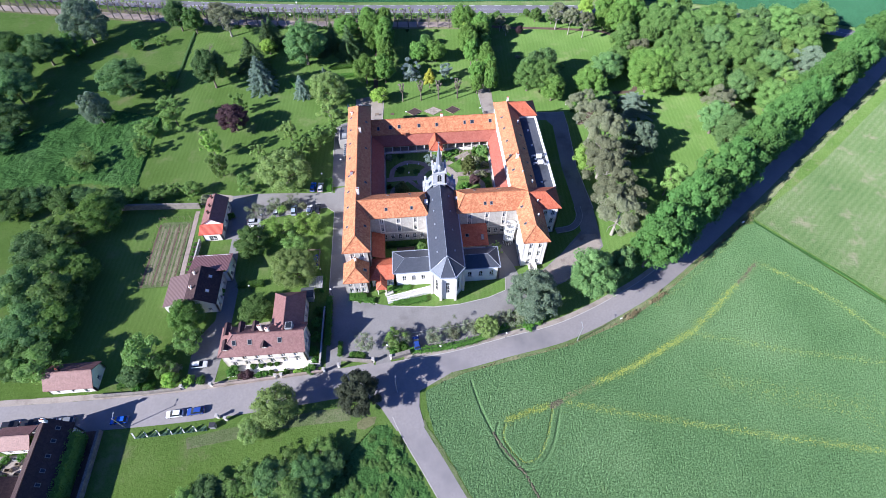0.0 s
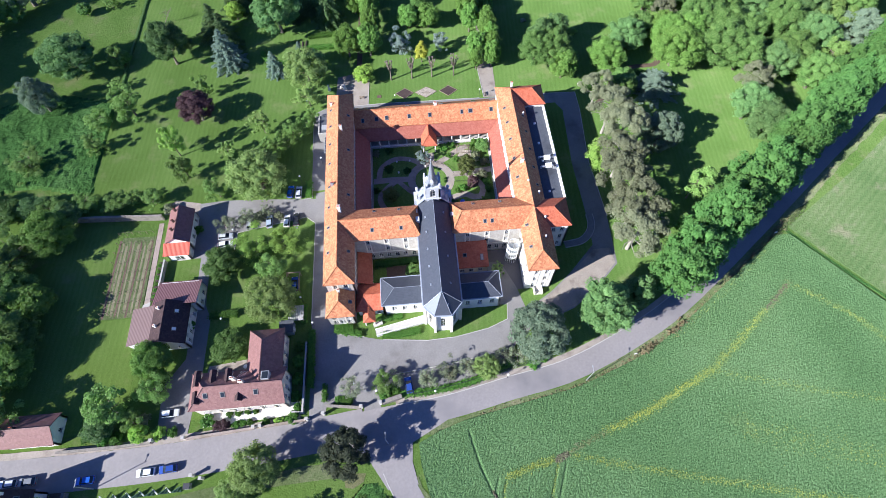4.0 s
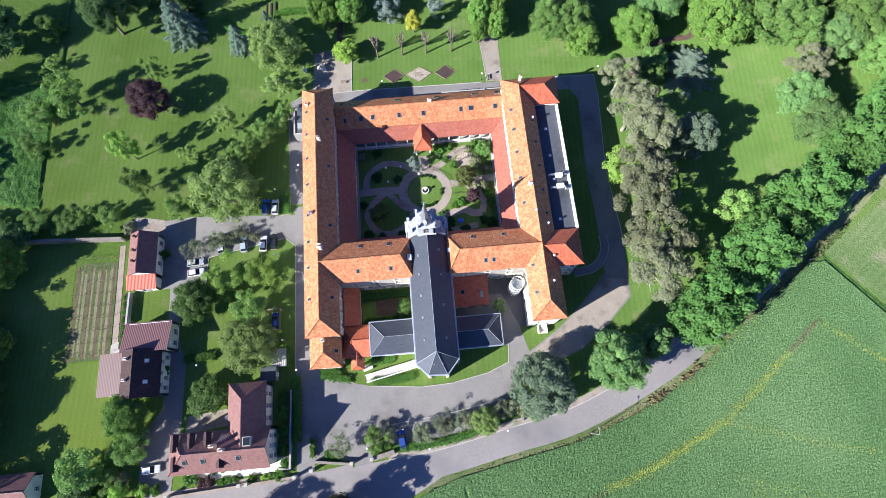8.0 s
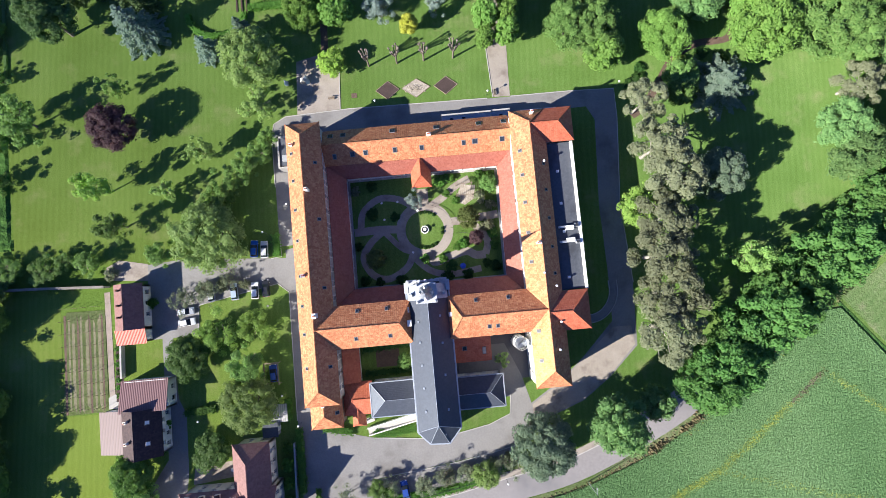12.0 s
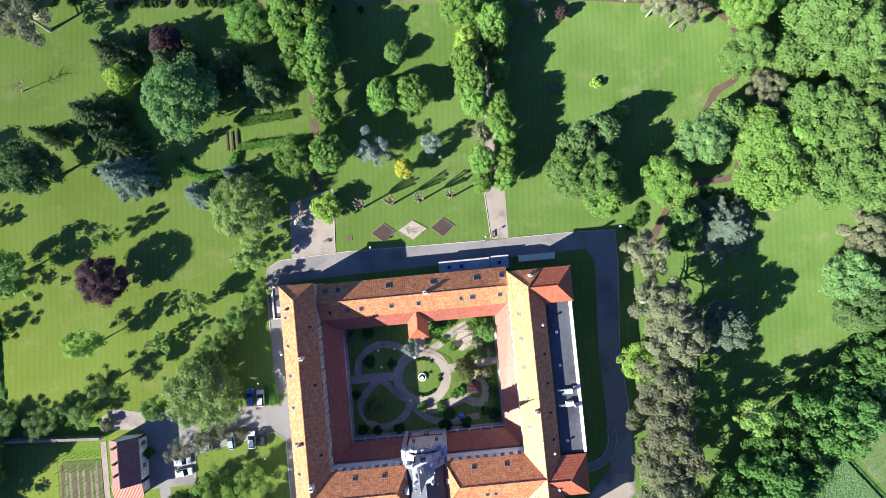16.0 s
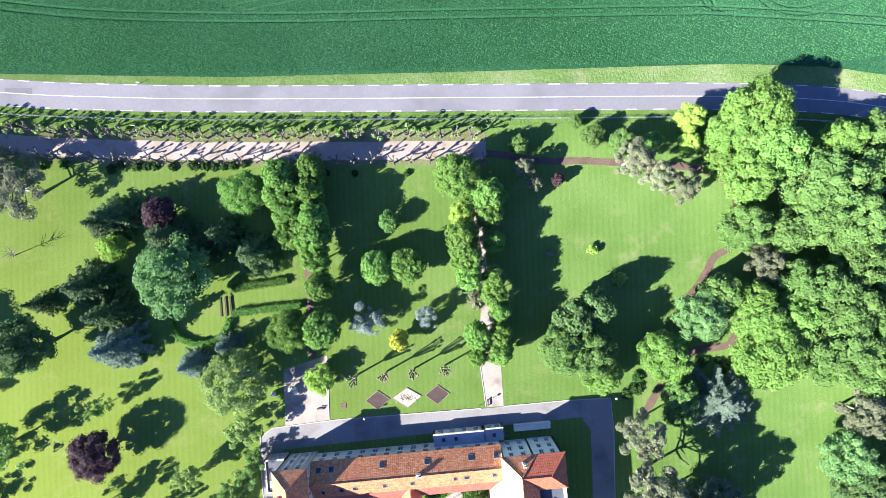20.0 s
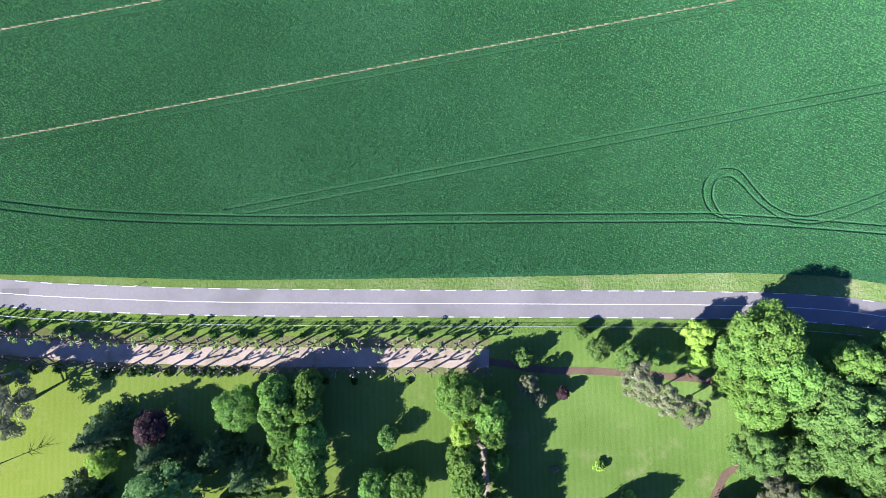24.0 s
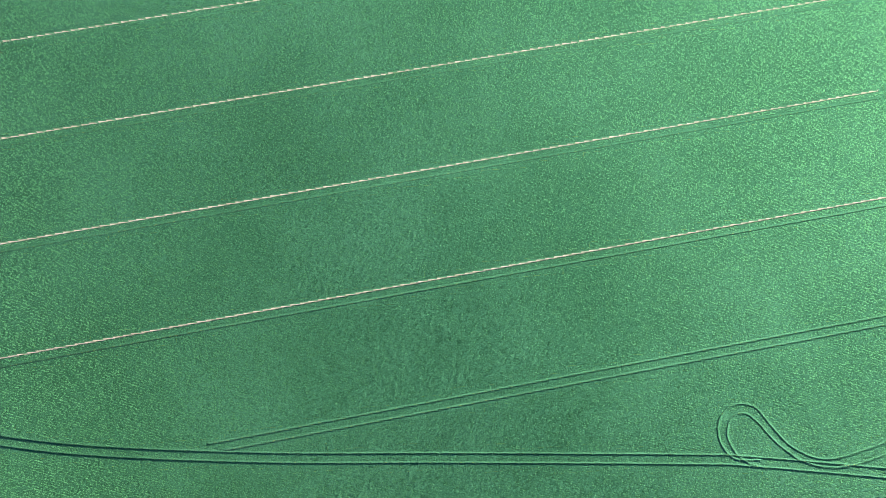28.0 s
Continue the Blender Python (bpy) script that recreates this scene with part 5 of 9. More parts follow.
plant([(-52.8, 114.1, 5, 3.3, "R"), (-46.3, 115.3, 5, 2.9, "R"), (-40.8, 117.2, 4, 2.4, "R"), (-51.3, 100.4, 8, 5.3, "G"), (-43.4, 104.4, 7, 5.2, "J"), (-34.2, 106.2, 7, 4.6, "J"), (-36.8, 97.6, 8, 4.8, "K"), (-36.8, 88.2, 11, 6.4, "W"), (-47.2, 77.4, 5, 4.4, "G"), (-65.2, 74.4, 10, 5.0, "B"), (-72.6, 63.6, 10, 5.6, "K"), (-63.4, 67.4, 9, 3.9, "K")], "trees by the car park")
plant([(-9.0, 64.0, 5, 3.0, "K"), (2.6, 64.6, 4, 2.8, "R"), (7.6, 65.9, 4, 2.8, "R"), (12.4, 66.6, 4, 2.6, "R"), (17.2, 66.0, 6, 3.4, "W"), (21.6, 68.2, 5, 2.6, "R"), (25.4, 68.4, 5, 3.0, "R"), (-16.6, 63.6, 6, 3.0, "R"), (-5.6, 65.4, 4, 2.4, "R"), (31.2, 72.8, 14, 7.7, "E"), (47.8, 76.2, 18, 6.3, "D"), (57.8, 80.4, 14, 3.9, "D")], "trees by the forecourt")
plant([(62.9, 150.8, 14, 5.1, "P"), (63.9, 139.1, 18, 6.9, "P"), (66.2, 132.3, 18, 6.8, "P"), (59.6, 126.3, 11, 5.6, "J"), (62.9, 121.7, 17, 6.7, "P"), (61.8, 113.8, 18, 6.9, "P"), (63.0, 105.0, 17, 7.1, "P"), (61.3, 96.8, 16, 7.8, "P"), (79.1, 132.3, 14, 6.2, "E"), (73.9, 154.2, 8, 3.9, "G"), (83.2, 112.0, 14, 4.6, "K"), (113.2, 133.6, 13, 6.4, "D")], "pines beside the east drive")
LIME_ROW = spaced(smooth_line([(67.5, 83.5), (80, 94.6), (89, 101.6), (97, 107.8), (107, 115.4), (117.2, 123.2), (127.6, 131.2), (158, 155), (200, 186)]), 5.6)
plant([(x + 0.5 * math.sin(i * 2.3), y + 0.5 * math.cos(i * 1.7), 20.5 + 1.6 * math.sin(i * 1.9), 6.9 + 0.7 * math.sin(i * 2.9), "H") for i, (x, y) in enumerate(LIME_ROW)], "roadside lime row")
plant([(159.0, 169.6, 14, 8.1, "E"), (153.6, 176.8, 13, 7.0, "K"), (134.0, 176.0, 15, 7.0, "G"), (143.5, 169.5, 14, 6.6, "D"), (126.5, 186.5, 15, 7.2, "D"), (147.0, 184.0, 14, 6.8, "D"), (137.0, 152.0, 13, 6.2, "G"), (150.0, 199.0, 15, 7.4, "D"), (138.0, 206.0, 14, 7.0, "G"), (165.0, 184.5, 14, 6.6, "G"), (170.5, 194.0, 14, 6.2, "D"), (126.0, 158.5, 13, 5.8, "D"), (146.5, 160.5, 12, 5.0, "K"), (132.5, 161.6, 13, 7.9, "G"), (140.0, 190.4, 15, 8.5, "G"), (160.5, 197.4, 15, 9.2, "G"), (177.2, 200.5, 15, 9.3, "G"), (129.1, 200.1, 15, 8.7, "G")], "trees behind the lime row")
plant([(-99.8, 113.2, 12, 6.4, "B"), (-107.7, 107.4, 12, 7.4, "K"), (-113.7, 101.5, 11, 7.5, "D"), (-106.0, 96.1, 9, 6.6, "G"), (-103.6, 87.6, 12, 7.6, "K"), (-99.4, 93.4, 9, 4.6, "B"), (-113.1, 87.5, 11, 7.9, "D"), (-101.0, 82.5, 8, 5.6, "G"), (-100.6, 75.6, 10, 6.0, "B"), (-106.4, 74.4, 11, 7.5, "D"), (-101.0, 64.0, 10, 6.4, "K"), (-107.9, 65.4, 9, 5.8, "G"), (-131.6, 121.7, 8, 6.4, "G"), (-124.9, 124.2, 7, 5.6, "D"), (-116.9, 123.6, 6, 4.6, "G"), (-76.0, 59.6, 6, 3.6, "D"), (-68.6, 60.2, 6, 2.8, "K"), (-66.9, 57.6, 4, 2.3, "L")], "village wood")
plant([(-37.8, 47.2, 11, 5.4, "W"), (-17.4, 48.4, 12, 5.8, "N"), (-43.6, 42.8, 6, 3.6, "W"), (-33.3, 33.5, 5, 4.6, "K"), (-38.0, 31.0, 6, 4.6, "D"), (-26.8, 37.2, 4, 3.4, "K"), (-29.5, 30.2, 6, 5.0, "D"), (-44.5, 30.6, 5, 4.4, "K"), (-34.0, 27.0, 7, 5.4, "K"), (-51.4, 29.0, 5, 4.2, "D"), (-57.5, 27.6, 5, 4.0, "K"), (-24.0, 33.6, 4, 3.2, "D")], "trees south of the road")
plant([(-111.0, 182.7, 14, 9.0, "D"), (-116.8, 165.6, 14, 5.4, "E"), (-137.7, 222.0, 19, 9.6, "E"), (-151.5, 179.5, 15, 7.6, "D"), (-147.0, 164.0, 11, 6.4, "D"), (-158.5, 170.0, 13, 7.0, "G"), (-149.0, 153.0, 7, 5.6, "D"), (-149.8, 206.0, 14, 6.6, "D"), (-157.0, 192.0, 14, 7.4, "D"), (-142.0, 212.5, 10, 5.4, "G"), (-162.0, 155.0, 10, 7.0, "D"), (-168.0, 212.0, 12, 7.0, "G"), (-100.8, 228.0, 14, 5.2, "D"), (-82.6, 228.0, 12, 4.6, "P"), (-107.4, 217.6, 4, 2.6, "K"), (-116.0, 214.2, 5, 2.7, "G"), (-96.4, 186.5, 5, 2.9, "G"), (-95.5, 173.1, 5, 2.4, "V"), (-93.7, 225.4, 12, 4.7, "G"), (-115.6, 141.6, 6, 5.4, "K"), (-44.7, 207.0, 14, 7.2, "C"), (-59.6, 211.5, 13, 5.8, "C")], "meadow trees")


# ---- building helpers ----
WIN = {}


def window_meshes(w, h, arch, fmat):
    key = (w, h, arch, fmat.name)
    if key not in WIN:
        def outline(dx):
            ww = w / 2 - dx
            if not arch:
                return [(-ww, dx), (ww, dx), (ww, h - dx), (-ww, h - dx)]
            top = h - w / 2
            return [(-ww, dx), (ww, dx)] + [(ww * math.cos(i * math.pi / 8), top + ww * math.sin(i * math.pi / 8)) for i in range(9)]
        a, b = outline(0.0), outline(0.09)
        n = len(a)
        bm = bmesh.new()
        rings = [[bm.verts.new((x, y, z)) for x, z in o] for o, y in ((a, 0.0), (b, 0.0), (b, 0.08), (a, 0.08))]
        for r, s in ((0, 1), (1, 2), (2, 3), (3, 0)):
            for i in range(n):
                j = (i + 1) % n
                bm.faces.new((rings[r][i], rings[r][j], rings[s][j], rings[s][i]))
        box(bm, -0.04, 0.04, 0.01, 0.07, 0.08, h - 0.08)
        for k in (1, 2) if h > 1.4 else (1,):
            zc = h * k / (3 if h > 1.4 else 2)
            box(bm, -w / 2 + 0.08, w / 2 - 0.08, 0.015, 0.065, zc - 0.03, zc + 0.03)
        bmesh.ops.recalc_face_normals(bm, faces=bm.faces[:])
        frame_me = bm_mesh("window", bm, fmat)
        bm = bmesh.new()
        f = [bm.verts.new((x, 0.05, z)) for x, z in b]
        g2 = [bm.verts.new((x, 0.062, z)) for x, z in b]
        bm.faces.new(f)
        bm.faces.new(g2[::-1])
        for i in range(n):
            bm.faces.new((f[i], g2[i], g2[(i + 1) % n], f[(i + 1) % n]))
        bmesh.ops.recalc_face_normals(bm, faces=bm.faces[:])
        pane_me = bm_mesh("pane", bm, GLASS)
        bm = bmesh.new()
        box(bm, -w / 2 - 0.12, w / 2 + 0.12, -0.28, 0.1, -0.10, 0.0)
        sill_me = bm_mesh("sill", bm, STONE)
        head_me = None
        if arch:
            bm = bmesh.new()
            top = h - w / 2
            for sgn in (-1, 1):
                arc = [(sgn * w / 2 * math.cos(i * math.pi / 16), top + w / 2 * math.sin(i * math.pi / 16)) for i in range(9)]
                poly = arc + [(sgn * w / 2, h)]
                fr = [bm.verts.new((x, -0.16, z)) for x, z in poly]
                bk = [bm.verts.new((x, 0.0, z)) for x, z in poly]
                bm.faces.new(fr)
                for i in range(len(poly) - 1):
                    bm.faces.new((fr[i], fr[i + 1], bk[i + 1], bk[i]))
            bmesh.ops.recalc_face_normals(bm, faces=bm.faces[:])
            head_me = bm_mesh("arch_head", bm, WHITE_WALL)
        WIN[key] = (frame_me, pane_me, sill_me, head_me)
    return WIN[key]


def facade(parent, a, b, z0, z1, wins, material, thick=0.4, sills=True, fmat=None, surround=None, name="wall"):
    """A wall from a to b, its outer face to the right of the way, pierced by windows (along, foot, width, height, arched)."""
    ax, ay = a
    ln = math.hypot(b[0] - ax, b[1] - ay)
    ang = math.degrees(math.atan2(b[1] - ay, b[0] - ax))
    ss = sorted({0.0, ln, *[s + d for s, zb, w, h, r in wins for d in (-w / 2, w / 2)]})
    zz = sorted({z0, z1, *[v for s, zb, w, h, r in wins for v in (zb, zb + h)]})

    def hole(i, j):
        cs, cz = (ss[i] + ss[i + 1]) / 2, (zz[j] + zz[j + 1]) / 2
        return any(abs(cs - s) < w / 2 and zb < cz < zb + h for s, zb, w, h, r in wins)

    bm = bmesh.new()
    out = {(i, j): bm.verts.new((s, 0, z)) for i, s in enumerate(ss) for j, z in enumerate(zz)}
    inn = {(i, j): bm.verts.new((s, thick, z)) for i, s in enumerate(ss) for j, z in enumerate(zz)}
    ni, nj = len(ss) - 1, len(zz) - 1
    solid = {(i, j) for i in range(ni) for j in range(nj) if not hole(i, j)}
    for i, j in solid:
        q = ((i, j), (i + 1, j), (i + 1, j + 1), (i, j + 1))
        bm.faces.new([out[k] for k in q])
        bm.faces.new([inn[k] for k in q[::-1]])
        for (p, r), nb in zip(((q[0], q[1]), (q[1], q[2]), (q[2], q[3]), (q[3], q[0])), ((i, j - 1), (i + 1, j), (i, j + 1), (i - 1, j))):
            if nb not in solid:
                bm.faces.new((out[r], out[p], inn[p], inn[r]))
    wall = part(name, bm, material, parent)
    wall.matrix_basis = pose(ax, ay, 0, 0, 0, ang)
    c, s_ = math.cos(math.radians(ang)), math.sin(math.radians(ang))
    for s, zb, w, h, r in wins:
        fm, pm, sm, hm = window_meshes(w, h, r, fmat or WHITE_PAINT)
        wx, wy = ax + c * s - s_ * 0.16, ay + s_ * s + c * 0.16
        wob = put("window", fm, parent, "", (wx, wy, zb), ang)
        put("pane", pm, wob)
        if sills:
            put("sill", sm, wob)
        if hm:
            put("arch_head", hm, wob)
    if surround:
        for s, za, zb2, w in surround:
            bm = bmesh.new()
            box(bm, s - w / 2 - 0.28, s - w / 2, -0.05, 0.02, za, zb2)
            box(bm, s + w / 2, s + w / 2 + 0.28, -0.05, 0.02, za, zb2)
            ob = part("surround", bm, STONE, parent)
            ob.matrix_basis = pose(ax, ay, 0, 0, 0, ang)
    return wall


def row(n, s0, s1, zb, w=1.05, h=1.9, arch=False):
    return [(s0 + (s1 - s0) * (i + 0.5) / n, zb, w, h, arch) for i in range(n)]


def roof_solid(name, top, edges_z, material, parent, label="", thick=0.22):
    """A roof out of slopes (lists of points), with thickness below."""
    bm = bmesh.new()
    cache = {}

    def v(p, d):
        k = (round(p[0], 3), round(p[1], 3), round(p[2] - d, 3))
        if k not in cache:
            cache[k] = bm.verts.new((p[0], p[1], p[2] - d))
        return cache[k]
    count = {}
    for f in top:
        bm.faces.new([v(p, 0) for p in f])
        bm.faces.new([v(p, thick) for p in f][::-1])
        for p, q in zip(f, f[1:] + f[:1]):
            k = tuple(sorted((tuple(round(c, 3) for c in p), tuple(round(c, 3) for c in q))))
            count.setdefault(k, []).append((p, q))
    for k, es in count.items():
        if len(es) == 1:
            p, q = es[0]
            bm.faces.new((v(p, 0), v(p, thick), v(q, thick), v(q, 0)))
    bmesh.ops.recalc_face_normals(bm, faces=bm.faces[:])
    return part(name, bm, material, parent, label)


def ridges(parent, lines, material, r=0.13, name="ridge_tiles", label=""):
    bm = bmesh.new()
    for p, q in lines:
        n = max(1, int((Vector(q) - Vector(p)).length / 0.45))
        for i in range(n):
            a, b = Vector(p).lerp(Vector(q), i / n), Vector(p).lerp(Vector(q), (i + 0.93) / n)
            rod(bm, a, b, r * 1.08, r * 0.92, 5)
    return part(name, bm, material, parent, label)


def hip_roof(parent, x0, x1, y0, y1, ze, zr, axis="y", h0=0.0, h1=0.0, material=None, ridge=None, ridge_r=0.13, off=0.0):
    """A gabled or hipped roof over a rectangle; h0 and h1: how far the ridge draws back at each end."""
    if axis == "y":
        xm = (x0 + x1) / 2 + off
        r0, r1 = (xm, y0 + h0, zr), (xm, y1 - h1, zr)
        c = [(x0, y0, ze), (x1, y0, ze), (x1, y1, ze), (x0, y1, ze)]
        f = [[c[0], r0, r1, c[3]][::-1], [c[1], c[2], r1, r0]]
        ends = [[c[0], c[1], r0], [c[2], c[3], r1]]
        hips0, hips1 = [(c[0], r0), (c[1], r0)], [(c[2], r1), (c[3], r1)]
    else:
        ym = (y0 + y1) / 2 + off
        r0, r1 = (x0 + h0, ym, zr), (x1 - h1, ym, zr)
        c = [(x0, y0, ze), (x1, y0, ze), (x1, y1, ze), (x0, y1, ze)]
        f = [[c[0], c[1], r1, r0], [c[2], c[3], r0, r1]]
        ends = [[c[3], c[0], r0], [c[1], c[2], r1]]
        hips0, hips1 = [(c[3], r0), (c[0], r0)], [(c[1], r1), (c[2], r1)]
    lines = [(r0, r1)]
    if h0:
        f.append(ends[0])
        lines += hips0
    if h1:
        f.append(ends[1])
        lines += hips1
    up = lambda p: (p[0], p[1], p[2] + 0.05)
    roof_solid("roof", f, ze, material, parent)
    ridges(parent, [(up(p), up(q)) for p, q in lines], ridge or material, ridge_r)
    return r0, r1


def gable(parent, a, b, z0, zr, material, thick=0.35):
    """The triangle of wall under a gable, from a to b."""
    bm = bmesh.new()
    m = ((a[0] + b[0]) / 2, (a[1] + b[1]) / 2)
    d = Vector((b[1] - a[1], a[0] - b[0], 0)).normalized() * -thick
    f = [bm.verts.new(p) for p in ((a[0], a[1], z0), (b[0], b[1], z0), (m[0], m[1], zr))]
    k = [bm.verts.new(Vector(p.co) + d) for p in f]
    bm.faces.new(f)
    bm.faces.new(k[::-1])
    for i in range(3):
        bm.faces.new((f[i], k[i], k[(i + 1) % 3], f[(i + 1) % 3]))
    return part("gable_wall", bm, material, parent)


SKY = {}


def skylight(parent, x, y, z, slope_dir, pitch, w=0.8, h=1.1, glass=None, open_=0.0):
    """A roof window lying on a slope that falls towards slope_dir (degrees)."""
    key = (w, h, (glass or BLUE_GLASS).name)
    if key not in SKY:
        bm = bmesh.new()
        box(bm, -w / 2 - 0.1, w / 2 + 0.1, -h / 2 - 0.1, h / 2 + 0.1, -0.05, 0.09, 0.02)
        fm = bm_mesh("roof_window", bm, SASH)
        bm = bmesh.new()
        box(bm, -w / 2 + 0.04, w / 2 - 0.04, -h / 2 + 0.04, h / 2 - 0.04, 0.085, 0.115)
        SKY[key] = (fm, bm_mesh("glazing", bm, glass or BLUE_GLASS))
    fm, gm = SKY[key]
    ob = put("roof_window", fm, parent)
    ob.matrix_basis = pose(x, y, z, 0, 0, slope_dir + 90) @ pose(0, 0, 0.03, pitch, 0, 0)
    put("glazing", gm, ob)
    return ob


def chimney(parent, x, y, z0, z1, w=0.7, d=0.5, material=None, pots=2):
    bm = bmesh.new()
    box(bm, x - w / 2, x + w / 2, y - d / 2, y + d / 2, z0, z1)
    box(bm, x - w / 2 - 0.08, x + w / 2 + 0.08, y - d / 2 - 0.08, y + d / 2 + 0.08, z1, z1 + 0.14)
    ob = part("chimney", bm, material or STONE, parent)
    for i in range(pots):
        bm = bmesh.new()
        px = x - w / 2 + w * (i + 0.5) / pots
        cyl(bm, px, y, z1 + 0.14, z1 + 0.55, 0.14, 0.11, 8)
        part("pot", bm, TILE_RED, ob)
    return ob


# ---- the convent ----
def wing_walls(t, x0, x1, y0, y1, z1, wins_s, wins_e, wins_n, wins_w, material, fmat=None, surr=None):
    surr = surr or {}
    for a, b, w, k in (((x0, y0), (x1, y0), wins_s, "s"), ((x1, y0), (x1, y1), wins_e, "e"), ((x1, y1), (x0, y1), wins_n, "n"), ((x0, y1), (x0, y0), wins_w, "w")):
        if w is not None:
            facade(t, a, b, 0.0, z1, w, material, fmat=fmat, surround=surr.get(k))


def three(n, s0, s1, feet=(1.1, 4.9, 8.7), w=1.05, h=2.0):
    return [q for z in feet for q in row(n, s0, s1, z, w, h)]


def cols(n, s0, s1, z0, z1, w=1.05):
    return [(s0 + (s1 - s0) * (i + 0.5) / n, z0, z1, w) for i in range(n)]


# west wing
west = thing("convent_wing", "long three-storey convent wing under old orange tiles", "building", "convent wings")
wing_walls(west, -21.5, -14.5, 87.8, 151.2, 12.1, three(2, 0.8, 6.2), three(18, 1, 62.4), three(2, 0.8, 6.2), three(18, 1, 62.4), RUBBLE, surr={"e": cols(18, 1, 62.4, 4.6, 11.0), "w": cols(18, 1, 62.4, 0.8, 11.0), "s": cols(2, 0.8, 6.2, 4.6, 11.0), "n": cols(2, 0.8, 6.2, 0.8, 11.0)})
boxm("cornice", -21.7, -14.3, 87.6, 151.4, 11.75, 11.98, STONE, west)
hip_roof(west, -22.0, -14.0, 87.3, 151.7, 12.0, 15.1, "y", 3.7, 3.4, TILE_OLD)
for y in (96, 103.5, 109.8, 116.5, 124.5, 131.5, 138.2, 144.5):
    skylight(west, -20.6, y, 13.07, 180, 38, 0.55, 0.75)
for y in (94.5, 112, 127.5, 140.5):
    skylight(west, -15.4, y + 1.5, 13.07, 0, 38, 0.55, 0.75)
chimney(west, -17.2, 135.5, 14.2, 16.2, 0.7, 0.6)
chimney(west, -17.4, 107.5, 14.2, 16.6, 0.7, 1.0, WHITE_WALL)
chimney(west, -19.6, 116.5, 13.2, 14.9, 0.8, 0.5, ZINC)
chimney(west, -20.4, 146.3, 12.6, 14.2, 0.6, 0.5)

# east wing with its two pavilions
east = thing("convent_wing", "three-storey convent wing with two hipped pavilions", "building", "convent wings")
wing_walls(east, 30.2, 37.3, 87.2, 149.6, 12.1, three(2, 0.9, 6.2), three(17, 1, 61.4), three(2, 0.8, 6.3), three(18, 1, 61.4), WHITE_WALL, surr={"s": cols(2, 0.9, 6.2, 0.8, 11.0), "w": cols(18, 1, 61.4, 0.8, 11.0)})
boxm("cornice", 30.0, 37.5, 87.0, 149.8, 11.75, 11.98, STONE, east)
hip_roof(east, 29.75, 37.75, 86.7, 150.1, 12.0, 15.1, "y", 4.0, 3.7, TILE_OLD)
wing_walls(east, 37.3, 43.0, 99.4, 107.5, 12.1, three(2, 0.6, 5.2), three(2, 1, 7), three(2, 0.6, 5.2), None, WHITE_WALL)
hip_roof(east, 34.0, 43.5, 99.0, 107.9, 12.0, 15.0, "x", 0, 4.6, TILE_RED)
wing_walls(east, 37.3, 43.7, 142.4, 149.7, 12.1, three(2, 0.6, 5.6), three(2, 0.8, 6.5), three(2, 0.6, 5.6), None, WHITE_WALL)
hip_roof(east, 34.0, 44.2, 142.1, 150.12, 12.0, 15.0, "x", 0, 4.0, TILE_RED)
for y in (93, 99.5, 115.0, 121.6, 128.5, 134.8, 140.4):
    skylight(east, 31.3, y, 13.2, 180, 38, 0.6, 0.8, DARK_METAL)
for y in (112, 118, 124.5, 131, 137):
    skylight(east, 36.3, y, 13.1, 0, 38, 0.55, 0.75)
for x, y in ((33.6, 112.3), (36.2, 109.2), (36.4, 101.2), (35.4, 95.2), (36.4, 137.5)):
    bm = bmesh.new()
    cyl(bm, x, y, 12.6, 15.3 - abs(x - 33.8) * 0.5, 0.22, 0.22, 8)
    cyl(bm, x, y, 15.3 - abs(x - 33.8) * 0.5, 15.5 - abs(x - 33.8) * 0.5, 0.3, 0.18, 8)
    part("roof_vent", bm, WHITE_PAINT, east)
chimney(east, 33.0, 119.0, 13.8, 15.9, 0.9, 0.5)
chimney(east, 34.6, 148.8, 13.0, 14.9, 0.6, 0.5, WHITE_WALL)
# flat-roofed block east of the east wing
block = thing("convent_wing", "flat-roofed white block with a long parapet", "building", "convent wings")
wing_walls(block, 37.4, 43.6, 108.0, 142.0, 11.2, None, [q for z in (1.1, 4.9, 7.9) for q in row(9, 1, 33, z, 1.6, 1.8)], None, None, WHITE_WALL)
boxm("roof_deck", 37.45, 43.3, 108.05, 141.95, 10.9, 11.12, FLAT_ROOF, block)
boxm("parapet", 43.2, 43.8, 107.95, 142.05, 11.2, 11.65, WHITE_WALL, block)
for y in (110.5, 121, 127.5, 135):
    bm = bmesh.new()
    box(bm, 39.5, 40.1, y, y + 0.6, 11.1, 11.45, 0.04)
    part("roof_hatch", bm, WHITE_PAINT, block)
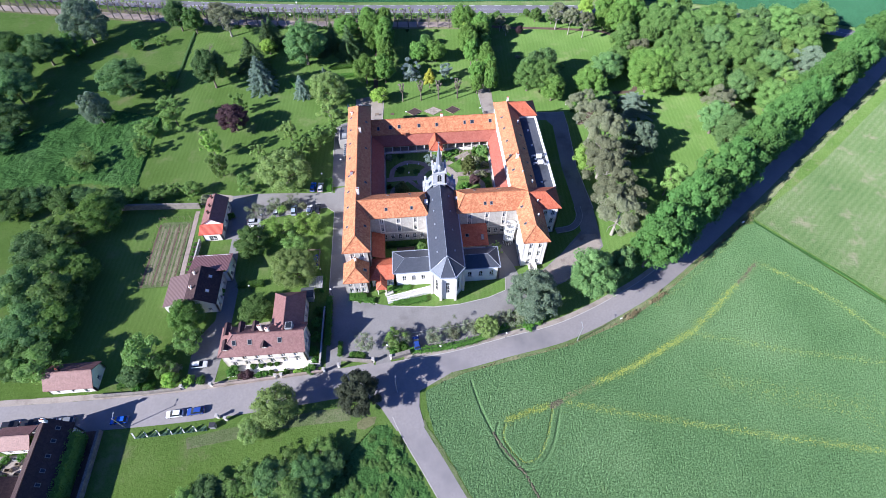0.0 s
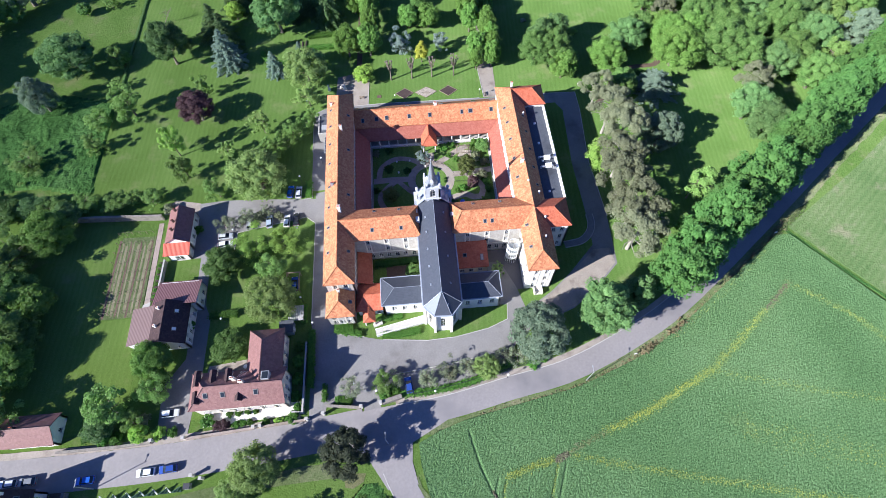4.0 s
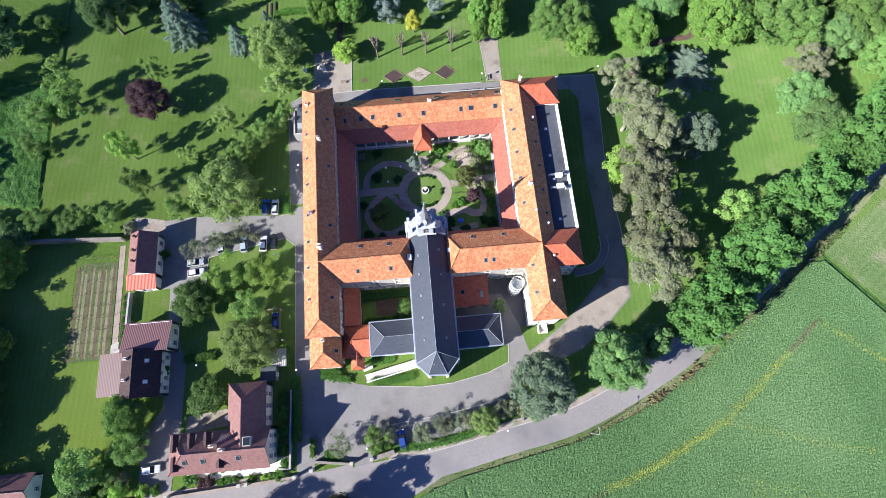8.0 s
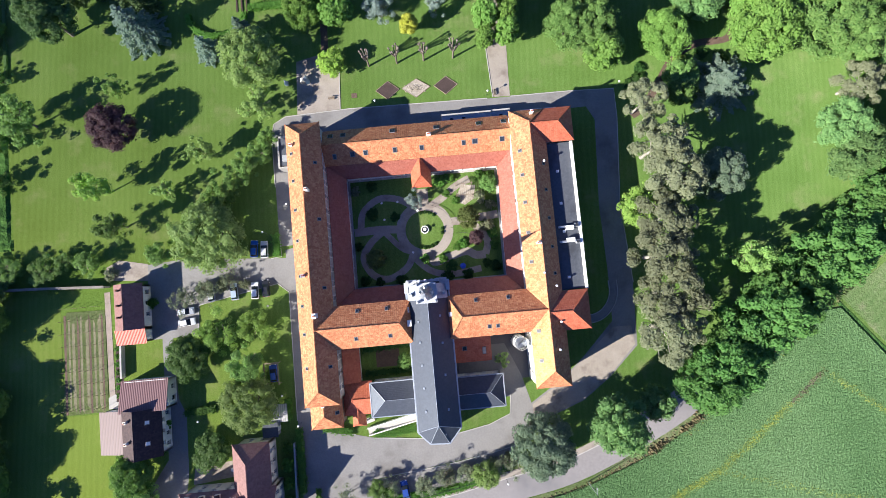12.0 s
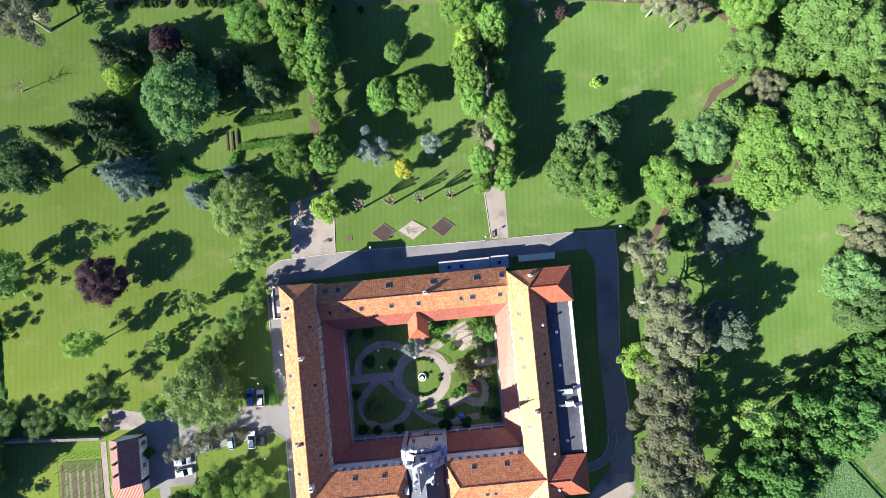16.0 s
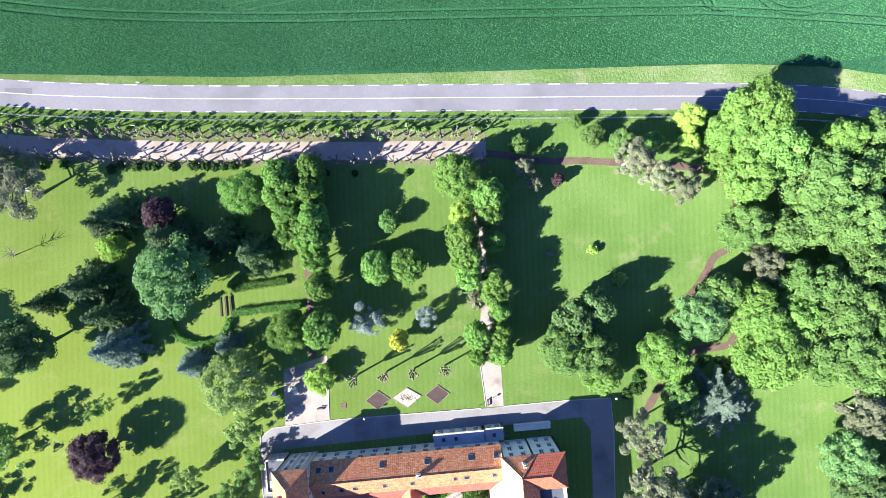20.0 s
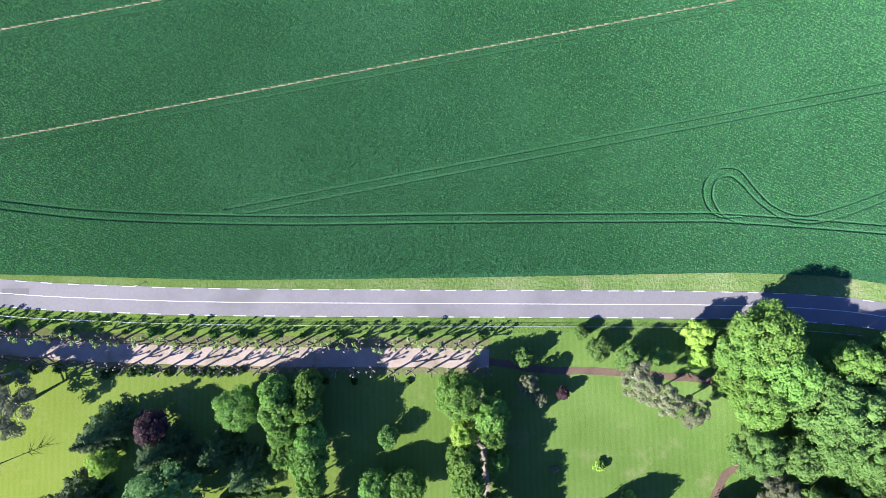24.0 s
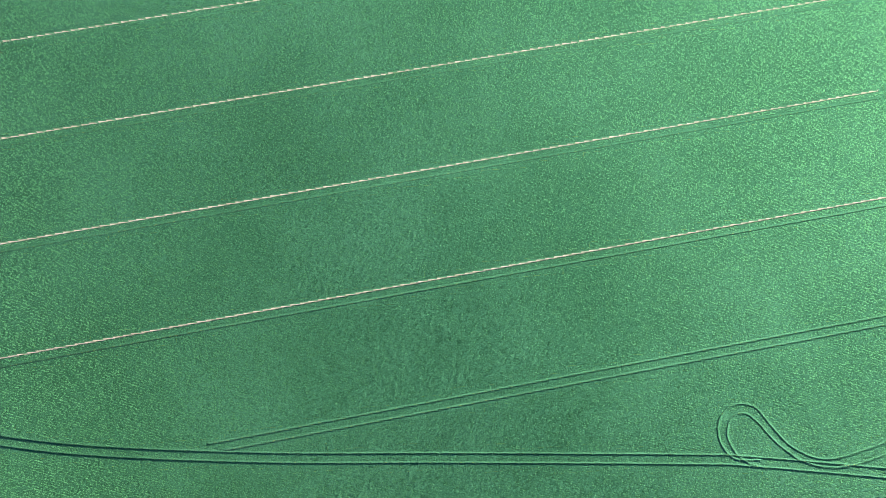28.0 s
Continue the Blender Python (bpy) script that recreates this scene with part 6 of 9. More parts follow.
for y, fl in ((122.0, 1), (119.2, -1)):
    ac = thing("air_handling_unit", "white and grey rooftop air handling unit with ducts", "air conditioner", "rooftop units", at=(40.4, y, 11.12))
    bm = bmesh.new()
    box(bm, -0.3, 1.5, -0.5, 0.5, 0.15, 1.3, 0.05)
    part("casing", bm, WHITE_PAINT, ac)
    bm = bmesh.new()
    for i in range(6):
        box(bm, 1.5, 1.54, -0.42, 0.42, 0.3 + 0.15 * i, 0.38 + 0.15 * i)
    part("louvre", bm, GREY_PAINT, ac)
    bm = bmesh.new()
    rod(bm, (-1.6, 0.3 * fl, 0.7), (-0.3, 0.3 * fl, 0.7), 0.28, 0.28, 10)
    rod(bm, (-1.6, 0.3 * fl, 0.7), (-1.6, 0.3 * fl, 0.0), 0.28, 0.28, 10)
    part("duct", bm, GALV, ac)
    bm = bmesh.new()
    box(bm, 1.7, 2.6, -0.45 + 0.5 * fl, 0.45 + 0.5 * fl, 0.1, 1.0, 0.04)
    part("condenser", bm, GREY_PAINT, ac)
    bm = bmesh.new()
    cyl(bm, 2.15, 0.5 * fl, 1.0, 1.08, 0.36, 0.36, 12)
    part("fan_grille", bm, DARK_METAL, ac)
    for lx in (-0.2, 1.3):
        bm = bmesh.new()
        box(bm, lx, lx + 0.15, -0.5, 0.5, 0.0, 0.15)
        part("skid", bm, GALV, ac)

# north wing, lower
north = thing("convent_wing", "two-storey convent wing with roof windows", "building", "convent wings")
facade(north, (30.2, 150.7), (-14.5, 150.7), 0, 6.7, [q for z in (1.0, 4.1) for q in row(14, 0.5, 44.2, z, 1.25, 2.0)], CREAM_WALL, surround=cols(14, 0.5, 44.2, 0.6, 6.4, 1.25))
facade(north, (-14.5, 143.0), (30.2, 143.0), 0, 6.6, row(14, 0.5, 44.2, 1.0, 1.2, 2.0), CREAM_WALL)
hip_roof(north, -14.6, 30.3, 142.5, 151.1, 6.5, 9.8, "x", 0, 0, TILE_OLD)
for x, y, sz in ((-11.8, 144.3, 0.8), (-7.5, 144.5, 1.1), (-4.4, 144.6, 1.0), (2.6, 144.6, 0.95), (9.0, 144.6, 0.95), (19.0, 144.8, 0.8), (21.7, 144.9, 1.3), (28.2, 144.9, 1.1)):
    skylight(north, x, y, 6.5 + (y - 142.5) * 0.767, -90, 37.5, sz * 0.9, 1.15)
for x, y in ((-12.5, 149.4), (-9.5, 149.4), (2.3, 149.3), (12.8, 149.2), (23, 149.2), (29, 149.2)):
    skylight(north, x, y, 6.5 + (151.1 - y) * 0.767, 90, 37.5, 1.1, 1.2)
chimney(north, 10.9, 147.0, 9.2, 10.6, 0.9, 0.6, WHITE_WALL, 3)

# south range, either side of the chapel
for xa, xb, lab in ((-14.6, 3.0, 5), (12.0, 30.3, 6)):
    south = thing("convent_wing", "stone convent range with paired windows in white bands", "building", "convent wings")
    n = lab
    facade(south, (xa, 99.9), (xb, 99.9), 0, 12.1, row(n + 2, 0.8, xb - xa - 0.8, 1.0, 1.15, 2.3, True) + [q for z in (5.1, 8.7) for q in row(3, 1.2, xb - xa - 1.2, z, 1.0, 1.8)], RUBBLE, surround=cols(3, 1.2, xb - xa - 1.2, 4.6, 11.8, 1.0))
    boxm("string_course", xa, xb, 99.76, 99.9, 4.1, 4.5, STONE, south)
    facade(south, (xb, 108.6), (xa, 108.6), 0, 12.1, [q for z in (9.0,) for q in row(9, 0.4, xb - xa - 0.4, z, 0.95, 1.7)], WHITE_WALL)
    boxm("cornice", xa, xb, 99.7, 108.8, 11.75, 11.98, STONE, south)
    if xa < 0:
        hip_roof(south, -18.0, 3.4, 99.4, 109.1, 12.0, 15.1, "x", 0, 2.6, TILE_OLD)
        for x in (-9.2, -1.6):
            skylight(south, x, 101.6, 13.35, -90, 33, 0.7, 0.9)
    else:
        hip_roof(south, 11.6, 34.0, 99.4, 109.1, 12.0, 15.1, "x", 3.0, 0, TILE_OLD)
        for x in (20.5, 22.4):
            skylight(south, x, 101.6, 13.35, -90, 33, 0.7, 0.9)
    for x in (xa + 6, xb - 5):
        skylight(south, x, 107.6, 13.0, 90, 33, 0.6, 0.8)

# low pavilion at the foot of the west wing
pav = thing("gate_pavilion", "small pavilion with a hipped orange tile roof", "building")
wing_walls(pav, -22.0, -15.3, 81.3, 87.7, 6.3, [(1.6, 0.9, 1.1, 2.0, False), (3.4, 0.9, 1.2, 2.2, False), (5.2, 0.9, 1.1, 2.0, False), (1.6, 3.9, 1.0, 1.6, False), (5.2, 3.9, 1.0, 1.6, False)], row(2, 0.6, 5.8, 1.0), None, row(2, 0.6, 5.8, 1.0), RUBBLE, surr={"s": [(3.4, 0.0, 6.2, 1.6)]})
hip_roof(pav, -22.4, -14.9, 80.9, 88.0, 6.2, 9.0, "y", 3.4, 0, TILE_OLD)
skylight(pav, -16.0, 84.6, 7.1, 0, 37, 0.7, 0.9)
chimney(pav, -18.6, 86.9, 8.6, 10.0, 0.6, 0.6)

# link with its porch between pavilion and chapel
link = thing("link_building", "low link under red tiles with a little porch", "building")
facade(link, (-14.5, 83.4), (-8.2, 83.4), 0, 4.0, [(1.2, 0.9, 0.9, 1.5, False), (5.2, 0.9, 0.9, 1.5, False)], WHITE_WALL)
facade(link, (-10.8, 90.3), (-10.8, 99.6), 0, 4.0, row(4, 0.4, 8.9, 0.9, 1.1, 1.8), WHITE_WALL)
roof_solid("roof", [[(-15.0, 82.9, 4.0), (-7.95, 82.9, 4.0), (-7.95, 86.8, 5.7), (-12.6, 86.8, 5.7)], [(-7.95, 90.7, 4.0), (-15.0, 90.7, 4.0), (-12.6, 86.8, 5.7), (-7.95, 86.8, 5.7)], [(-15.0, 90.7, 4.0), (-15.0, 82.9, 4.0), (-12.6, 86.8, 5.7)]], 4, TILE_RED, link)
roof_solid("roof", [[(-14.3, 90.5, 5.4), (-10.4, 90.5, 4.0), (-10.4, 99.8, 4.0), (-14.3, 99.8, 5.4)]], 4, TILE_RED, link)
ridges(link, [((-12.6, 86.8, 5.75), (-7.95, 86.8, 5.75)), ((-15, 82.9, 4.05), (-12.6, 86.8, 5.75))], TILE_RED)
for x in (-13.0, -10.7):
    boxm("porch_post", x, x + 0.3, 80.4, 80.7, 0, 3.1, STONE, link)
boxm("porch_wall", -13.0, -10.4, 83.0, 83.35, 0, 3.1, WHITE_WALL, link)
hip_roof(link, -13.3, -10.1, 80.1, 85.0, 3.1, 4.6, "y", 0.9, 0, TILE_RED)

annex = thing("courtyard_annex", "low annex with a shallow red tile roof", "building")
facade(annex, (12.1, 93.2), (20.7, 93.2), 0, 4.3, row(3, 0.6, 8.0, 0.9, 1.3, 1.7), CREAM_WALL)
facade(annex, (20.7, 93.2), (20.7, 99.8), 0, 4.3, row(2, 0.6, 6, 0.9, 1.1, 1.7), CREAM_WALL)
roof_solid("roof", [[(11.9, 92.8, 4.2), (21.1, 92.8, 4.2), (21.1, 99.85, 6.2), (11.9, 99.85, 6.2)]], 4, TILE_RED, annex)
skylight(annex, 14.8, 96.2, 5.2, -90, 16, 0.9, 0.9, GLASS)
skylight(annex, 19.4, 95.4, 4.98, -90, 16, 0.7, 1.6, KERB)
boxm("side_wall", 12.0, 12.3, 93.2, 99.8, 0, 4.2, CREAM_WALL, annex)

# north-west annex with a glazed lean-to, and low flat annexes on the north side
nwa = thing("flat_annex", "low flat-roofed annex with a glazed lean-to", "building")
wing_walls(nwa, -26.4, -21.6, 144.0, 151.6, 4.2, None, None, row(2, 0.5, 4.4, 1.0, 1.2, 1.6), row(3, 0.5, 7, 1.0, 1.3, 1.6), KERB)
boxm("roof_deck", -26.1, -21.7, 144.3, 151.3, 3.7, 3.9, FLAT_ROOF, nwa)
boxm("side_wall", -26.4, -21.6, 143.7, 144.0, 0, 4.2, KERB, nwa)
bm = bmesh.new()
box(bm, -25.2, -23.6, 145.2, 146.8, 3.9, 4.7, 0.05)
part("roof_plant", bm, GREY_PAINT, nwa)
bm = bmesh.new()
for i in range(7):
    y = 137.6 + i
    rod(bm, (-24.6, y, 2.4), (-21.6, y, 3.4), 0.07, 0.07, 4)
    rod(bm, (-24.6, y, 0), (-24.6, y, 2.4), 0.07, 0.07, 4)
for k in range(4):
    rod(bm, (-24.6 + k, 137.6, 2.4 + k / 3), (-24.6 + k, 143.6, 2.4 + k / 3), 0.06, 0.06, 4)
part("glazing_bars", bm, GREY_PAINT, nwa, "white glazing bars")
roof_solid("glazed_roof", [[(-24.65, 137.6, 2.4), (-24.65, 143.6, 2.4), (-21.65, 143.6, 3.4), (-21.65, 137.6, 3.4)]], 3, BLUE_GLASS, nwa, "", 0.03)
for xa, xb, y1, z in ((14.6, 26.8, 153.7, 3.1), (26.9, 31.6, 153.9, 2.8)):
    fa = thing("flat_annex", "low flat-roofed annex against the north wall", "building")
    facade(fa, (xb, y1), (xa, y1), 0, z, row(4 if xb - xa > 8 else 2, 0.4, xb - xa - 0.4, 0.9, 1.2, 1.5), CREAM_WALL)
    facade(fa, (xa, y1), (xa, 150.75), 0, z, [], CREAM_WALL)
    facade(fa, (xb, 150.75), (xb, y1), 0, z, [], CREAM_WALL)
    boxm("roof_deck", xa + 0.05, xb - 0.05, 150.75, y1 - 0.05, z - 0.05, z + 0.12, PALE_FELT, fa)
    boxm("coping", xa - 0.05, xb + 0.05, y1 - 0.35, y1 + 0.05, z + 0.125, z + 0.25, KERB, fa)
    for i in range(2):
        bm = bmesh.new()
        box(bm, xa + 2 + 3 * i, xa + 2.8 + 3 * i, 151.8, 152.6, z + 0.12, z + 0.4, 0.03)
        part("roof_light", bm, BLUE_GLASS, fa)
entry = thing("entrance_ramp", "stone entrance ramp with a metal balustrade", "ramp")
boxm("ramp_body", 34.4, 43.4, 151.9, 153.5, 0, 1.1, STONE, entry)
for i in range(10):
    boxm("baluster", 34.5 + i * 0.98, 34.58 + i * 0.98, 153.38, 153.46, 1.1, 2.1, GALV, entry)
boxm("handrail", 34.4, 43.4, 153.36, 153.48, 2.1, 2.18, GALV, entry)

# ---- the chapel ----
chapel = thing("chapel", "pale chapel with a slate roof, belfry and polygonal apse", "chapel")
NAVE = [(3.1, 112.4), (3.1, 79.8), (5.3, 77.4), (9.2, 77.2), (11.7, 80.2), (11.7, 112.4)]
for i, (a, b) in enumerate(zip(NAVE, NAVE[1:])):
    ln = math.hypot(b[0] - a[0], b[1] - a[1])
    if i in (0, 4):
        w = [(s, 5.6 if i else 5.6, 1.0, 4.0, True) for s in ((1.8, 6.0, 17, 24.6, 30.6) if i == 0 else (2.0, 8.4, 15.5, 26.5, 30.8))]
    else:
        w = [(ln / 2, 3.2, 1.15, 5.6, True)]
    facade(chapel, a, b, 0, 11.9, w, WHITE_WALL, 0.5, fmat=STONE if i != 2 else LINE)
facade(chapel, (11.7, 112.4), (3.1, 112.4), 0, 11.9, [(4.3, 0.1, 2.0, 3.6, True), (1.6, 5, 0.9, 3, True), (7.0, 5, 0.9, 3, True)], STONE)
EAVE = [(2.6, 112.6, 11.8), (2.6, 79.6, 11.8), (5.1, 76.9, 11.8), (9.4, 76.7, 11.8), (12.2, 79.9, 11.8), (12.2, 112.6, 11.8)]
AP, RN = (7.35, 81.6, 15.7), (7.35, 112.6, 15.7)
roof_solid("roof", [[EAVE[0], RN, AP, EAVE[1]][::-1], [EAVE[1], EAVE[2], AP], [EAVE[2], EAVE[3], AP], [EAVE[3], EAVE[4], AP], [EAVE[4], EAVE[5], RN, AP]], 12, SLATE, chapel)
up = lambda p: (p[0], p[1], p[2] + 0.06)
ridges(chapel, [(up(AP), up(RN))] + [(up(e), up(AP)) for e in EAVE[1:5]], ZINC, 0.06, "ridge_flashing", "pale zinc ridge")
bm = bmesh.new()
for a, b in zip(EAVE, EAVE[1:]):
    rod(bm, (a[0], a[1], 11.72), (b[0], b[1], 11.72), 0.22, 0.22, 6)
part("gutter", bm, ZINC, chapel, "pale zinc gutter")
for (x, y), (dx, dy) in zip(NAVE[1:5], ((-0.5, -0.35), (-0.25, -0.6), (0.25, -0.6), (0.5, -0.35))):
    bm = bmesh.new()
    box(bm, x - 0.35 + dx * 0.5, x + 0.35 + dx * 0.5, y - 0.35 + dy * 0.5, y + 0.35 + dy * 0.5, 0, 10.4)
    part("buttress", bm, STONE, chapel)
for x, ys in ((4.9, (84.5, 89.5, 94.5, 99.5, 104.0)), (9.8, (84.5, 92, 99, 105))):
    for y in ys:
        bm = bmesh.new()
        z = 15.7 - abs(x - 7.35) * 0.82
        box(bm, x - 0.2, x + 0.2, y - 0.25, y + 0.25, z - 0.2, z + 0.28, 0.03)
        part("roof_vent", bm, ZINC, chapel)
for (x, y) in ((5.3, 80.4), (6.6, 79.2), (8.6, 79.2)):
    bm = bmesh.new()
    box(bm, x - 0.22, x + 0.22, y - 0.22, y + 0.22, 12.6, 13.6, 0.05)
    part("roof_vent", bm, ZINC, chapel)
# transepts
for xa, xb, y0, y1, hipw in ((-7.7, 3.0, 83.0, 90.2, True), (11.8, 22.7, 82.9, 89.6, False)):
    facade(chapel, (xa, y0), (xb, y0), 0, 6.9, row(3, 1.4 if hipw else 0.8, 9.6 if hipw else 10.4, 2.6, 1.2, 2.4, True), WHITE_WALL)
    facade(chapel, (xb, y1), (xa, y1), 0, 6.9, row(3, 1, 9.4, 2.6, 1.2, 2.4, True), WHITE_WALL)
    if hipw:
        facade(chapel, (xa, y1), (xa, y0), 0, 6.9, row(2, 0.8, 6.2, 2.6, 1.2, 2.4, True), WHITE_WALL)
    else:
        facade(chapel, (xb, y0), (xb, y1), 0, 6.9, row(2, 0.8, 6.0, 2.6, 1.2, 2.4, True), WHITE_WALL)
    e = hip_roof(chapel, xa - 0.35, xb + 0.35, y0 - 0.35, y1 + 0.35, 6.95, 8.9, "x", 3.5 if hipw else 0, 0 if hipw else 3.4, SLATE, ZINC, 0.055)
    bm = bmesh.new()
    for p, q in (((xa - 0.35, y0 - 0.35), (xb + 0.35, y0 - 0.35)), ((xa - 0.35, y1 + 0.35), (xb + 0.35, y1 + 0.35)), ((xa - 0.35, y0 - 0.35), (xa - 0.35, y1 + 0.35)) if hipw else ((xb + 0.35, y0 - 0.35), (xb + 0.35, y1 + 0.35))):
        rod(bm, (*p, 6.95), (*q, 6.95), 0.16, 0.16, 6)
    part("gutter", bm, ZINC, chapel, "pale zinc gutter")
    for x, s in ((xa + 5.2, 88.2), (xa + 6.6, 85.0)):
        skylight(chapel, x, s if s < y1 else y1 - 1.6, 7.7, 90 if s > 86.5 else -90, 28, 0.7, 0.7)
# north front with parapets, and the belfry
boxm("front_parapet", 2.9, 5.2, 112.0, 113.4, 11.9, 13.4, BELFRY_STONE, chapel)
boxm("front_parapet", 9.6, 11.9, 112.0, 113.4, 11.9, 13.4, BELFRY_STONE, chapel)
for x in (2.9, 4.6, 9.6, 11.3):
    boxm("pinnacle", x, x + 0.65, 112.6, 113.3, 13.4, 14.6, BELFRY_STONE, chapel, bevel=0.08)
for x0, x1, y0, y1 in ((2.3, 3.2, 110.5, 112.9), (11.6, 12.5, 110.5, 112.9), (2.2, 3.0, 106.2, 107.4), (11.7, 12.5, 104.5, 105.5)):
    boxm("buttress", x0, x1, y0, y1, 0, 12.9, BELFRY_STONE, chapel)
bm = bmesh.new()
box(bm, 2.35, 3.35, 103.2, 104.6, 11.6, 13.6, 0.05)
part("chimney", bm, WHITE_WALL, chapel)
TX0, TX1, TY0, TY1 = 5.4, 9.3, 108.4, 112.2
for a, b in (((TX0, TY0), (TX1, TY0)), ((TX1, TY0), (TX1, TY1)), ((TX1, TY1), (TX0, TY1)), ((TX0, TY1), (TX0, TY0))):
    ln = math.hypot(b[0] - a[0], b[1] - a[1])
    facade(chapel, a, b, 11.0, 20.2, [(ln / 2, 16.6, 1.3, 2.9, True)], BELFRY_STONE, 0.4, name="belfry_wall", fmat=GREY_PAINT)
for z in (15.6, 20.2):
    boxm("belfry_cornice", TX0 - 0.25, TX1 + 0.25, TY0 - 0.25, TY1 + 0.25, z, z + 0.3, BELFRY_STONE, chapel)
for x in (TX0 - 0.15, TX1 - 0.35):
    for y in (TY0 - 0.15, TY1 - 0.35):
        boxm("pinnacle", x, x + 0.5, y, y + 0.5, 20.5, 22.0, BELFRY_STONE, chapel, bevel=0.1)
cx, cy = (TX0 + TX1) / 2, (TY0 + TY1) / 2
bm = bmesh.new()
cyl(bm, cx, cy, 20.5, 22.6, 1.75, 1.05, 8)
cyl(bm, cx, cy, 22.6, 29.6, 1.05, 0.08, 8)
part("spire", bm, SPIRE, chapel, "pale grey lead-covered pointed spire")
for k in range(4):
    ax, ay = ((0, -1), (1, 0), (0, 1), (-1, 0))[k]
    bm = bmesh.new()
    px, py = cx + ax * 1.15, cy + ay * 1.15
    box(bm, px - 0.32, px + 0.32, py - 0.32, py + 0.32, 20.6, 22.4)
    tip = bm.verts.new((px, py, 23.2))
    ring = [bm.verts.new((px + sx * 0.4, py + sy * 0.4, 22.4)) for sx, sy in ((-1, -1), (1, -1), (1, 1), (-1, 1))]
    for q in range(4):
        bm.faces.new((ring[q], ring[(q + 1) % 4], tip))
    part("spire_dormer", bm, BELFRY_STONE, chapel)
for k in range(9):
    x = 3.0 + k * 1.05
    if not 5.2 < x + 0.3 < 9.5:
        boxm("merlon", x, x + 0.55, 112.9, 113.35, 13.4, 14.0, BELFRY_STONE, chapel, bevel=0.04)
for x in (3.4, 10.7):
    bm = bmesh.new()
    box(bm, x, x + 0.7, 109.6, 110.3, 12.6, 15.4, 0.05)
    part("pinnacle", bm, BELFRY_STONE, chapel)
for x in (5.6, 7.0, 8.4):
    boxm("gallery_pier", x, x + 0.5, 112.6, 113.3, 11.9, 15.2, BELFRY_STONE, chapel, bevel=0.05)
boxm("gallery_rail", 5.2, 9.6, 112.75, 113.15, 14.6, 14.95, BELFRY_STONE, chapel)
bm = bmesh.new()
rod(bm, (cx, cy, 29.5), (cx, cy, 31.2), 0.07, 0.05)
rod(bm, (cx - 0.4, cy, 30.6), (cx + 0.4, cy, 30.6), 0.05, 0.05)
bmesh.ops.create_icosphere(bm, subdivisions=1, radius=0.22, matrix=Matrix.Translation((cx, cy, 29.7)))
part("finial", bm, GALV, chapel, "metal cross finial")
for sx in (-1, 1):
    bm = bmesh.new()
    f = [bm.verts.new(p) for p in ((cx + sx * 1.9, 108.8, 15.4), (cx + sx * 4.5, 108.8, 12.2), (cx + sx * 4.5, 112.2, 12.2), (cx + sx * 1.9, 112.2, 15.4))]
    bm.faces.new(f if sx < 0 else f[::-1])
    k = [bm.verts.new((v.co.x, v.co.y, v.co.z - 0.3)) for v in f]
    for i in range(4):
        bm.faces.new((f[i], f[(i + 1) % 4], k[(i + 1) % 4], k[i]))
    part("shoulder_roof", bm, ZINC, chapel, "pale sheet-metal shoulder beside the belfry")

# ---- cloister ----
cloister = thing("cloister", "single-storey cloister with sloping red tile roofs", "cloister")
OUT = [(-14.4, 109.0), (30.2, 109.0), (30.2, 142.9), (-14.4, 142.9)]
INN = [(-10.3, 112.6), (26.6, 112.6), (26.9, 139.6), (-10.2, 139.6)]
for i in range(4):
    j = (i + 1) % 4
    a, b, c, d = OUT[i], OUT[j], INN[j], INN[i]
    roof_solid("roof", [[(*d, 3.6), (*c, 3.6), (*b, 6.2), (*a, 6.2)]], 4, TILE_CLOISTER, cloister)
    ridges(cloister, [((*d, 3.68), (*a, 6.28))], TILE_CLOISTER, 0.11)
    ln = math.hypot(c[0] - d[0], c[1] - d[1])
    n = int(ln / 2.7)
    ux, uy = (c[0] - d[0]) / ln, (c[1] - d[1]) / ln
    nx, ny = uy, -ux
    ang = math.degrees(math.atan2(uy, ux))
    for k in range(n + 1):
        s = ln * k / n
        bm = bmesh.new()
        box(bm, -0.16, 0.16, -0.16, 0.16, 0, 3.35)
        box(bm, -0.22, 0.22, -0.22, 0.22, 3.1, 3.38)
        box(bm, -0.22, 0.22, -0.22, 0.22, 0, 0.25)
        ob = part("column", bm, WHITE_WALL, cloister)
        ob.matrix_basis = pose(d[0] + ux * s + nx * 0.45, d[1] + uy * s + ny * 0.45, 0, 0, 0, ang)
    bm = bmesh.new()
    box(bm, 0, ln, -0.6, -0.3, 3.3, 3.52)
    ob = part("beam", bm, WHITE_WALL, cloister)
    ob.matrix_basis = pose(d[0], d[1], 0, 0, 0, ang)
    bm = bmesh.new()
    box(bm, 0, ln, -0.55, -0.35, 0, 0.75)
    ob = part("low_wall", bm, WHITE_WALL, cloister)
    ob.matrix_basis = pose(d[0], d[1], 0, 0, 0, ang)
slab("cloister_floor", [(-14.3, 109.1), (30.1, 109.1), (30.1, 142.8), (-14.3, 142.8)], 0.07, KERB, None, "stone cloister floor", kind="structure", category="floor")
porch = thing("cloister_porch", "small porch with a hipped red tile roof", "porch")
for x in (6.1, 9.8):
    for y in (136.5, 139.3):
        boxm("post", x, x + 0.35, y, y + 0.35, 0.07, 3.7, WHITE_WALL, porch)
boxm("beam", 6.0, 10.25, 136.4, 136.75, 3.4, 3.75, WHITE_WALL, porch)
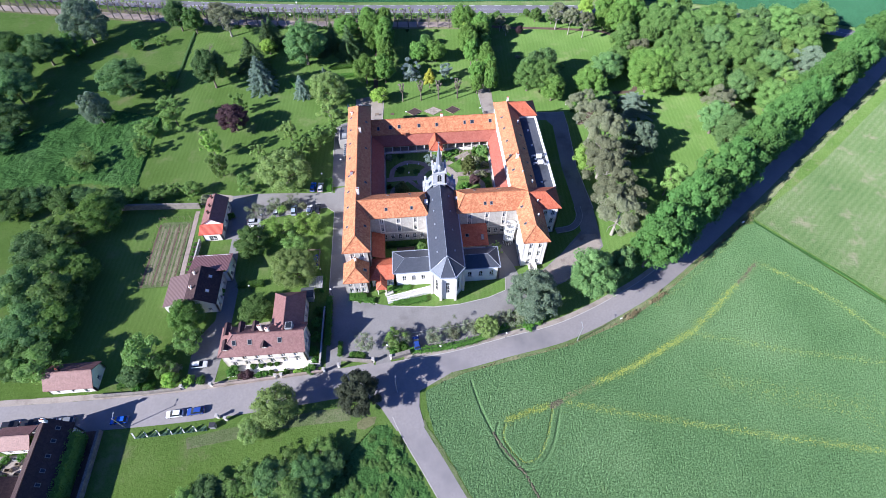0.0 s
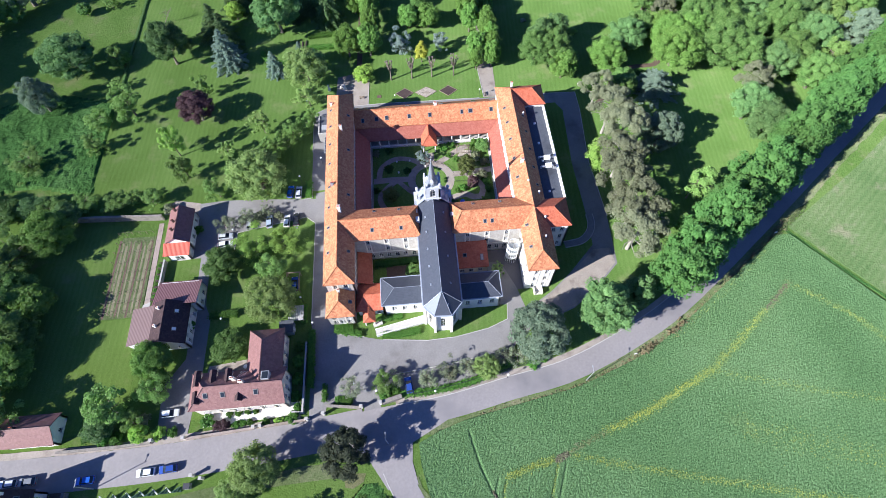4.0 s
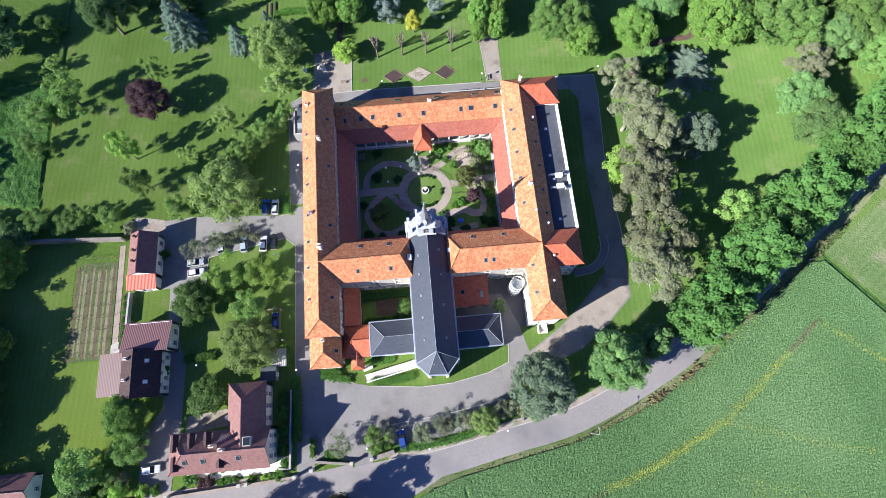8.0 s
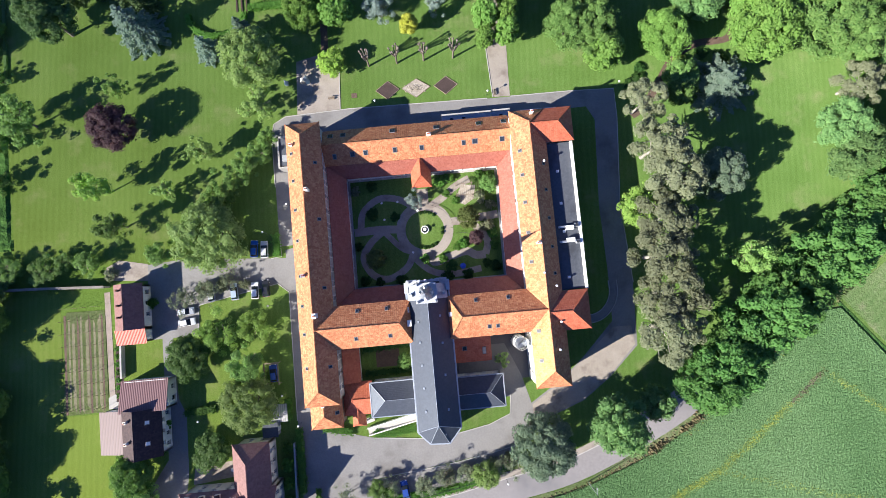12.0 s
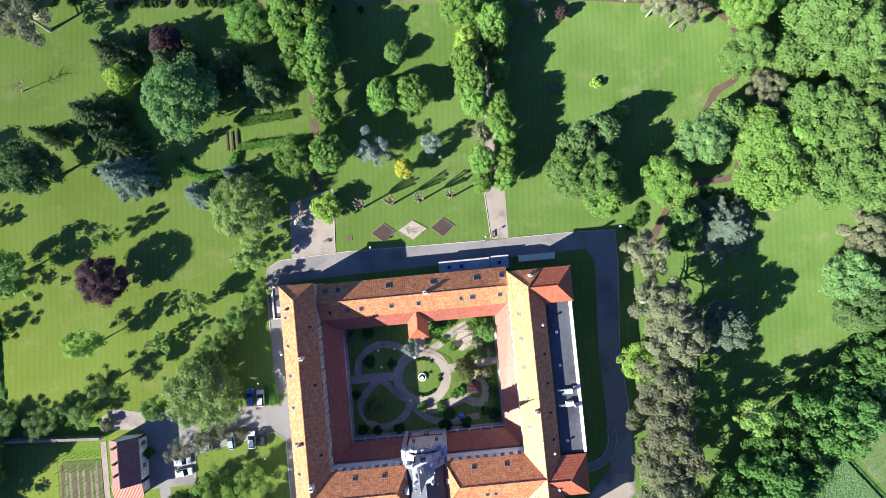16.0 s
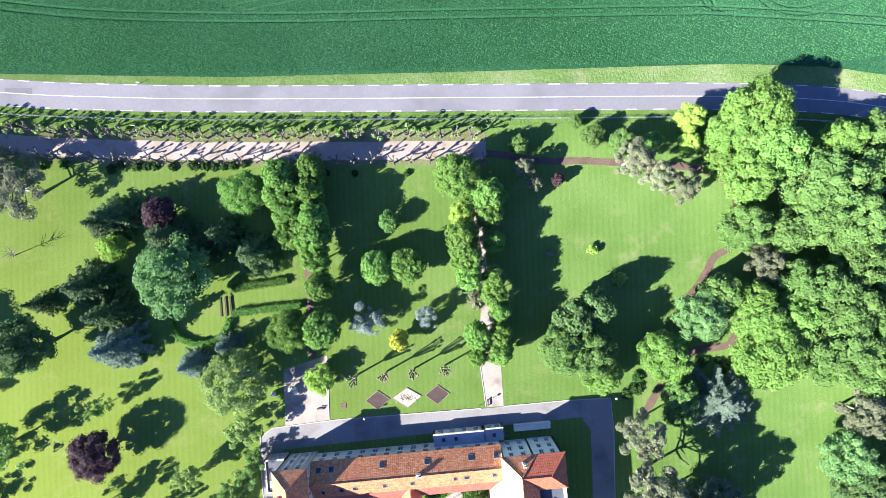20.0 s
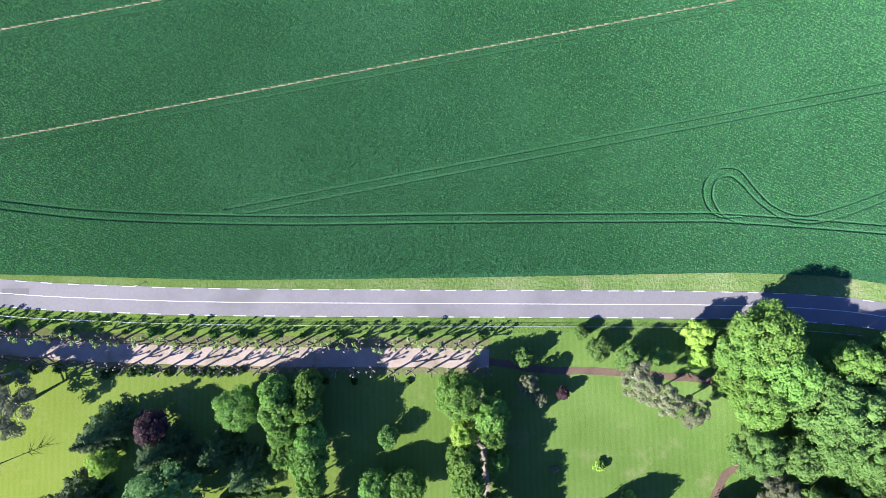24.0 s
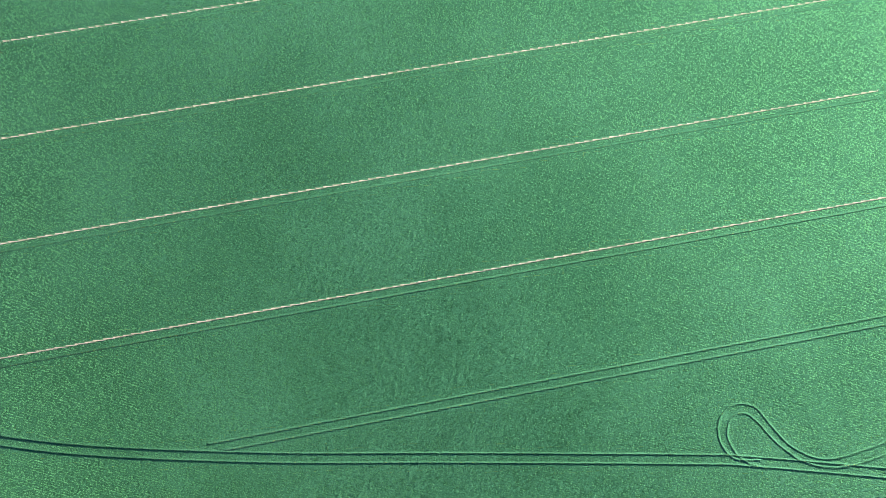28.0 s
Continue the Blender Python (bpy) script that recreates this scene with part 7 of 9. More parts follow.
hip_roof(porch, 5.7, 10.6, 135.9, 142.4, 3.8, 6.2, "y", 2.6, 0, TILE_RED)

# open spiral stair beside the east wing
stair = thing("spiral_staircase", "white open spiral fire staircase", "staircase", at=(27.9, 96.6, 0))
bm = bmesh.new()
cyl(bm, 0, 0, 0.06, 8.6, 0.16, 0.16, 10)
part("newel", bm, GALV, stair)
for i in range(40):
    bm = bmesh.new()
    a0, a1, z = i * 0.42, i * 0.42 + 0.46, 0.2 + i * 0.19
    vs = [(0.16 * math.cos(a0), 0.16 * math.sin(a0)), (1.45 * math.cos(a0), 1.45 * math.sin(a0)), (1.45 * math.cos(a1), 1.45 * math.sin(a1)), (0.16 * math.cos(a1), 0.16 * math.sin(a1))]
    lo, hi = [bm.verts.new((*v, z)) for v in vs], [bm.verts.new((*v, z + 0.05)) for v in vs]
    bm.faces.new(lo[::-1])
    bm.faces.new(hi)
    for k in range(4):
        bm.faces.new((lo[k], lo[(k + 1) % 4], hi[(k + 1) % 4], hi[k]))
    part("tread", bm, GALV, stair)
for i in range(16):
    a = i * math.tau / 16
    bm = bmesh.new()
    rod(bm, (1.55 * math.cos(a), 1.55 * math.sin(a), 0.06), (1.55 * math.cos(a), 1.55 * math.sin(a), 8.9), 0.06, 0.06, 5)
    part("upright", bm, WHITE_PAINT, stair)
for z0, z1 in ((2.6, 3.7), (5.2, 6.3), (7.8, 8.9)):
    bm = bmesh.new()
    cyl(bm, 0, 0, z0, z1, 1.62, 1.62, 24, False)
    part("guard_band", bm, WHITE_PAINT, stair)
boxm("landing", 0.5, 2.4, -0.7, 0.7, 7.8, 7.9, GALV, stair)


# ---- village houses ----
def plain_walls(t, x0, x1, y0, y1, z, material, s=(), e=(), n=(), w=()):
    wing_walls(t, x0, x1, y0, y1, z, list(s), list(e), list(n), list(w), material)


shed = thing("garage_building", "long low outbuilding under brown tiles with a red sheet end", "outbuilding")
plain_walls(shed, -67.6, -61.5, 108.0, 118.5, 4.2, WHITE_WALL, e=row(3, 2, 10, 1.0, 1.1, 1.5))
plain_walls(shed, -67.5, -61.6, 104.7, 107.96, 3.3, WHITE_WALL, s=[(3, 0.05, 2.4, 2.2, False)])
hip_roof(shed, -68.0, -61.1, 107.9, 118.9, 4.3, 6.7, "y", 0, 0, TILE_PINK)
gable(shed, (-61.5, 118.5), (-67.6, 118.5), 4.2, 6.5, WHITE_WALL)
gable(shed, (-67.6, 108.2), (-61.5, 108.2), 4.2, 6.5, WHITE_WALL)
roof_solid("sheet_roof", [[(-68.3, 104.3, 3.5), (-61.0, 104.3, 3.5), (-61.0, 108.0, 4.3), (-68.3, 108.0, 4.3)]], 3, RED_SHEET, shed, "red ribbed roof sheet", 0.08)
for y in (111, 113.8, 117.4):
    chimney(shed, -65.6, y, 5.4, 7.0, 0.5, 0.4, TILE_BROWN, 1)

barn = thing("barn", "large barn with maroon and grey-brown roofs", "barn")
plain_walls(barn, -66.9, -56.4, 88.8, 95.6, 4.4, WHITE_WALL, e=row(2, 0.5, 6, 1.0, 1.2, 1.4))
roof_solid("sheet_roof", [[(-67.3, 88.6, 6.1), (-56.0, 88.6, 6.1), (-56.0, 95.9, 4.3), (-67.3, 95.9, 4.3)]], 3, MAROON_SHEET, barn, "maroon ribbed roof sheet", 0.1)
plain_walls(barn, -66.0, -58.1, 78.4, 88.8, 5.0, WHITE_WALL, e=row(4, 0.5, 10, 1.0, 1.0, 1.5) + row(3, 1, 9, 3.3, 0.9, 1.1), s=row(2, 1, 7, 1.0, 1.1, 1.5))
roof_solid("roof", [[(-62.7, 78.0, 8.3), (-57.7, 78.0, 5.0), (-57.7, 89.2, 5.0), (-62.7, 89.2, 8.3)], [(-66.3, 78.0, 6.3), (-62.7, 78.0, 8.3), (-62.7, 89.2, 8.3), (-66.3, 89.2, 6.3)]], 5, TILE_BROWN, barn)
bm = bmesh.new()
f = [bm.verts.new(p) for p in ((-66.0, 78.4, 5.0), (-58.1, 78.4, 5.0), (-62.7, 78.4, 8.1), (-66.0, 78.4, 6.3))]
bm.faces.new(f)
k = [bm.verts.new((v.co.x, v.co.y + 0.3, v.co.z)) for v in f]
bm.faces.new(k[::-1])
part("gable_wall", bm, WHITE_WALL, barn)
plain_walls(barn, -73.0, -66.0, 79.3, 88.7, 3.4, WHITE_WALL, s=[(2.2, 0.05, 2.6, 2.5, False)])
roof_solid("sheet_roof", [[(-73.3, 79.0, 3.5), (-66.0, 79.0, 5.6), (-66.0, 89.0, 5.6), (-73.3, 89.0, 3.5)]], 3, GREY_SHEET, barn, "grey-brown ribbed roof sheet", 0.1)
for y in (81.5, 86.3):
    skylight(barn, -60.2, y, 6.65, 0, 33.4, 0.8, 0.9, LINE)
    chimney(barn, -64.4, y + 0.6, 7.0, 8.4, 0.5, 0.5, STONE, 1)
slab("concrete_pad", [(-73.4, 88.9), (-67.2, 88.9), (-67.4, 91.2), (-71.5, 92.4), (-73.4, 91.5)], 0.075, KERB, None, "pale concrete pad beside the barn", kind="structure", category="yard")

house = thing("house", "large cream village house with weathered pink tile roofs", "house")
plain_walls(house, -53.2, -31.8, 61.1, 68.9, 6.7, CREAM_WALL, s=row(6, 0.8, 20.6, 0.7, 1.2, 2.2) + row(6, 0.8, 20.6, 3.9, 1.1, 1.8), e=row(3, 0.6, 7.2, 3.9) + row(3, 0.6, 7.2, 1.0), n=row(3, 10, 20, 1.0) + row(3, 10, 20, 3.9), w=row(2, 0.8, 7, 1.0) + row(2, 0.8, 7, 3.9))
hip_roof(house, -53.8, -31.3, 60.6, 69.4, 6.6, 10.4, "x", 4.4, 0, TILE_PINK)
gable(house, (-31.8, 61.1), (-31.8, 68.9), 6.6, 10.2, CREAM_WALL)
plain_walls(house, -40.6, -33.0, 68.9, 78.8, 6.3, CREAM_WALL, e=row(3, 0.8, 9, 1.0) + row(3, 0.8, 9, 3.7), n=row(2, 0.8, 6.8, 1.0), w=row(2, 1, 8.5, 1.0) + row(2, 1, 8.5, 3.7))
hip_roof(house, -41.1, -32.5, 65.4, 79.3, 6.3, 9.9, "y", 0, 3.8, TILE_PINK)
for x in (-51.6, -48.0, -44.4):
    bm = bmesh.new()
    box(bm, x - 0.6, x + 0.6, 67.0, 69.0, 7.4, 9.0)
    d = part("dormer", bm, CREAM_WALL, house)
    roof_solid("dormer_roof", [[(x - 0.85, 65.6, 8.9), (x, 65.6, 9.6), (x, 69.3, 9.6), (x - 0.85, 69.3, 8.9)], [(x, 65.6, 9.6), (x + 0.85, 65.6, 8.9), (x + 0.85, 69.3, 8.9), (x, 69.3, 9.6)]], 8, TILE_BROWN, d, "", 0.12)
for x in (-41.6, -51.5):
    bm = bmesh.new()
    box(bm, x - 0.6, x + 0.6, 61.9, 63.8, 7.2, 8.6)
    d = part("dormer", bm, CREAM_WALL, house)
    roof_solid("dormer_roof", [[(x - 0.9, 61.6, 8.5), (x, 61.6, 9.2), (x, 64.6, 9.2), (x - 0.9, 64.6, 8.5)], [(x, 61.6, 9.2), (x + 0.9, 61.6, 8.5), (x + 0.9, 64.6, 8.5), (x, 64.6, 9.2)]], 8, TILE_BROWN, d, "", 0.12)
for x in (-49.2, -45.2, -37.6):
    skylight(house, x, 63.3, 8.93, -90, 41, 0.9, 1.2, GLASS)
bm = bmesh.new()
box(bm, -36.2, -34.4, 65.6, 67.6, 8.6, 10.5, 0.04)
part("roof_lantern", bm, GREY_PAINT, house)
boxm("lantern_glass", -36.0, -34.6, 65.8, 67.4, 10.5, 10.56, GLASS, house)
for x, y in ((-42.5, 66.3), (-40.5, 65.4)):
    chimney(house, x, y, 9.3, 11.6, 0.9, 0.55, CREAM_WALL, 2)
bm = bmesh.new()
for i in range(5):
    rod(bm, (-41.8 + i * 0.35, 66.9, 9.8), (-41.4 + i * 0.35, 68.5, 8.6), 0.04, 0.04, 4)
part("roof_ladder", bm, GALV, house)
for i, x in enumerate((-50.5, -46, -42.5, -39, -35.5)):
    boxm("balcony_slab", x - 0.8, x + 0.8, 60.5, 61.1, 3.6, 3.75, KERB, house)

hut = thing("garden_hut", "dark flat-roofed garden hut beside a board deck", "hut")
boxm("wall", -34.7, -31.6, 79.5, 82.5, 0, 2.9, GREY_PAINT, hut)
boxm("roof", -35.0, -31.3, 79.3, 82.7, 2.9, 3.05, FLAT_ROOF, hut)
boxm("door", -31.58, -31.5, 80.4, 81.4, 0.05, 2.1, WHITE_PAINT, hut)
shelter = thing("bicycle_shelter", "open shelter with a grey board roof", "shelter")
for x in (-32.8, -29.3):
    for y in (83.0, 86.4):
        boxm("post", x - 0.06, x + 0.06, y - 0.06, y + 0.06, 0, 2.4, WOOD, shelter)
for i in range(14):
    boxm("board", -33.0 + i * 0.29, -32.76 + i * 0.29, 82.6, 86.8, 2.4, 2.46, DECK_BOARDS, shelter)
carport = thing("carport", "dark open carport among shrubs", "carport")
for x in (-33.9, -30.6):
    for y in (91.6, 96.6):
        boxm("post", x - 0.07, x + 0.07, y - 0.07, y + 0.07, 0, 2.3, WOOD, carport)
for a in ((-34.1, -33.8, 91.4, 96.8), (-30.7, -30.4, 91.4, 96.8), (-33.8, -30.7, 96.5, 96.8)):
    boxm("beam", *a, 2.3, 2.5, WOOD, carport)

cottage = thing("cottage", "small white roadside cottage with a pink tile roof", "house")
plain_walls(cottage, -97.6, -86.0, 57.0, 63.6, 3.0, WHITE_WALL, s=[(2.6, 0.8, 0.9, 1.2, False), (6.2, 0.8, 0.9, 1.2, False), (9.4, 0.05, 1.0, 2.1, False)], e=[(3.3, 0.9, 1.0, 1.2, False)])
hip_roof(cottage, -98.0, -85.6, 56.6, 64.0, 3.0, 6.0, "x", 0, 0, TILE_PINK)
gable(cottage, (-86.0, 57.0), (-86.0, 63.6), 3.0, 5.7, WHITE_WALL)
gable(cottage, (-97.6, 63.6), (-97.6, 57.0), 3.0, 5.7, WHITE_WALL)
chimney(cottage, -93.8, 60.6, 5.3, 6.8, 0.7, 0.5, TILE_BROWN, 2)
farm = thing("farmhouse", "long farmhouse with a dark tile roof and roof windows", "house")
plain_walls(farm, -94.0, -86.2, 8.0, 46.8, 5.1, WHITE_WALL, e=row(9, 1, 38, 1.0, 1.1, 1.6), n=row(2, 1, 7, 1.0))
hip_roof(farm, -94.4, -85.8, 7.6, 47.2, 5.0, 9.2, "y", 0, 0, TILE_BROWN)
gable(farm, (-86.2, 46.8), (-94.0, 46.8), 5.0, 9.0, WHITE_WALL)
for y in (46.2, 43.2, 39.8, 36.6, 33.6, 27, 21):
    skylight(farm, -87.9, y - 0.8, 7.05, 0, 44, 0.7, 0.9, BLUE_GLASS)
chimney(farm, -90.0, 46.4, 8.4, 10.2, 0.8, 0.6, WHITE_WALL, 2)
plain_walls(farm, -103.4, -94.0, 42.4, 47.4, 3.6, WHITE_WALL, s=row(2, 1, 7, 0.9, 1.2, 1.5))
hip_roof(farm, -103.8, -95.4, 42.0, 47.8, 3.6, 5.4, "x", 0, 0, TILE_PINK)
slab("farm_yard", [(-110, 12), (-96, 12), (-96, 42), (-110, 42)], 0.05, GRAVEL, None, "worn cluttered farm yard", kind="structure", category="yard")
lean = thing("farm_shed", "low open shed with a dark tile roof in the farm yard", "shed")
for x in (-103.6, -96.4):
    for y in (26.4, 31.0, 35.4):
        boxm("post", x - 0.1, x + 0.1, y - 0.1, y + 0.1, 0, 3.1, WOOD, lean)
boxm("back_wall", -103.9, -103.7, 26.2, 35.6, 0, 3.2, OLD_WALL, lean)
hip_roof(lean, -104.2, -95.2, 26.0, 36.0, 3.2, 5.2, "y", 0, 0, TILE_BROWN)
for i, (x, y, w, d, h, m) in enumerate(((-99.2, 39.7, 0.9, 0.7, 0.7, WOOD), (-97.6, 38.3, 0.7, 0.5, 0.5, WHITE_PAINT), (-100.8, 38.4, 1.3, 0.8, 0.9, WOOD), (-102.8, 37.6, 0.8, 0.8, 0.8, GREY_PAINT), (-98.6, 37.4, 1.1, 0.6, 0.5, WOOD), (-100.2, 41.0, 0.9, 0.6, 0.6, GREY_PAINT))):
    crate = thing("crate", "old wooden crate in the farm yard" if m is WOOD else "painted storage crate in the farm yard", "crate", "farm yard crates", at=(x, y, 0.05))
    boxm("crate_base", -w / 2, w / 2, -d / 2, d / 2, 0, 0.08, m, crate)
    for q in (-1, 1):
        boxm("crate_side", q * w / 2 - 0.03, q * w / 2 + 0.03, -d / 2, d / 2, 0.08, h, m, crate)
        boxm("crate_end", -w / 2 + 0.035, w / 2 - 0.035, q * (d / 2 - 0.03) - 0.03, q * (d / 2 - 0.03) + 0.03, 0.08, h, m, crate)
slab("farm_lane", [(-86.6, 20), (-82.4, 20), (-82.4, 47), (-86.6, 47)], 0.05, EARTH, None, "earth lane beside the farmhouse", kind="structure", category="lane")


# ---- walls, hedges, fences ----
def wall_line(name, pts, h, w, material, label, coping=None, category="wall"):
    t = thing(name, label, category)
    ribbon("wall_body", pts, w / 2, -w / 2, h, material, t, thick=h)
    ribbon("coping", pts, w / 2 + 0.07, -w / 2 - 0.07, h + 0.1, coping or material, t, thick=0.1)
    return t


def hedge(pts, w, h, label="clipped green garden hedge", material=None, per=14, seed=1, category="hedge", group=""):
    """A clipped hedge: a rough inner body with leaf clusters all over."""
    rng = np.random.default_rng(seed)
    ln = dense(pts, 0.5)
    if len(ln) < 2:
        ln = list(pts)
    left, right = offset_line(ln, w / 2 * 0.85), offset_line(ln, -w / 2 * 0.85)
    n = len(ln)
    V, F = [], []
    for q in range(n):
        hh = h * rng.uniform(0.84, 0.95)
        V += [(*left[q], 0.0), (*left[q], hh), (*right[q], hh), (*right[q], 0.0)]
    for q in range(n - 1):
        for s in range(3):
            F.append((4 * q + s, 4 * q + s + 1, 4 * q + s + 5, 4 * q + s + 4))
    F += [(0, 1, 2, 3), (4 * n - 4, 4 * n - 1, 4 * n - 2, 4 * n - 3)]
    m = int(n * 0.5 * per * (w + 2 * h))
    idx = rng.integers(0, n, m)
    c = np.array(ln)[idx] + rng.normal(0, 0.2, (m, 2))
    l2 = np.array(left)[idx] - np.array(ln)[idx]
    face = rng.uniform(0, w + 2 * h, m)
    top = face < w
    side = np.where(face < w + h, 1.0, -1.0)
    u = np.where(top, rng.uniform(-1.15, 1.15, m), side * 1.15)
    p = np.stack([c[:, 0] + l2[:, 0] * u, c[:, 1] + l2[:, 1] * u, np.where(top, h * rng.uniform(0.9, 1.06, m), rng.uniform(0.05, 1, m) * h)], 1)
    nr = np.stack([np.where(top, 0, l2[:, 0] * side), np.where(top, 0, l2[:, 1] * side), np.where(top, 1.0, 0.2)], 1)
    v, f = leaf_quads(p, nr, 0.3, rng)
    k = len(V)
    me = mesh_of("hedge", V + v.tolist(), F + (f + k).tolist(), material or HEDGE_LEAF)
    return tagged(put("hedge", me), label, category, group)


def bush_mesh(seed, material, leaves=260, size=0.28):
    cl = round_clumps(seed, 9, 1.0, 0.9, 0.75, 0.45, -0.4)
    return crown_mesh("bush", cl, leaves, size, material, seed, 0.8)


BUSH = {"box": [bush_mesh(i, BOX_LEAF) for i in (41, 42)], "green": [bush_mesh(i, HEDGE_LEAF) for i in (43, 44)], "grey": [bush_mesh(i, LEAF["E"]) for i in (45,)],
        "gold": [bush_mesh(i, LEAF["L"]) for i in (46,)], "red": [bush_mesh(i, LEAF["U"]) for i in (47,)], "twig": [bush_mesh(48, LEAF["P"], 160)], "lush": [bush_mesh(i, LEAF["G"], 240, 0.24) for i in (49, 50)]}
BUSH_WORDS = {"box": "clipped dark green box bush", "green": "rounded green garden shrub", "grey": "loose grey-green garden shrub", "gold": "rounded yellow-green garden shrub", "red": "dark red garden shrub", "twig": "brownish shrub with bare twigs", "lush": "low spreading clump of lush green weeds"}
bush_n = [0]


def bushes(kind, spots, group=""):
    for x, y, r, h in spots:
        bush_n[0] += 1
        me = BUSH[kind][bush_n[0] % len(BUSH[kind])]
        ob = put("shrub", me, None, "", (x, y, -0.16), (bush_n[0] * 77) % 360, (r, r, h / 1.7))
        tagged(ob, BUSH_WORDS[kind], "shrub", group)


wall_line("garden_wall", [(-106, 120.5), (-88, 119.8), (-71.6, 118.8)], 2.3, 0.5, OLD_WALL, "old stone wall round the kitchen garden")
wall_line("garden_wall", [(-81.6, 46.2), (-81.3, 20)], 1.8, 0.5, OLD_WALL, "grey rendered garden wall")
wall_line("road_wall", [(-86, 55.2), (-72, 55.2), (-64.2, 55.6)], 1.1, 0.45, OLD_WALL, "low old stone wall beside the road")
wall_line("road_wall", [(-56, 55.7), (-46.5, 56.3), (-40, 56.7)], 1.0, 0.4, ALLEY, "low beige wall before the house")
wall_line("road_wall", [(-38.5, 56.8), (-27.8, 57.5)], 1.0, 0.4, ALLEY, "low beige wall before the house")
wall_line("gate_wall", [(-23.0, 60.4), (-14.6, 59.2)], 1.3, 0.4, OLD_WALL, "stone wall beside the convent gate")
wall_line("gate_wall", [(-9.2, 59.9), (-4.4, 61.0)], 1.5, 0.9, OLD_WALL, "short thick stone wall beside the convent gate")
wall_line("side_wall", [(-31.2, 59.6), (-28.6, 59.4), (-28.2, 77)], 1.3, 0.3, KERB, "pale wall along the sunken garden")
for x, y in ((-14.3, 59.4), (-9.6, 59.9), (-27.4, 57.6), (-23.5, 58.6), (-63.9, 55.9), (-56.4, 55.9), (-40, 56.9), (-38.4, 57.0), (-53.3, 47.4), (-51.1, 46.6)):
    gp = thing("gate_pillar", "square pale stone gate pillar with a cap", "gate pillar", "gate pillars", at=(x, y, 0))
    boxm("shaft", -0.3, 0.3, -0.3, 0.3, 0, 1.9, STONE, gp, bevel=0.03)
    boxm("cap", -0.4, 0.4, -0.4, 0.4, 1.9, 2.1, KERB, gp, bevel=0.05)
hedge([(-26.9, 65.2), (-26.9, 80.6)], 1.3, 1.7, seed=2)
hedge([(-54.2, 86.6), (-46.6, 86.8)], 1.5, 1.4, seed=3)
hedge([(-29.3, 122.8), (-29.4, 128.4)], 1.5, 1.2, seed=4)
hedge([(-29.4, 82.6), (-29.2, 88)], 1.2, 1.5, seed=5)
hedge(smooth_line([(-5, 61.6), (4, 61.8), (13, 63.2), (19, 65.2), (25, 68.2)]), 1.6, 0.9, "low green hedge along the forecourt", seed=6)
hedge([(-23.4, 61.6), (-23.4, 66)], 0.8, 1.3, seed=7)
hedge([(-32, 193.3), (-17.6, 194.1)], 1.6, 1.2, "clipped hedge beside the grotto steps", seed=8)
hedge([(-32.2, 187.2), (-15, 187.6)], 1.6, 1.2, "clipped hedge beside the grotto steps", seed=9)
hedge([(-40.6 + 7.2 * math.cos(math.radians(a)), 186.0 + 5.6 * math.sin(math.radians(a))) for a in range(-185, 12, 8)], 1.3, 1.3, "curved clipped hedge round the grotto lawn", seed=10)
hedge([(-85.2, 12), (-85.2, 45.6)], 1.7, 5.5, "tall green ivy covering the farmhouse wall", seed=11, per=9, material=LEAF["B"])
lush = random.Random(77)
spots = []
while len(spots) < 60:
    x, y = lush.uniform(-24, 0), lush.uniform(14, 43)
    if in_poly(x, y, SOUTH_MEADOW):
        r = lush.uniform(0.7, 1.5)
        spots.append((x, y, r, r * lush.uniform(0.55, 0.9)))
bushes("lush", spots, "lush weeds beside the side road")
bushes("green", [(-102.4, 41.0, 1.0, 1.3), (-99.0, 41.2, 0.9, 1.0), (-103.6, 39.4, 0.8, 1.1), (-101.6, 36.9, 0.7, 0.8), (-105.0, 37.6, 1.0, 1.4)], "farm yard shrubs")
hedge([(-21.0, 79.6), (-16, 78.6), (-13.6, 78.0)], 1.5, 0.9, "low green planting before the pavilion", seed=12, per=18)
hedge([(-20.8, 80.7), (-16, 80.3)], 1.0, 0.9, "low green planting before the pavilion", seed=13, per=18)
hedge([(-8.6, 77.3), (-4, 77.0), (1.6, 77.9)], 1.6, 0.8, "low green planting beside the ramp", seed=14, per=18)
hedge([(-9.6, 81.6), (-3, 82.2)], 1.2, 0.6, "low green planting beside the ramp", seed=15, per=18)
hedge([(-10, 97.9), (2.4, 98.3)], 1.6, 1.1, "dark green shrubs along the court wall", seed=16, material=BOX_LEAF)
hedge([(-9.6, 91.8), (2.4, 91.8)], 1.0, 0.8, "dark green shrubs along the court wall", seed=17, material=BOX_LEAF)
hedge(smooth_line([(-95.0, 226), (-95.2, 198), (-95.3, 172)]), 0.8, 0.6, "ragged hedge at the meadow edge", seed=18, material=LEAF["D"], per=6)
slab("court_lawn", [(-10.3, 91), (2.9, 91), (2.9, 99.6), (-10.3, 99.6)], 0.05, LAWN, None, "small shaded court lawn", kind="structure", category="lawn")
slab("court_terrace", [(-7, 93), (-1.2, 93), (-1.2, 97.2), (-7, 97.2)], 0.07, EARTH, None, "brown paved court terrace", kind="structure", category="terrace")

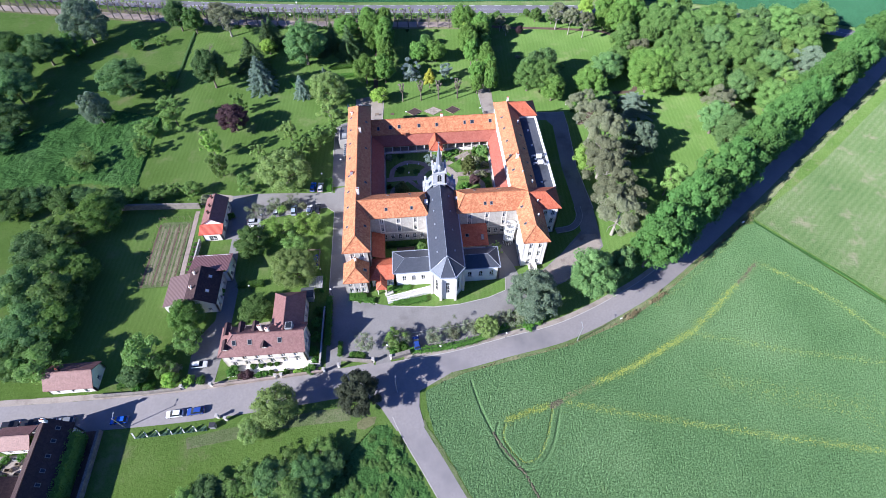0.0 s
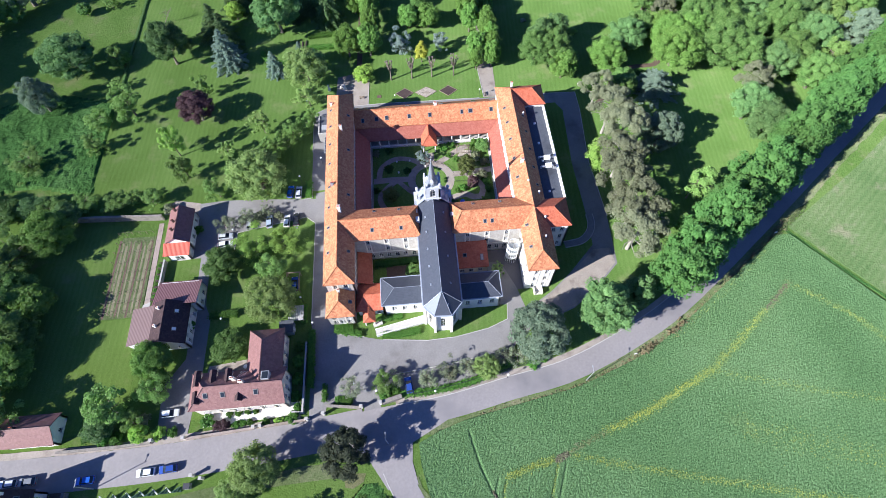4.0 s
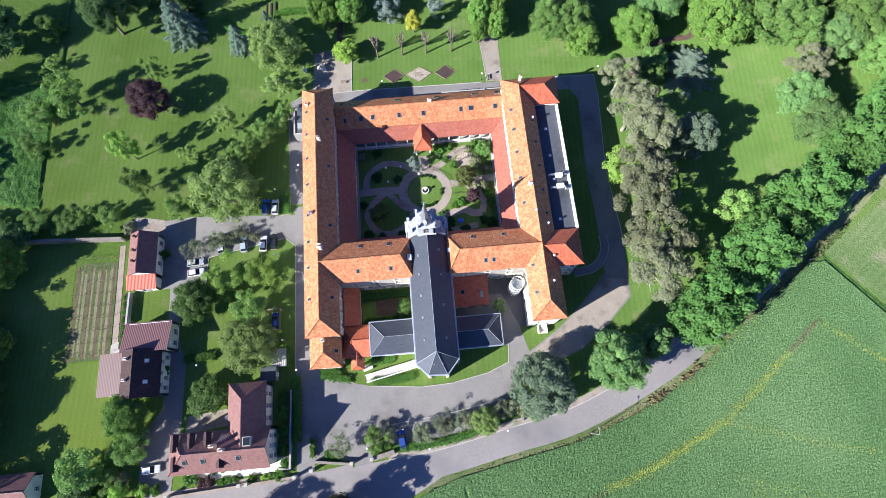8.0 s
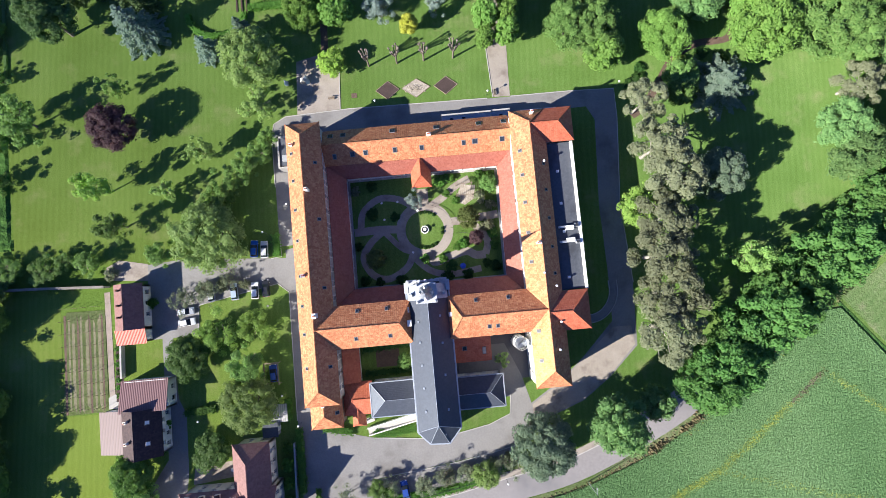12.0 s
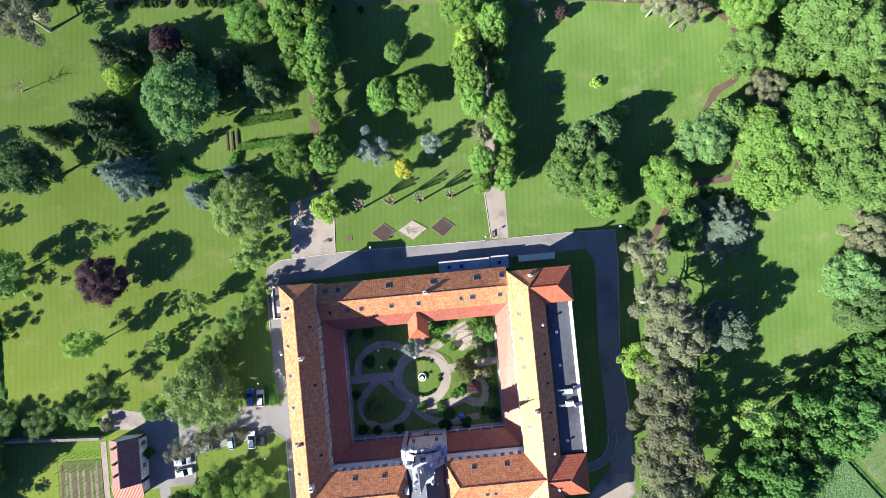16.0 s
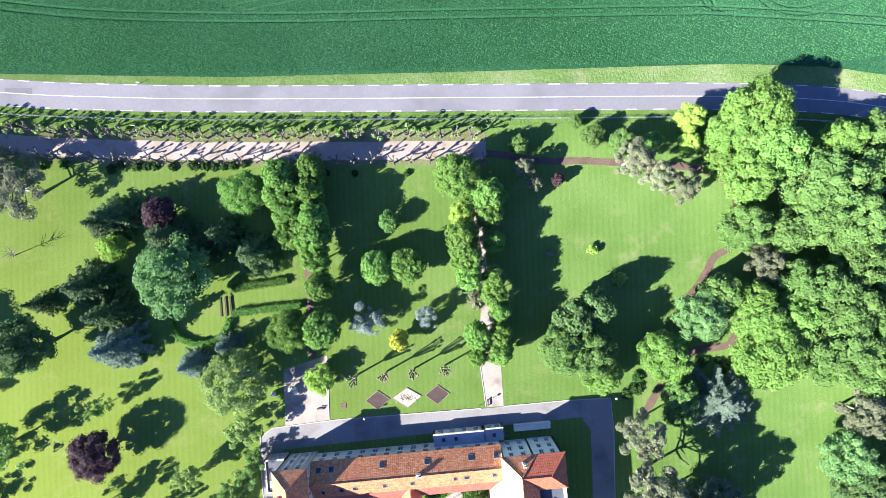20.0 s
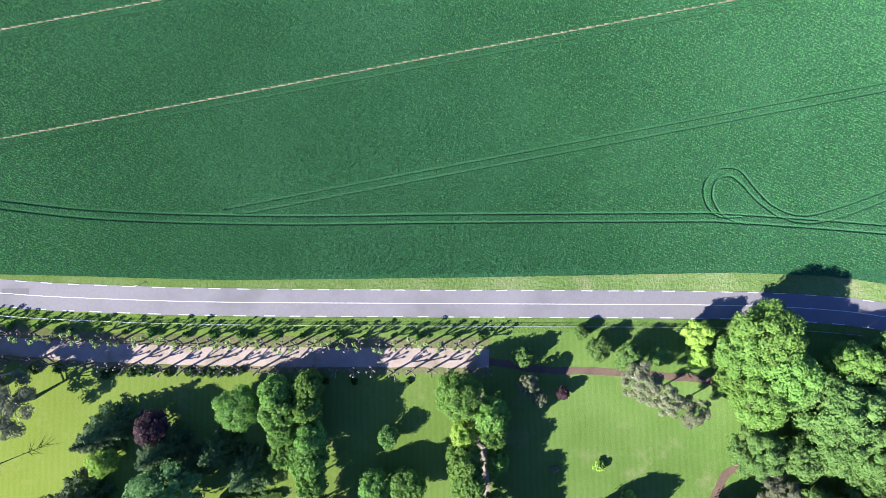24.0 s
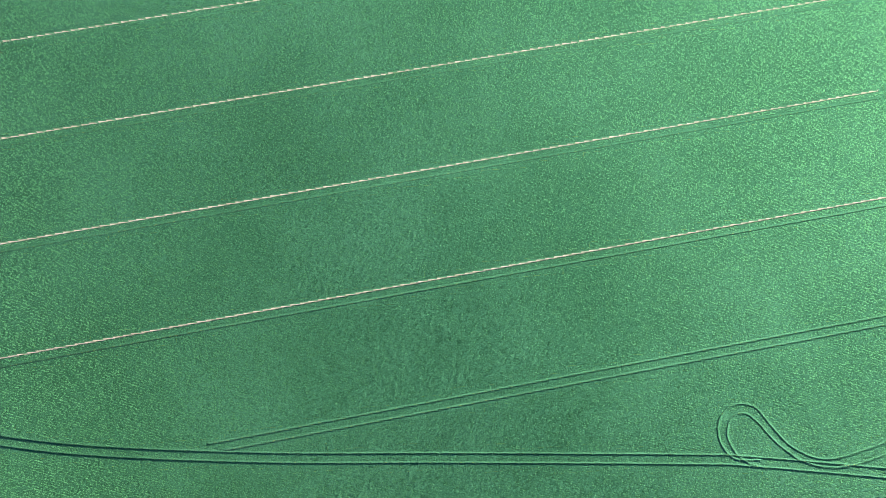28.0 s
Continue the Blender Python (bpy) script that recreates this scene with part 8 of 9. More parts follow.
# ramp up to the chapel
rmp = thing("ramp", "pale concrete ramp with low side walls", "ramp")
bm = bmesh.new()
for ln, w, z0, z1 in (([(-10.3, 77.9), (2.6, 80.6)], 0.75, 0.1, 1.0), ([(-11.0, 80.2), (-8.6, 80.9)], 0.6, 0.1, 0.6)):
    (xa, ya), (xb, yb) = ln
    dx, dy = (yb - ya), -(xb - xa)
    q = math.hypot(dx, dy)
    dx, dy = dx / q * w, dy / q * w
    top = [bm.verts.new(p) for p in ((xa + dx, ya + dy, z0), (xb + dx, yb + dy, z1), (xb - dx, yb - dy, z1), (xa - dx, ya - dy, z0))]
    low = [bm.verts.new((v.co.x, v.co.y, 0)) for v in top]
    bm.faces.new(top)
    for i in range(4):
        bm.faces.new((top[i], low[i], low[(i + 1) % 4], top[(i + 1) % 4]))
bmesh.ops.recalc_face_normals(bm, faces=bm.faces[:])
part("ramp_floor", bm, KERB, rmp)
for s in (0.85, -0.85):
    ribbon("ramp_wall", offset_line([(-10.3, 77.9), (2.6, 80.6)], s), 0.1, -0.1, 1.3, WHITE_WALL, rmp, thick=1.3)

rail = thing("field_rack", "low dark green net panels with white stays on the grass", "trellis")
for i in range(6):
    x, y = -73.4 + i * 2.95, 44.3 + i * 0.1
    bm = bmesh.new()
    for k in range(9):
        u = k / 8
        rod(bm, (x + 0.5 + 2.4 * u, y - 0.55, 0.06), (x + 0.5 + 2.4 * u, y - 0.55 + 1.05 * u, 0.06 + 1.1 * u), 0.11, 0.11, 4)
    rod(bm, (x + 0.4, y - 0.55, 0.1), (x + 2.95, y - 0.5, 0.1), 0.06, 0.06, 4)
    rod(bm, (x + 0.5, y - 0.55, 0.1), (x + 2.95, y + 0.5, 1.2), 0.06, 0.06, 4)
    part("panel", bm, GREEN_NET, rail)
    bm = bmesh.new()
    for k in (0, 0.22):
        rod(bm, (x + k + 0.4, y - 0.55, 0.08), (x + k - 0.35, y + 0.5, 1.15), 0.07, 0.07, 4)
    part("stay", bm, WHITE_PAINT, rail, "white diagonal stay")
crate = thing("waste_container", "dark grey lidded waste container", "waste container", at=(-54.2, 45.2, 0))
boxm("body", -0.7, 0.7, -0.6, 0.6, 0.0, 1.3, GREY_PAINT, crate, bevel=0.06)
boxm("lid", -0.75, 0.75, -0.65, 0.65, 1.3, 1.42, DARK_METAL, crate, bevel=0.04)

fence = thing("wire_fence", "thin wire fence on posts beside the road", "fence")
fl = [p for p in offset_line(NORTH_ROAD, -5.5) if -100 < p[0] < 125]
for i, (x, y) in enumerate(spaced(fl, 3.0)):
    boxm("post", x - 0.05, x + 0.05, y - 0.05, y + 0.05, 0, 1.3, GALV, fence)
for z in (0.4, 0.8, 1.2):
    ribbon("wire", fl, 0.02, -0.02, z, GALV, fence, thick=0.04)
fence2 = thing("wire_fence", "green mesh fence along the pavement", "fence")
fl = [p for p in offset_line(WEST_ROAD, 4.5) if -3 < p[0] < 34]
for x, y in spaced(fl, 2.5):
    boxm("post", x - 0.05, x + 0.05, y - 0.05, y + 0.05, 0, 1.4, DARK_METAL, fence2)
for z in (0.3, 0.6, 0.9, 1.2, 1.4):
    ribbon("wire", fl, 0.015, -0.015, z, DARK_METAL, fence2, thick=0.03)


# ---- pollards ----
def pollard_mesh(seed, h, arms, tufts, rise=0.55, leafm=None, bark=None):
    """A pruned trunk with knobbed arms; the crown is a few leaf tufts on the knobs."""
    rng = random.Random(seed)
    bm = bmesh.new()
    top = h * rise
    rod(bm, (0, 0, 0), (0, 0, top), 0.25, 0.20, 7)
    ends = []
    for i in range(arms):
        a = i * math.tau / arms + rng.uniform(-0.3, 0.3)
        s = rng.uniform(0.5, 1.0)
        p1 = (math.cos(a) * 0.7 * s, math.sin(a) * 0.7 * s, top + 0.6)
        p2 = (math.cos(a) * 1.45 * s, math.sin(a) * 1.45 * s, h * rng.uniform(0.85, 1.0))
        rod(bm, (0, 0, top - 0.1), p1, 0.17, 0.14, 5)
        rod(bm, p1, p2, 0.14, 0.11, 5)
        bmesh.ops.create_icosphere(bm, subdivisions=1, radius=0.30, matrix=Matrix.Translation(p2))
        for _ in range(1):
            q = (p2[0] + rng.uniform(-0.4, 0.4), p2[1] + rng.uniform(-0.4, 0.4), p2[2] + rng.uniform(0.1, 0.4))
            rod(bm, p2, q, 0.08, 0.04, 4)
        ends.append(p2)
    tm = bm_mesh("trunk", bm, bark or POLLARD_BARK)
    cl = [(e, 0.6) for e in ends[:tufts]]
    cm = crown_mesh("crown", cl, 34 * tufts, 0.30, leafm or LEAF["V"], seed, 0) if cl else None
    return tm, cm


POLL_A = [pollard_mesh(700 + i, 5.6, 5, 2) for i in range(4)]
POLL_B = [pollard_mesh(720 + i, 5.2, 4 + i % 2, 0) for i in range(4)]
POLL_C = [pollard_mesh(740 + i, 8.4, 9, 0, 0.5, None, BARK) for i in range(3)]
pk = 0
for off, protos in ((3.3, POLL_A), (-2.9, POLL_B)):
    for x, y in spaced(offset_line(ALLEY_LINE, off), 3.9 if off > 0 else 4.6):
        if -190 < x < 36:
            pk += 1
            tm, cm = protos[pk % 4]
            p = thing("pollard_tree", "pollarded alley tree with knobbed bare arms", "tree", "pollards along the alley", at=(x + 0.3 * math.sin(pk * 3.3), y + 0.3 * math.cos(pk * 2.1), 0), turn=pk * 67)
            put("trunk", tm, p)
            if cm:
                put("crown", cm, p)
for i, (x, y) in enumerate(((-2.7, 169.2), (4.5, 169.3), (11.4, 169.4), (18.9, 169.4))):
    p = thing("pollard_tree", "bare pollarded tree on the north lawn", "tree", "pollards on the lawn", at=(x, y, 0), turn=i * 80)
    put("trunk", POLL_C[i % 3][0], p)
bushes("green", [(x, y, 0.75 + 0.3 * math.sin(i * 1.7), 1.2 + 0.4 * math.sin(i * 2.9)) for i, (x, y) in enumerate(spaced(offset_line(ALLEY_LINE, 5.2), 2.2)) if -110 < x < 44 and (i * 7) % 10 < 4], "shrubs along the road fence")
bushes("box", [(-59.9, 225.9, 1.20, 1.3), (-57.3, 226.7, 0.90, 1.3), (-53.3, 225.7, 1.10, 1.3), (-50.8, 225.8, 1.00, 1.3), (-48.8, 225.6, 1.00, 1.3), (-44.5, 224.9, 0.90, 1.3), (-39.5, 224.8, 1.00, 1.3), (-38.3, 224.4, 0.90, 1.3), (-36.3, 224.3, 1.00, 1.3), (-33.9, 224.0, 1.00, 1.3), (-31.8, 223.8, 0.90, 1.3), (-29.3, 223.8, 1.00, 1.3), (-26.5, 224.1, 0.90, 1.3), (-77.3, 228.5, 1.20, 1.3), (-71.6, 228.3, 1.20, 1.3)], "clipped bushes by the alley")
bushes("box", [(x, 219.3 - 0.09 * x, 0.8, 1.1) for x in (-20, -6, 1, 14)], "clipped bushes by the alley")


bare = thing("bare_tree", "small leaning leafless tree on the lawn", "tree", at=(-86.0, 206.6, 0))
put("trunk", trunk_mesh("trunk", 5.0, 0.13, 18, 2.6, 1500, BARK, 0.7, 0.9), bare)
bushes("gold", [(58.0, 194.6, 1.3, 2.0), (63.9, 186.6, 1.6, 1.6), (64.9, 187.2, 1.2, 1.2)], "shrubs on the east lawn")
bushes("twig", [(28.0, 185.0, 2.2, 2.4), (47.4, 194.6, 1.0, 1.2)], "shrubs on the east lawn")


# ---- courtyard garden ----
CX, CY = 7.8, 125.8
slab("courtyard_lawn", [(-10.0, 112.9), (26.4, 112.9), (26.6, 139.4), (-9.9, 139.4)], 0.09, LAWN, None, "green lawn of the cloister courtyard", kind="structure", category="lawn")


def ring_line(cx, cy, rx, ry, a0, a1, n=40):
    return [(cx + rx * math.cos(math.radians(a0 + (a1 - a0) * i / n)), cy + ry * math.sin(math.radians(a0 + (a1 - a0) * i / n))) for i in range(n + 1)]


cpaths = thing("courtyard_path", "pale gravel paths curving through the courtyard", "path", "", "structure")
ribbon("path_run", ring_line(CX, CY, 6.0, 6.0, 0, 360, 48), 1.15, -1.15, 0.115, GRAVEL, cpaths, thick=0.05)
for k, (ln, w) in enumerate((([(7.9, 131), (8.0, 136.2)], 1.4), ([(13.4, 127.2), (17, 127.4), (22, 127.8), (26.4, 128.2)], 1.0), ([(2.4, 126.4), (-3, 126.8), (-9.8, 126.6)], 1.0),
                     ([(9.5, 131.5), (13, 133.6), (16.5, 136.2), (20, 137.8)], 0.9), ([(6, 131.5), (2, 134), (-3, 134.6), (-7.2, 131.5), (-8.2, 127)], 0.85),
                     ([(18.8, 127.2), (21.5, 124.6), (23.2, 121.6), (22.4, 118.4)], 0.9), ([(-2.6, 126.4), (-6, 123.6), (-8, 120), (-6, 115.8), (-2, 114.4), (2.6, 116.8), (4.6, 120.4)], 0.85),
                     ([(8.2, 120.4), (9.4, 117.6), (13, 118.4), (17.5, 119.6), (20, 118.4), (22.4, 118.4)], 1.0), ([(-2.4, 126.2), (1.6, 121.8), (4.2, 120.6)], 0.7), ([(4, 119.6), (8.6, 115.4), (14, 114.2), (21, 115)], 0.8))):
    ribbon("path_run", smooth_line(ln, 0.8), w, -w, 0.116 + 0.0012 * k, GRAVEL, cpaths, thick=0.05)
slab("gravel_bed", [(15.8, 132.4), (18, 136.4), (21.4, 136.0), (20.8, 132.6), (18.4, 131.2)], 0.128, STRAW, None, "pale gravel bed under the pergola", kind="structure", category="garden bed")
fountain = thing("fountain", "round stone fountain basin on the courtyard lawn", "fountain", at=(CX, CY, 0.09))
bm = bmesh.new()
cyl(bm, 0, 0, 0, 0.5, 0.95, 1.0, 20)
part("basin", bm, WHITE_WALL, fountain)
bm = bmesh.new()
cyl(bm, 0, 0, 0.5, 0.53, 0.78, 0.78, 20)
part("water", bm, GLASS, fountain)
bm = bmesh.new()
cyl(bm, 0, 0, 0.53, 1.3, 0.16, 0.12, 10)
cyl(bm, 0, 0, 1.3, 1.42, 0.3, 0.42, 12)
part("pedestal", bm, STONE, fountain)
for i in range(26):
    a = math.radians(-70 + i * 14)
    if not (0.9 < (a % math.tau) < 1.75 or (a % math.tau) > 5.9 or (a % math.tau) < 0.1 or 4.2 < (a % math.tau) < 5.4):
        continue
    bushes("box", [(CX + 4.45 * math.cos(a), CY + 4.45 * math.sin(a), 0.42, 0.75)], "edging bushes round the fountain lawn")
plant([(18.7, 127.6, 8, 3.3, "Q"), (-4.6, 119.4, 6, 2.8, "Q"), (6.0, 133.0, 4.2, 2.2, "M"), (20.2, 122.6, 3.6, 1.9, "U"), (24.6, 135.8, 5, 2.2, "G"), (0.2, 94.3, 5, 2.0, "G"), (23.6, 92.5, 5, 1.9, "V")], "courtyard trees")
bushes("twig", [(23.2, 125.6, 1.6, 2.4), (22.2, 132.8, 1.5, 2.2), (24.8, 130.6, 1.3, 2.0), (-8.6, 137, 1.2, 1.6)], "courtyard shrubs")
bushes("green", [(12.6, 137.6, 1.3, 1.3), (15, 138.2, 1.2, 1.5), (22.6, 138, 1.4, 2.0), (25.2, 138, 1.2, 1.8), (17.2, 121.6, 1.2, 1.6), (15.5, 120.8, 1.0, 1.2), (7.2, 118.6, 1.1, 1.7), (11.8, 118.2, 1.1, 1.3), (24.6, 123.5, 1.2, 1.2), (24.8, 120.6, 1.1, 1.3), (16.2, 132.6, 1.0, 1.4), (14, 134.4, 0.9, 1.0)], "courtyard shrubs")
bushes("box", [(-8, 114.4, 1.2, 1.1), (-4.4, 113.8, 1.0, 1.0), (1, 113.8, 1.2, 1.2), (-8.8, 123, 1.0, 1.2), (12.5, 113.8, 1.4, 1.3), (17.5, 113.8, 1.3, 1.3), (24.6, 115.2, 1.3, 1.3), (13.8, 116.2, 1.3, 1.2), (22.6, 116.2, 1.0, 1.2), (0.6, 129.8, 1.1, 0.9), (-5, 130.8, 1.4, 0.9), (-4.6, 137.6, 1.2, 1.2)], "courtyard shrubs")
for k, pts in enumerate(([(8.9, 132.2), (11.6, 131.0), (13.6, 129.4), (14.9, 127.3)], [(10.8, 135.4), (12.6, 136.6), (14.6, 137.2)], [(15.4, 124.2), (18.4, 124.0), (20.6, 121.6)])):
    rl = thing("garden_railing", "low dark metal railing along a lawn edge", "railing", "courtyard railings")
    run = smooth_line(pts, 0.6)
    ribbon("rail", run, 0.03, -0.03, 0.85, DARK_METAL, rl, thick=0.06)
    for x, y in spaced(run, 1.1):
        boxm("post", x - 0.03, x + 0.03, y - 0.03, y + 0.03, 0.08, 0.85, DARK_METAL, rl)
for x, y in ((1.6, 133.4), (-2.4, 133.4), (-2.0, 129.2), (4.4, 120.4), (6.4, 130.8)):
    pot = thing("stone_pot", "small pale stone plant pot", "plant pot", "courtyard pots", at=(x, y, 0.09))
    bm = bmesh.new()
    cyl(bm, 0, 0, 0, 0.55, 0.18, 0.30, 10)
    part("vessel", bm, WHITE_WALL, pot)
perg = thing("pergola", "open wooden pergola over the gravel bed", "pergola")
for x in (16.6, 20.4):
    for y in (133.4, 136.2):
        boxm("post", x - 0.07, x + 0.07, y - 0.07, y + 0.07, 0.1, 2.4, WOOD, perg)
for y in (133.4, 136.2):
    boxm("beam", 16.3, 20.7, y - 0.05, y + 0.05, 2.4, 2.55, WOOD, perg)
for i in range(9):
    boxm("rafter", 16.4 + i * 0.5, 16.47 + i * 0.5, 133.0, 136.6, 2.55, 2.67, WOOD, perg)
BLUE_CLOTH = paint("blue_cloth", (0.03, 0.10, 0.55), 0.7)
para = thing("parasol", "small bright blue garden parasol", "parasol", at=(16.4, 115.9, 0.09))
bm = bmesh.new()
rod(bm, (0, 0, 0), (0, 0, 2.1), 0.03, 0.03, 6)
part("pole", bm, WHITE_PAINT, para)
bm = bmesh.new()
cyl(bm, 0, 0, 1.75, 2.1, 0.75, 0.03, 8)
part("canopy", bm, BLUE_CLOTH, para)

# ---- north lawn beds, paths and park furniture ----
for k, (cx, m, words) in enumerate(((1.5, BED, "diamond bed of dark dug soil"), (8.8, STRAW, "diamond bed covered with pale straw"), (16.4, BED, "diamond bed of dark dug soil"))):
    w = 3.0 if k != 1 else 3.6
    slab("flower_bed", [(cx - w, 162.5), (cx - 0.1, 160.0 - 0.1 * (k == 1)), (cx + w, 162.4), (cx + 0.2, 164.7)], 0.14, m, None, words, kind="structure", category="flower bed")
    edge = thing("bed_edging", "low wooden edging round a diamond bed", "edging", "bed edgings")
    pts = [(cx - w, 162.5), (cx - 0.1, 160.0 - 0.1 * (k == 1)), (cx + w, 162.4), (cx + 0.2, 164.7), (cx - w, 162.5)]
    for a, b in zip(pts, pts[1:]):
        ribbon("edge_board", [a, b], 0.06, -0.06, 0.2, WOOD, edge, thick=0.2)
clumps("straw", [(6.9, 162.4), (10.7, 162.3)], 1.0, 40, 0.14, STRAW, "pale cut stalks lying on the bed", "straw", 0.22, 0.18, 21)
slab("small_bed", [(-7.8, 161.2), (-6.4, 161.2), (-6.4, 162.4), (-7.8, 162.4)], 0.12, EARTH, None, "small square patch of bare earth", kind="structure", category="flower bed")
rock = thing("rock_fountain", "pale stone rockery with a basin on the apron", "rockery", at=(-19.4, 167.0, 0.06))
bm = bmesh.new()
for i in range(9):
    rr = random.Random(i)
    bmesh.ops.create_icosphere(bm, subdivisions=1, radius=rr.uniform(0.35, 0.7), matrix=Matrix.Translation((rr.uniform(-0.9, 0.9), rr.uniform(-0.7, 0.7), rr.uniform(0.1, 0.7))))
part("stones", bm, STONE, rock)
bm = bmesh.new()
cyl(bm, 0.1, 0, 0.7, 1.0, 0.5, 0.6, 12)
part("basin", bm, KERB, rock)
stat = thing("statue", "weathered white garden statue on a plinth", "statue", at=(-24.0, 166.4, 0))
bm = bmesh.new()
box(bm, -0.45, 0.45, -0.45, 0.45, 0, 0.9, 0.04)
cyl(bm, 0, 0, 0.9, 2.1, 0.34, 0.2, 8)
bmesh.ops.create_icosphere(bm, subdivisions=1, radius=0.2, matrix=Matrix.Translation((0, 0, 2.25)))
stat2 = part("figure", bm, WHITE_WALL, stat)
for x, y, a in ((28.7, 159.3, 90), (-12.9, 161.5, 0)):
    bench = thing("bench", "dark slatted park bench", "bench", "park benches", at=(x, y, 0.064), turn=a)
    for i in range(3):
        boxm("seat_slat", -0.8, 0.8, -0.22 + i * 0.15, -0.10 + i * 0.15, 0.42, 0.46, WOOD, bench)
    for i in range(2):
        boxm("back_slat", -0.8, 0.8, 0.24, 0.27, 0.55 + i * 0.16, 0.67 + i * 0.16, WOOD, bench)
    for sx in (-0.7, 0.64):
        boxm("leg", sx, sx + 0.06, -0.2, 0.27, 0, 0.42, DARK_METAL, bench)
steps = thing("garden_steps", "three dark wooden garden steps between hedges", "steps")
for i, x in enumerate((-35.6, -34.3, -33.0)):
    boxm("step", x, x + 0.4, 186.6, 191.4, 0, 0.18 + 0.12 * i, BED, steps)
GLOBE = surface("white_globe", (0.72, 0.72, 0.70), (0.86, 0.86, 0.84), 1.0, 6.0, 0.35, 0, 0)
for x, y in ((-31.8, 128.6), (-31.7, 110.5), (-50.0, 111.5), (-15.8, 64.6), (22.1, 63.4), (3.9, 61.0), (-10.4, 62.4), (-1.7, 158.9), (26.6, 158.8), (59.6, 158.2), (-30.7, 159.0), (-29.8, 88.8), (67.0, 98.6), (-50.2, 84.6), (-26.4, 81.4), (-25.5, 135)):
    lamp = thing("lamp_post", "slim lamp post with a white globe", "street lamp", "globe lamps", at=(x, y, 0))
    bm = bmesh.new()
    cyl(bm, 0, 0, 0, 0.4, 0.09, 0.06, 8)
    cyl(bm, 0, 0, 0.4, 2.9, 0.045, 0.04, 8)
    part("pole", bm, DARK_METAL, lamp)
    bm = bmesh.new()
    bmesh.ops.create_icosphere(bm, subdivisions=2, radius=0.27, matrix=Matrix.Translation((0, 0, 3.15)))
    part("globe", bm, GLOBE, lamp)
for x, y, h in ((41.7, 61.0, 8.0), (-8.2, 50.4, 7.0), (-76.0, 46.6, 7.0)):
    pole = thing("utility_pole", "slender grey roadside utility pole", "pole", "utility poles", at=(x, y, 0))
    bm = bmesh.new()
    rod(bm, (0, 0, 0), (0, 0, h), 0.13, 0.08, 8)
    part("shaft", bm, GALV, pole)
    bm = bmesh.new()
    rod(bm, (0, 0, h - 0.3), (0.0, 1.2, h), 0.05, 0.04, 6)
    part("arm", bm, GALV, pole)
    boxm("lantern", -0.12, 0.12, 1.1, 1.6, h - 0.08, h + 0.04, GREY_PAINT, pole)
for x, y in ((55.4, 66.4), (-51.2, 246.9), (-53.1, 236.2), (80.5, 224.9), (104.5, 97.6)):
    sg = thing("road_sign", "small white roadside marker board on a post", "road sign", "roadside markers", at=(x, y, 0))
    boxm("post", -0.05, 0.05, -0.05, 0.05, 0, 1.4, GALV, sg)
    boxm("board", -0.35, 0.35, -0.09, -0.055, 0.8, 1.5, WHITE_PAINT, sg)
bushes("box", [(66.2, 162.3, 1.3, 1.2), (65.5, 159.6, 1.6, 1.3), (63.0, 158.4, 1.2, 1.2), (81.2, 165.2, 0.7, 0.9), (83.6, 164.8, 0.9, 0.9), (82.5, 163.7, 0.8, 0.8), (86.4, 164.3, 0.8, 0.9), (87.7, 163.7, 0.7, 0.9), (87, 161.4, 1.1, 0.9), (88.6, 162.6, 0.7, 0.9)], "clipped bushes by the park path")
bushes("gold", [(-34.6, 57.9, 0.9, 1.2), (-33.4, 57.9, 0.8, 1.1), (76.5, 163.2, 1.6, 1.8), (-62.6, 57.5, 1.6, 2.2)], "garden shrubs")
bushes("green", [(-37.5, 57.9, 1.0, 1.2), (-31.0, 58.3, 1.5, 1.6), (-29.6, 60.6, 1.2, 1.6), (-51.5, 59.4, 1.6, 1.6), (-44.6, 58.0, 0.9, 1.0), (-43.0, 58.1, 0.8, 1.0), (-41.4, 58.2, 0.8, 1.0), (-46.4, 60.6, 0.8, 1.0), (-44.2, 60.7, 0.8, 1.0), (-42.0, 60.8, 0.8, 1.0), (-40.2, 60.8, 0.7, 1.0), (-30.3, 63.5, 1.2, 1.8), (-30.0, 67.5, 1.4, 2.0), (-30.2, 72, 1.5, 2.2), (-30, 76, 1.3, 1.8), (-58.8, 84.2, 1.3, 2.0), (-60.8, 113.8, 1.2, 1.8), (-8.6, 62.2, 1.4, 1.6), (-6.2, 63.2, 1.5, 1.8), (-18, 61.0, 1.4, 0.9), (-20, 61.3, 1.2, 0.8), (29, 66.6, 1.6, 1.6), (32, 68.2, 1.8, 1.8), (-59.6, 57.4, 1.2, 1.5), (-76, 57.4, 1.6, 1.8), (-79, 58.5, 1.8, 2.0), (-72.5, 57, 1.5, 1.5)], "garden shrubs")
bushes("red", [(-47.6, 58.2, 1.3, 1.4), (-49.2, 58.0, 1.0, 1.2)], "garden shrubs")
bushes("twig", [(-66.5, 60.5, 1.6, 3.0), (2.2, 64.4, 1.5, 2.4), (8.2, 65.6, 1.6, 2.4), (13.5, 66.6, 1.7, 2.6), (18.6, 67.8, 1.5, 2.4), (23.5, 68.8, 1.5, 2.4), (-47.6, 119.2 - 3.2, 1.6, 2.6), (-43.4, 116.6, 1.6, 2.6), (-37.8, 116.4, 1.3, 2.2), (-70.5, 121.8, 1.6, 2.4)], "bare shrubs")
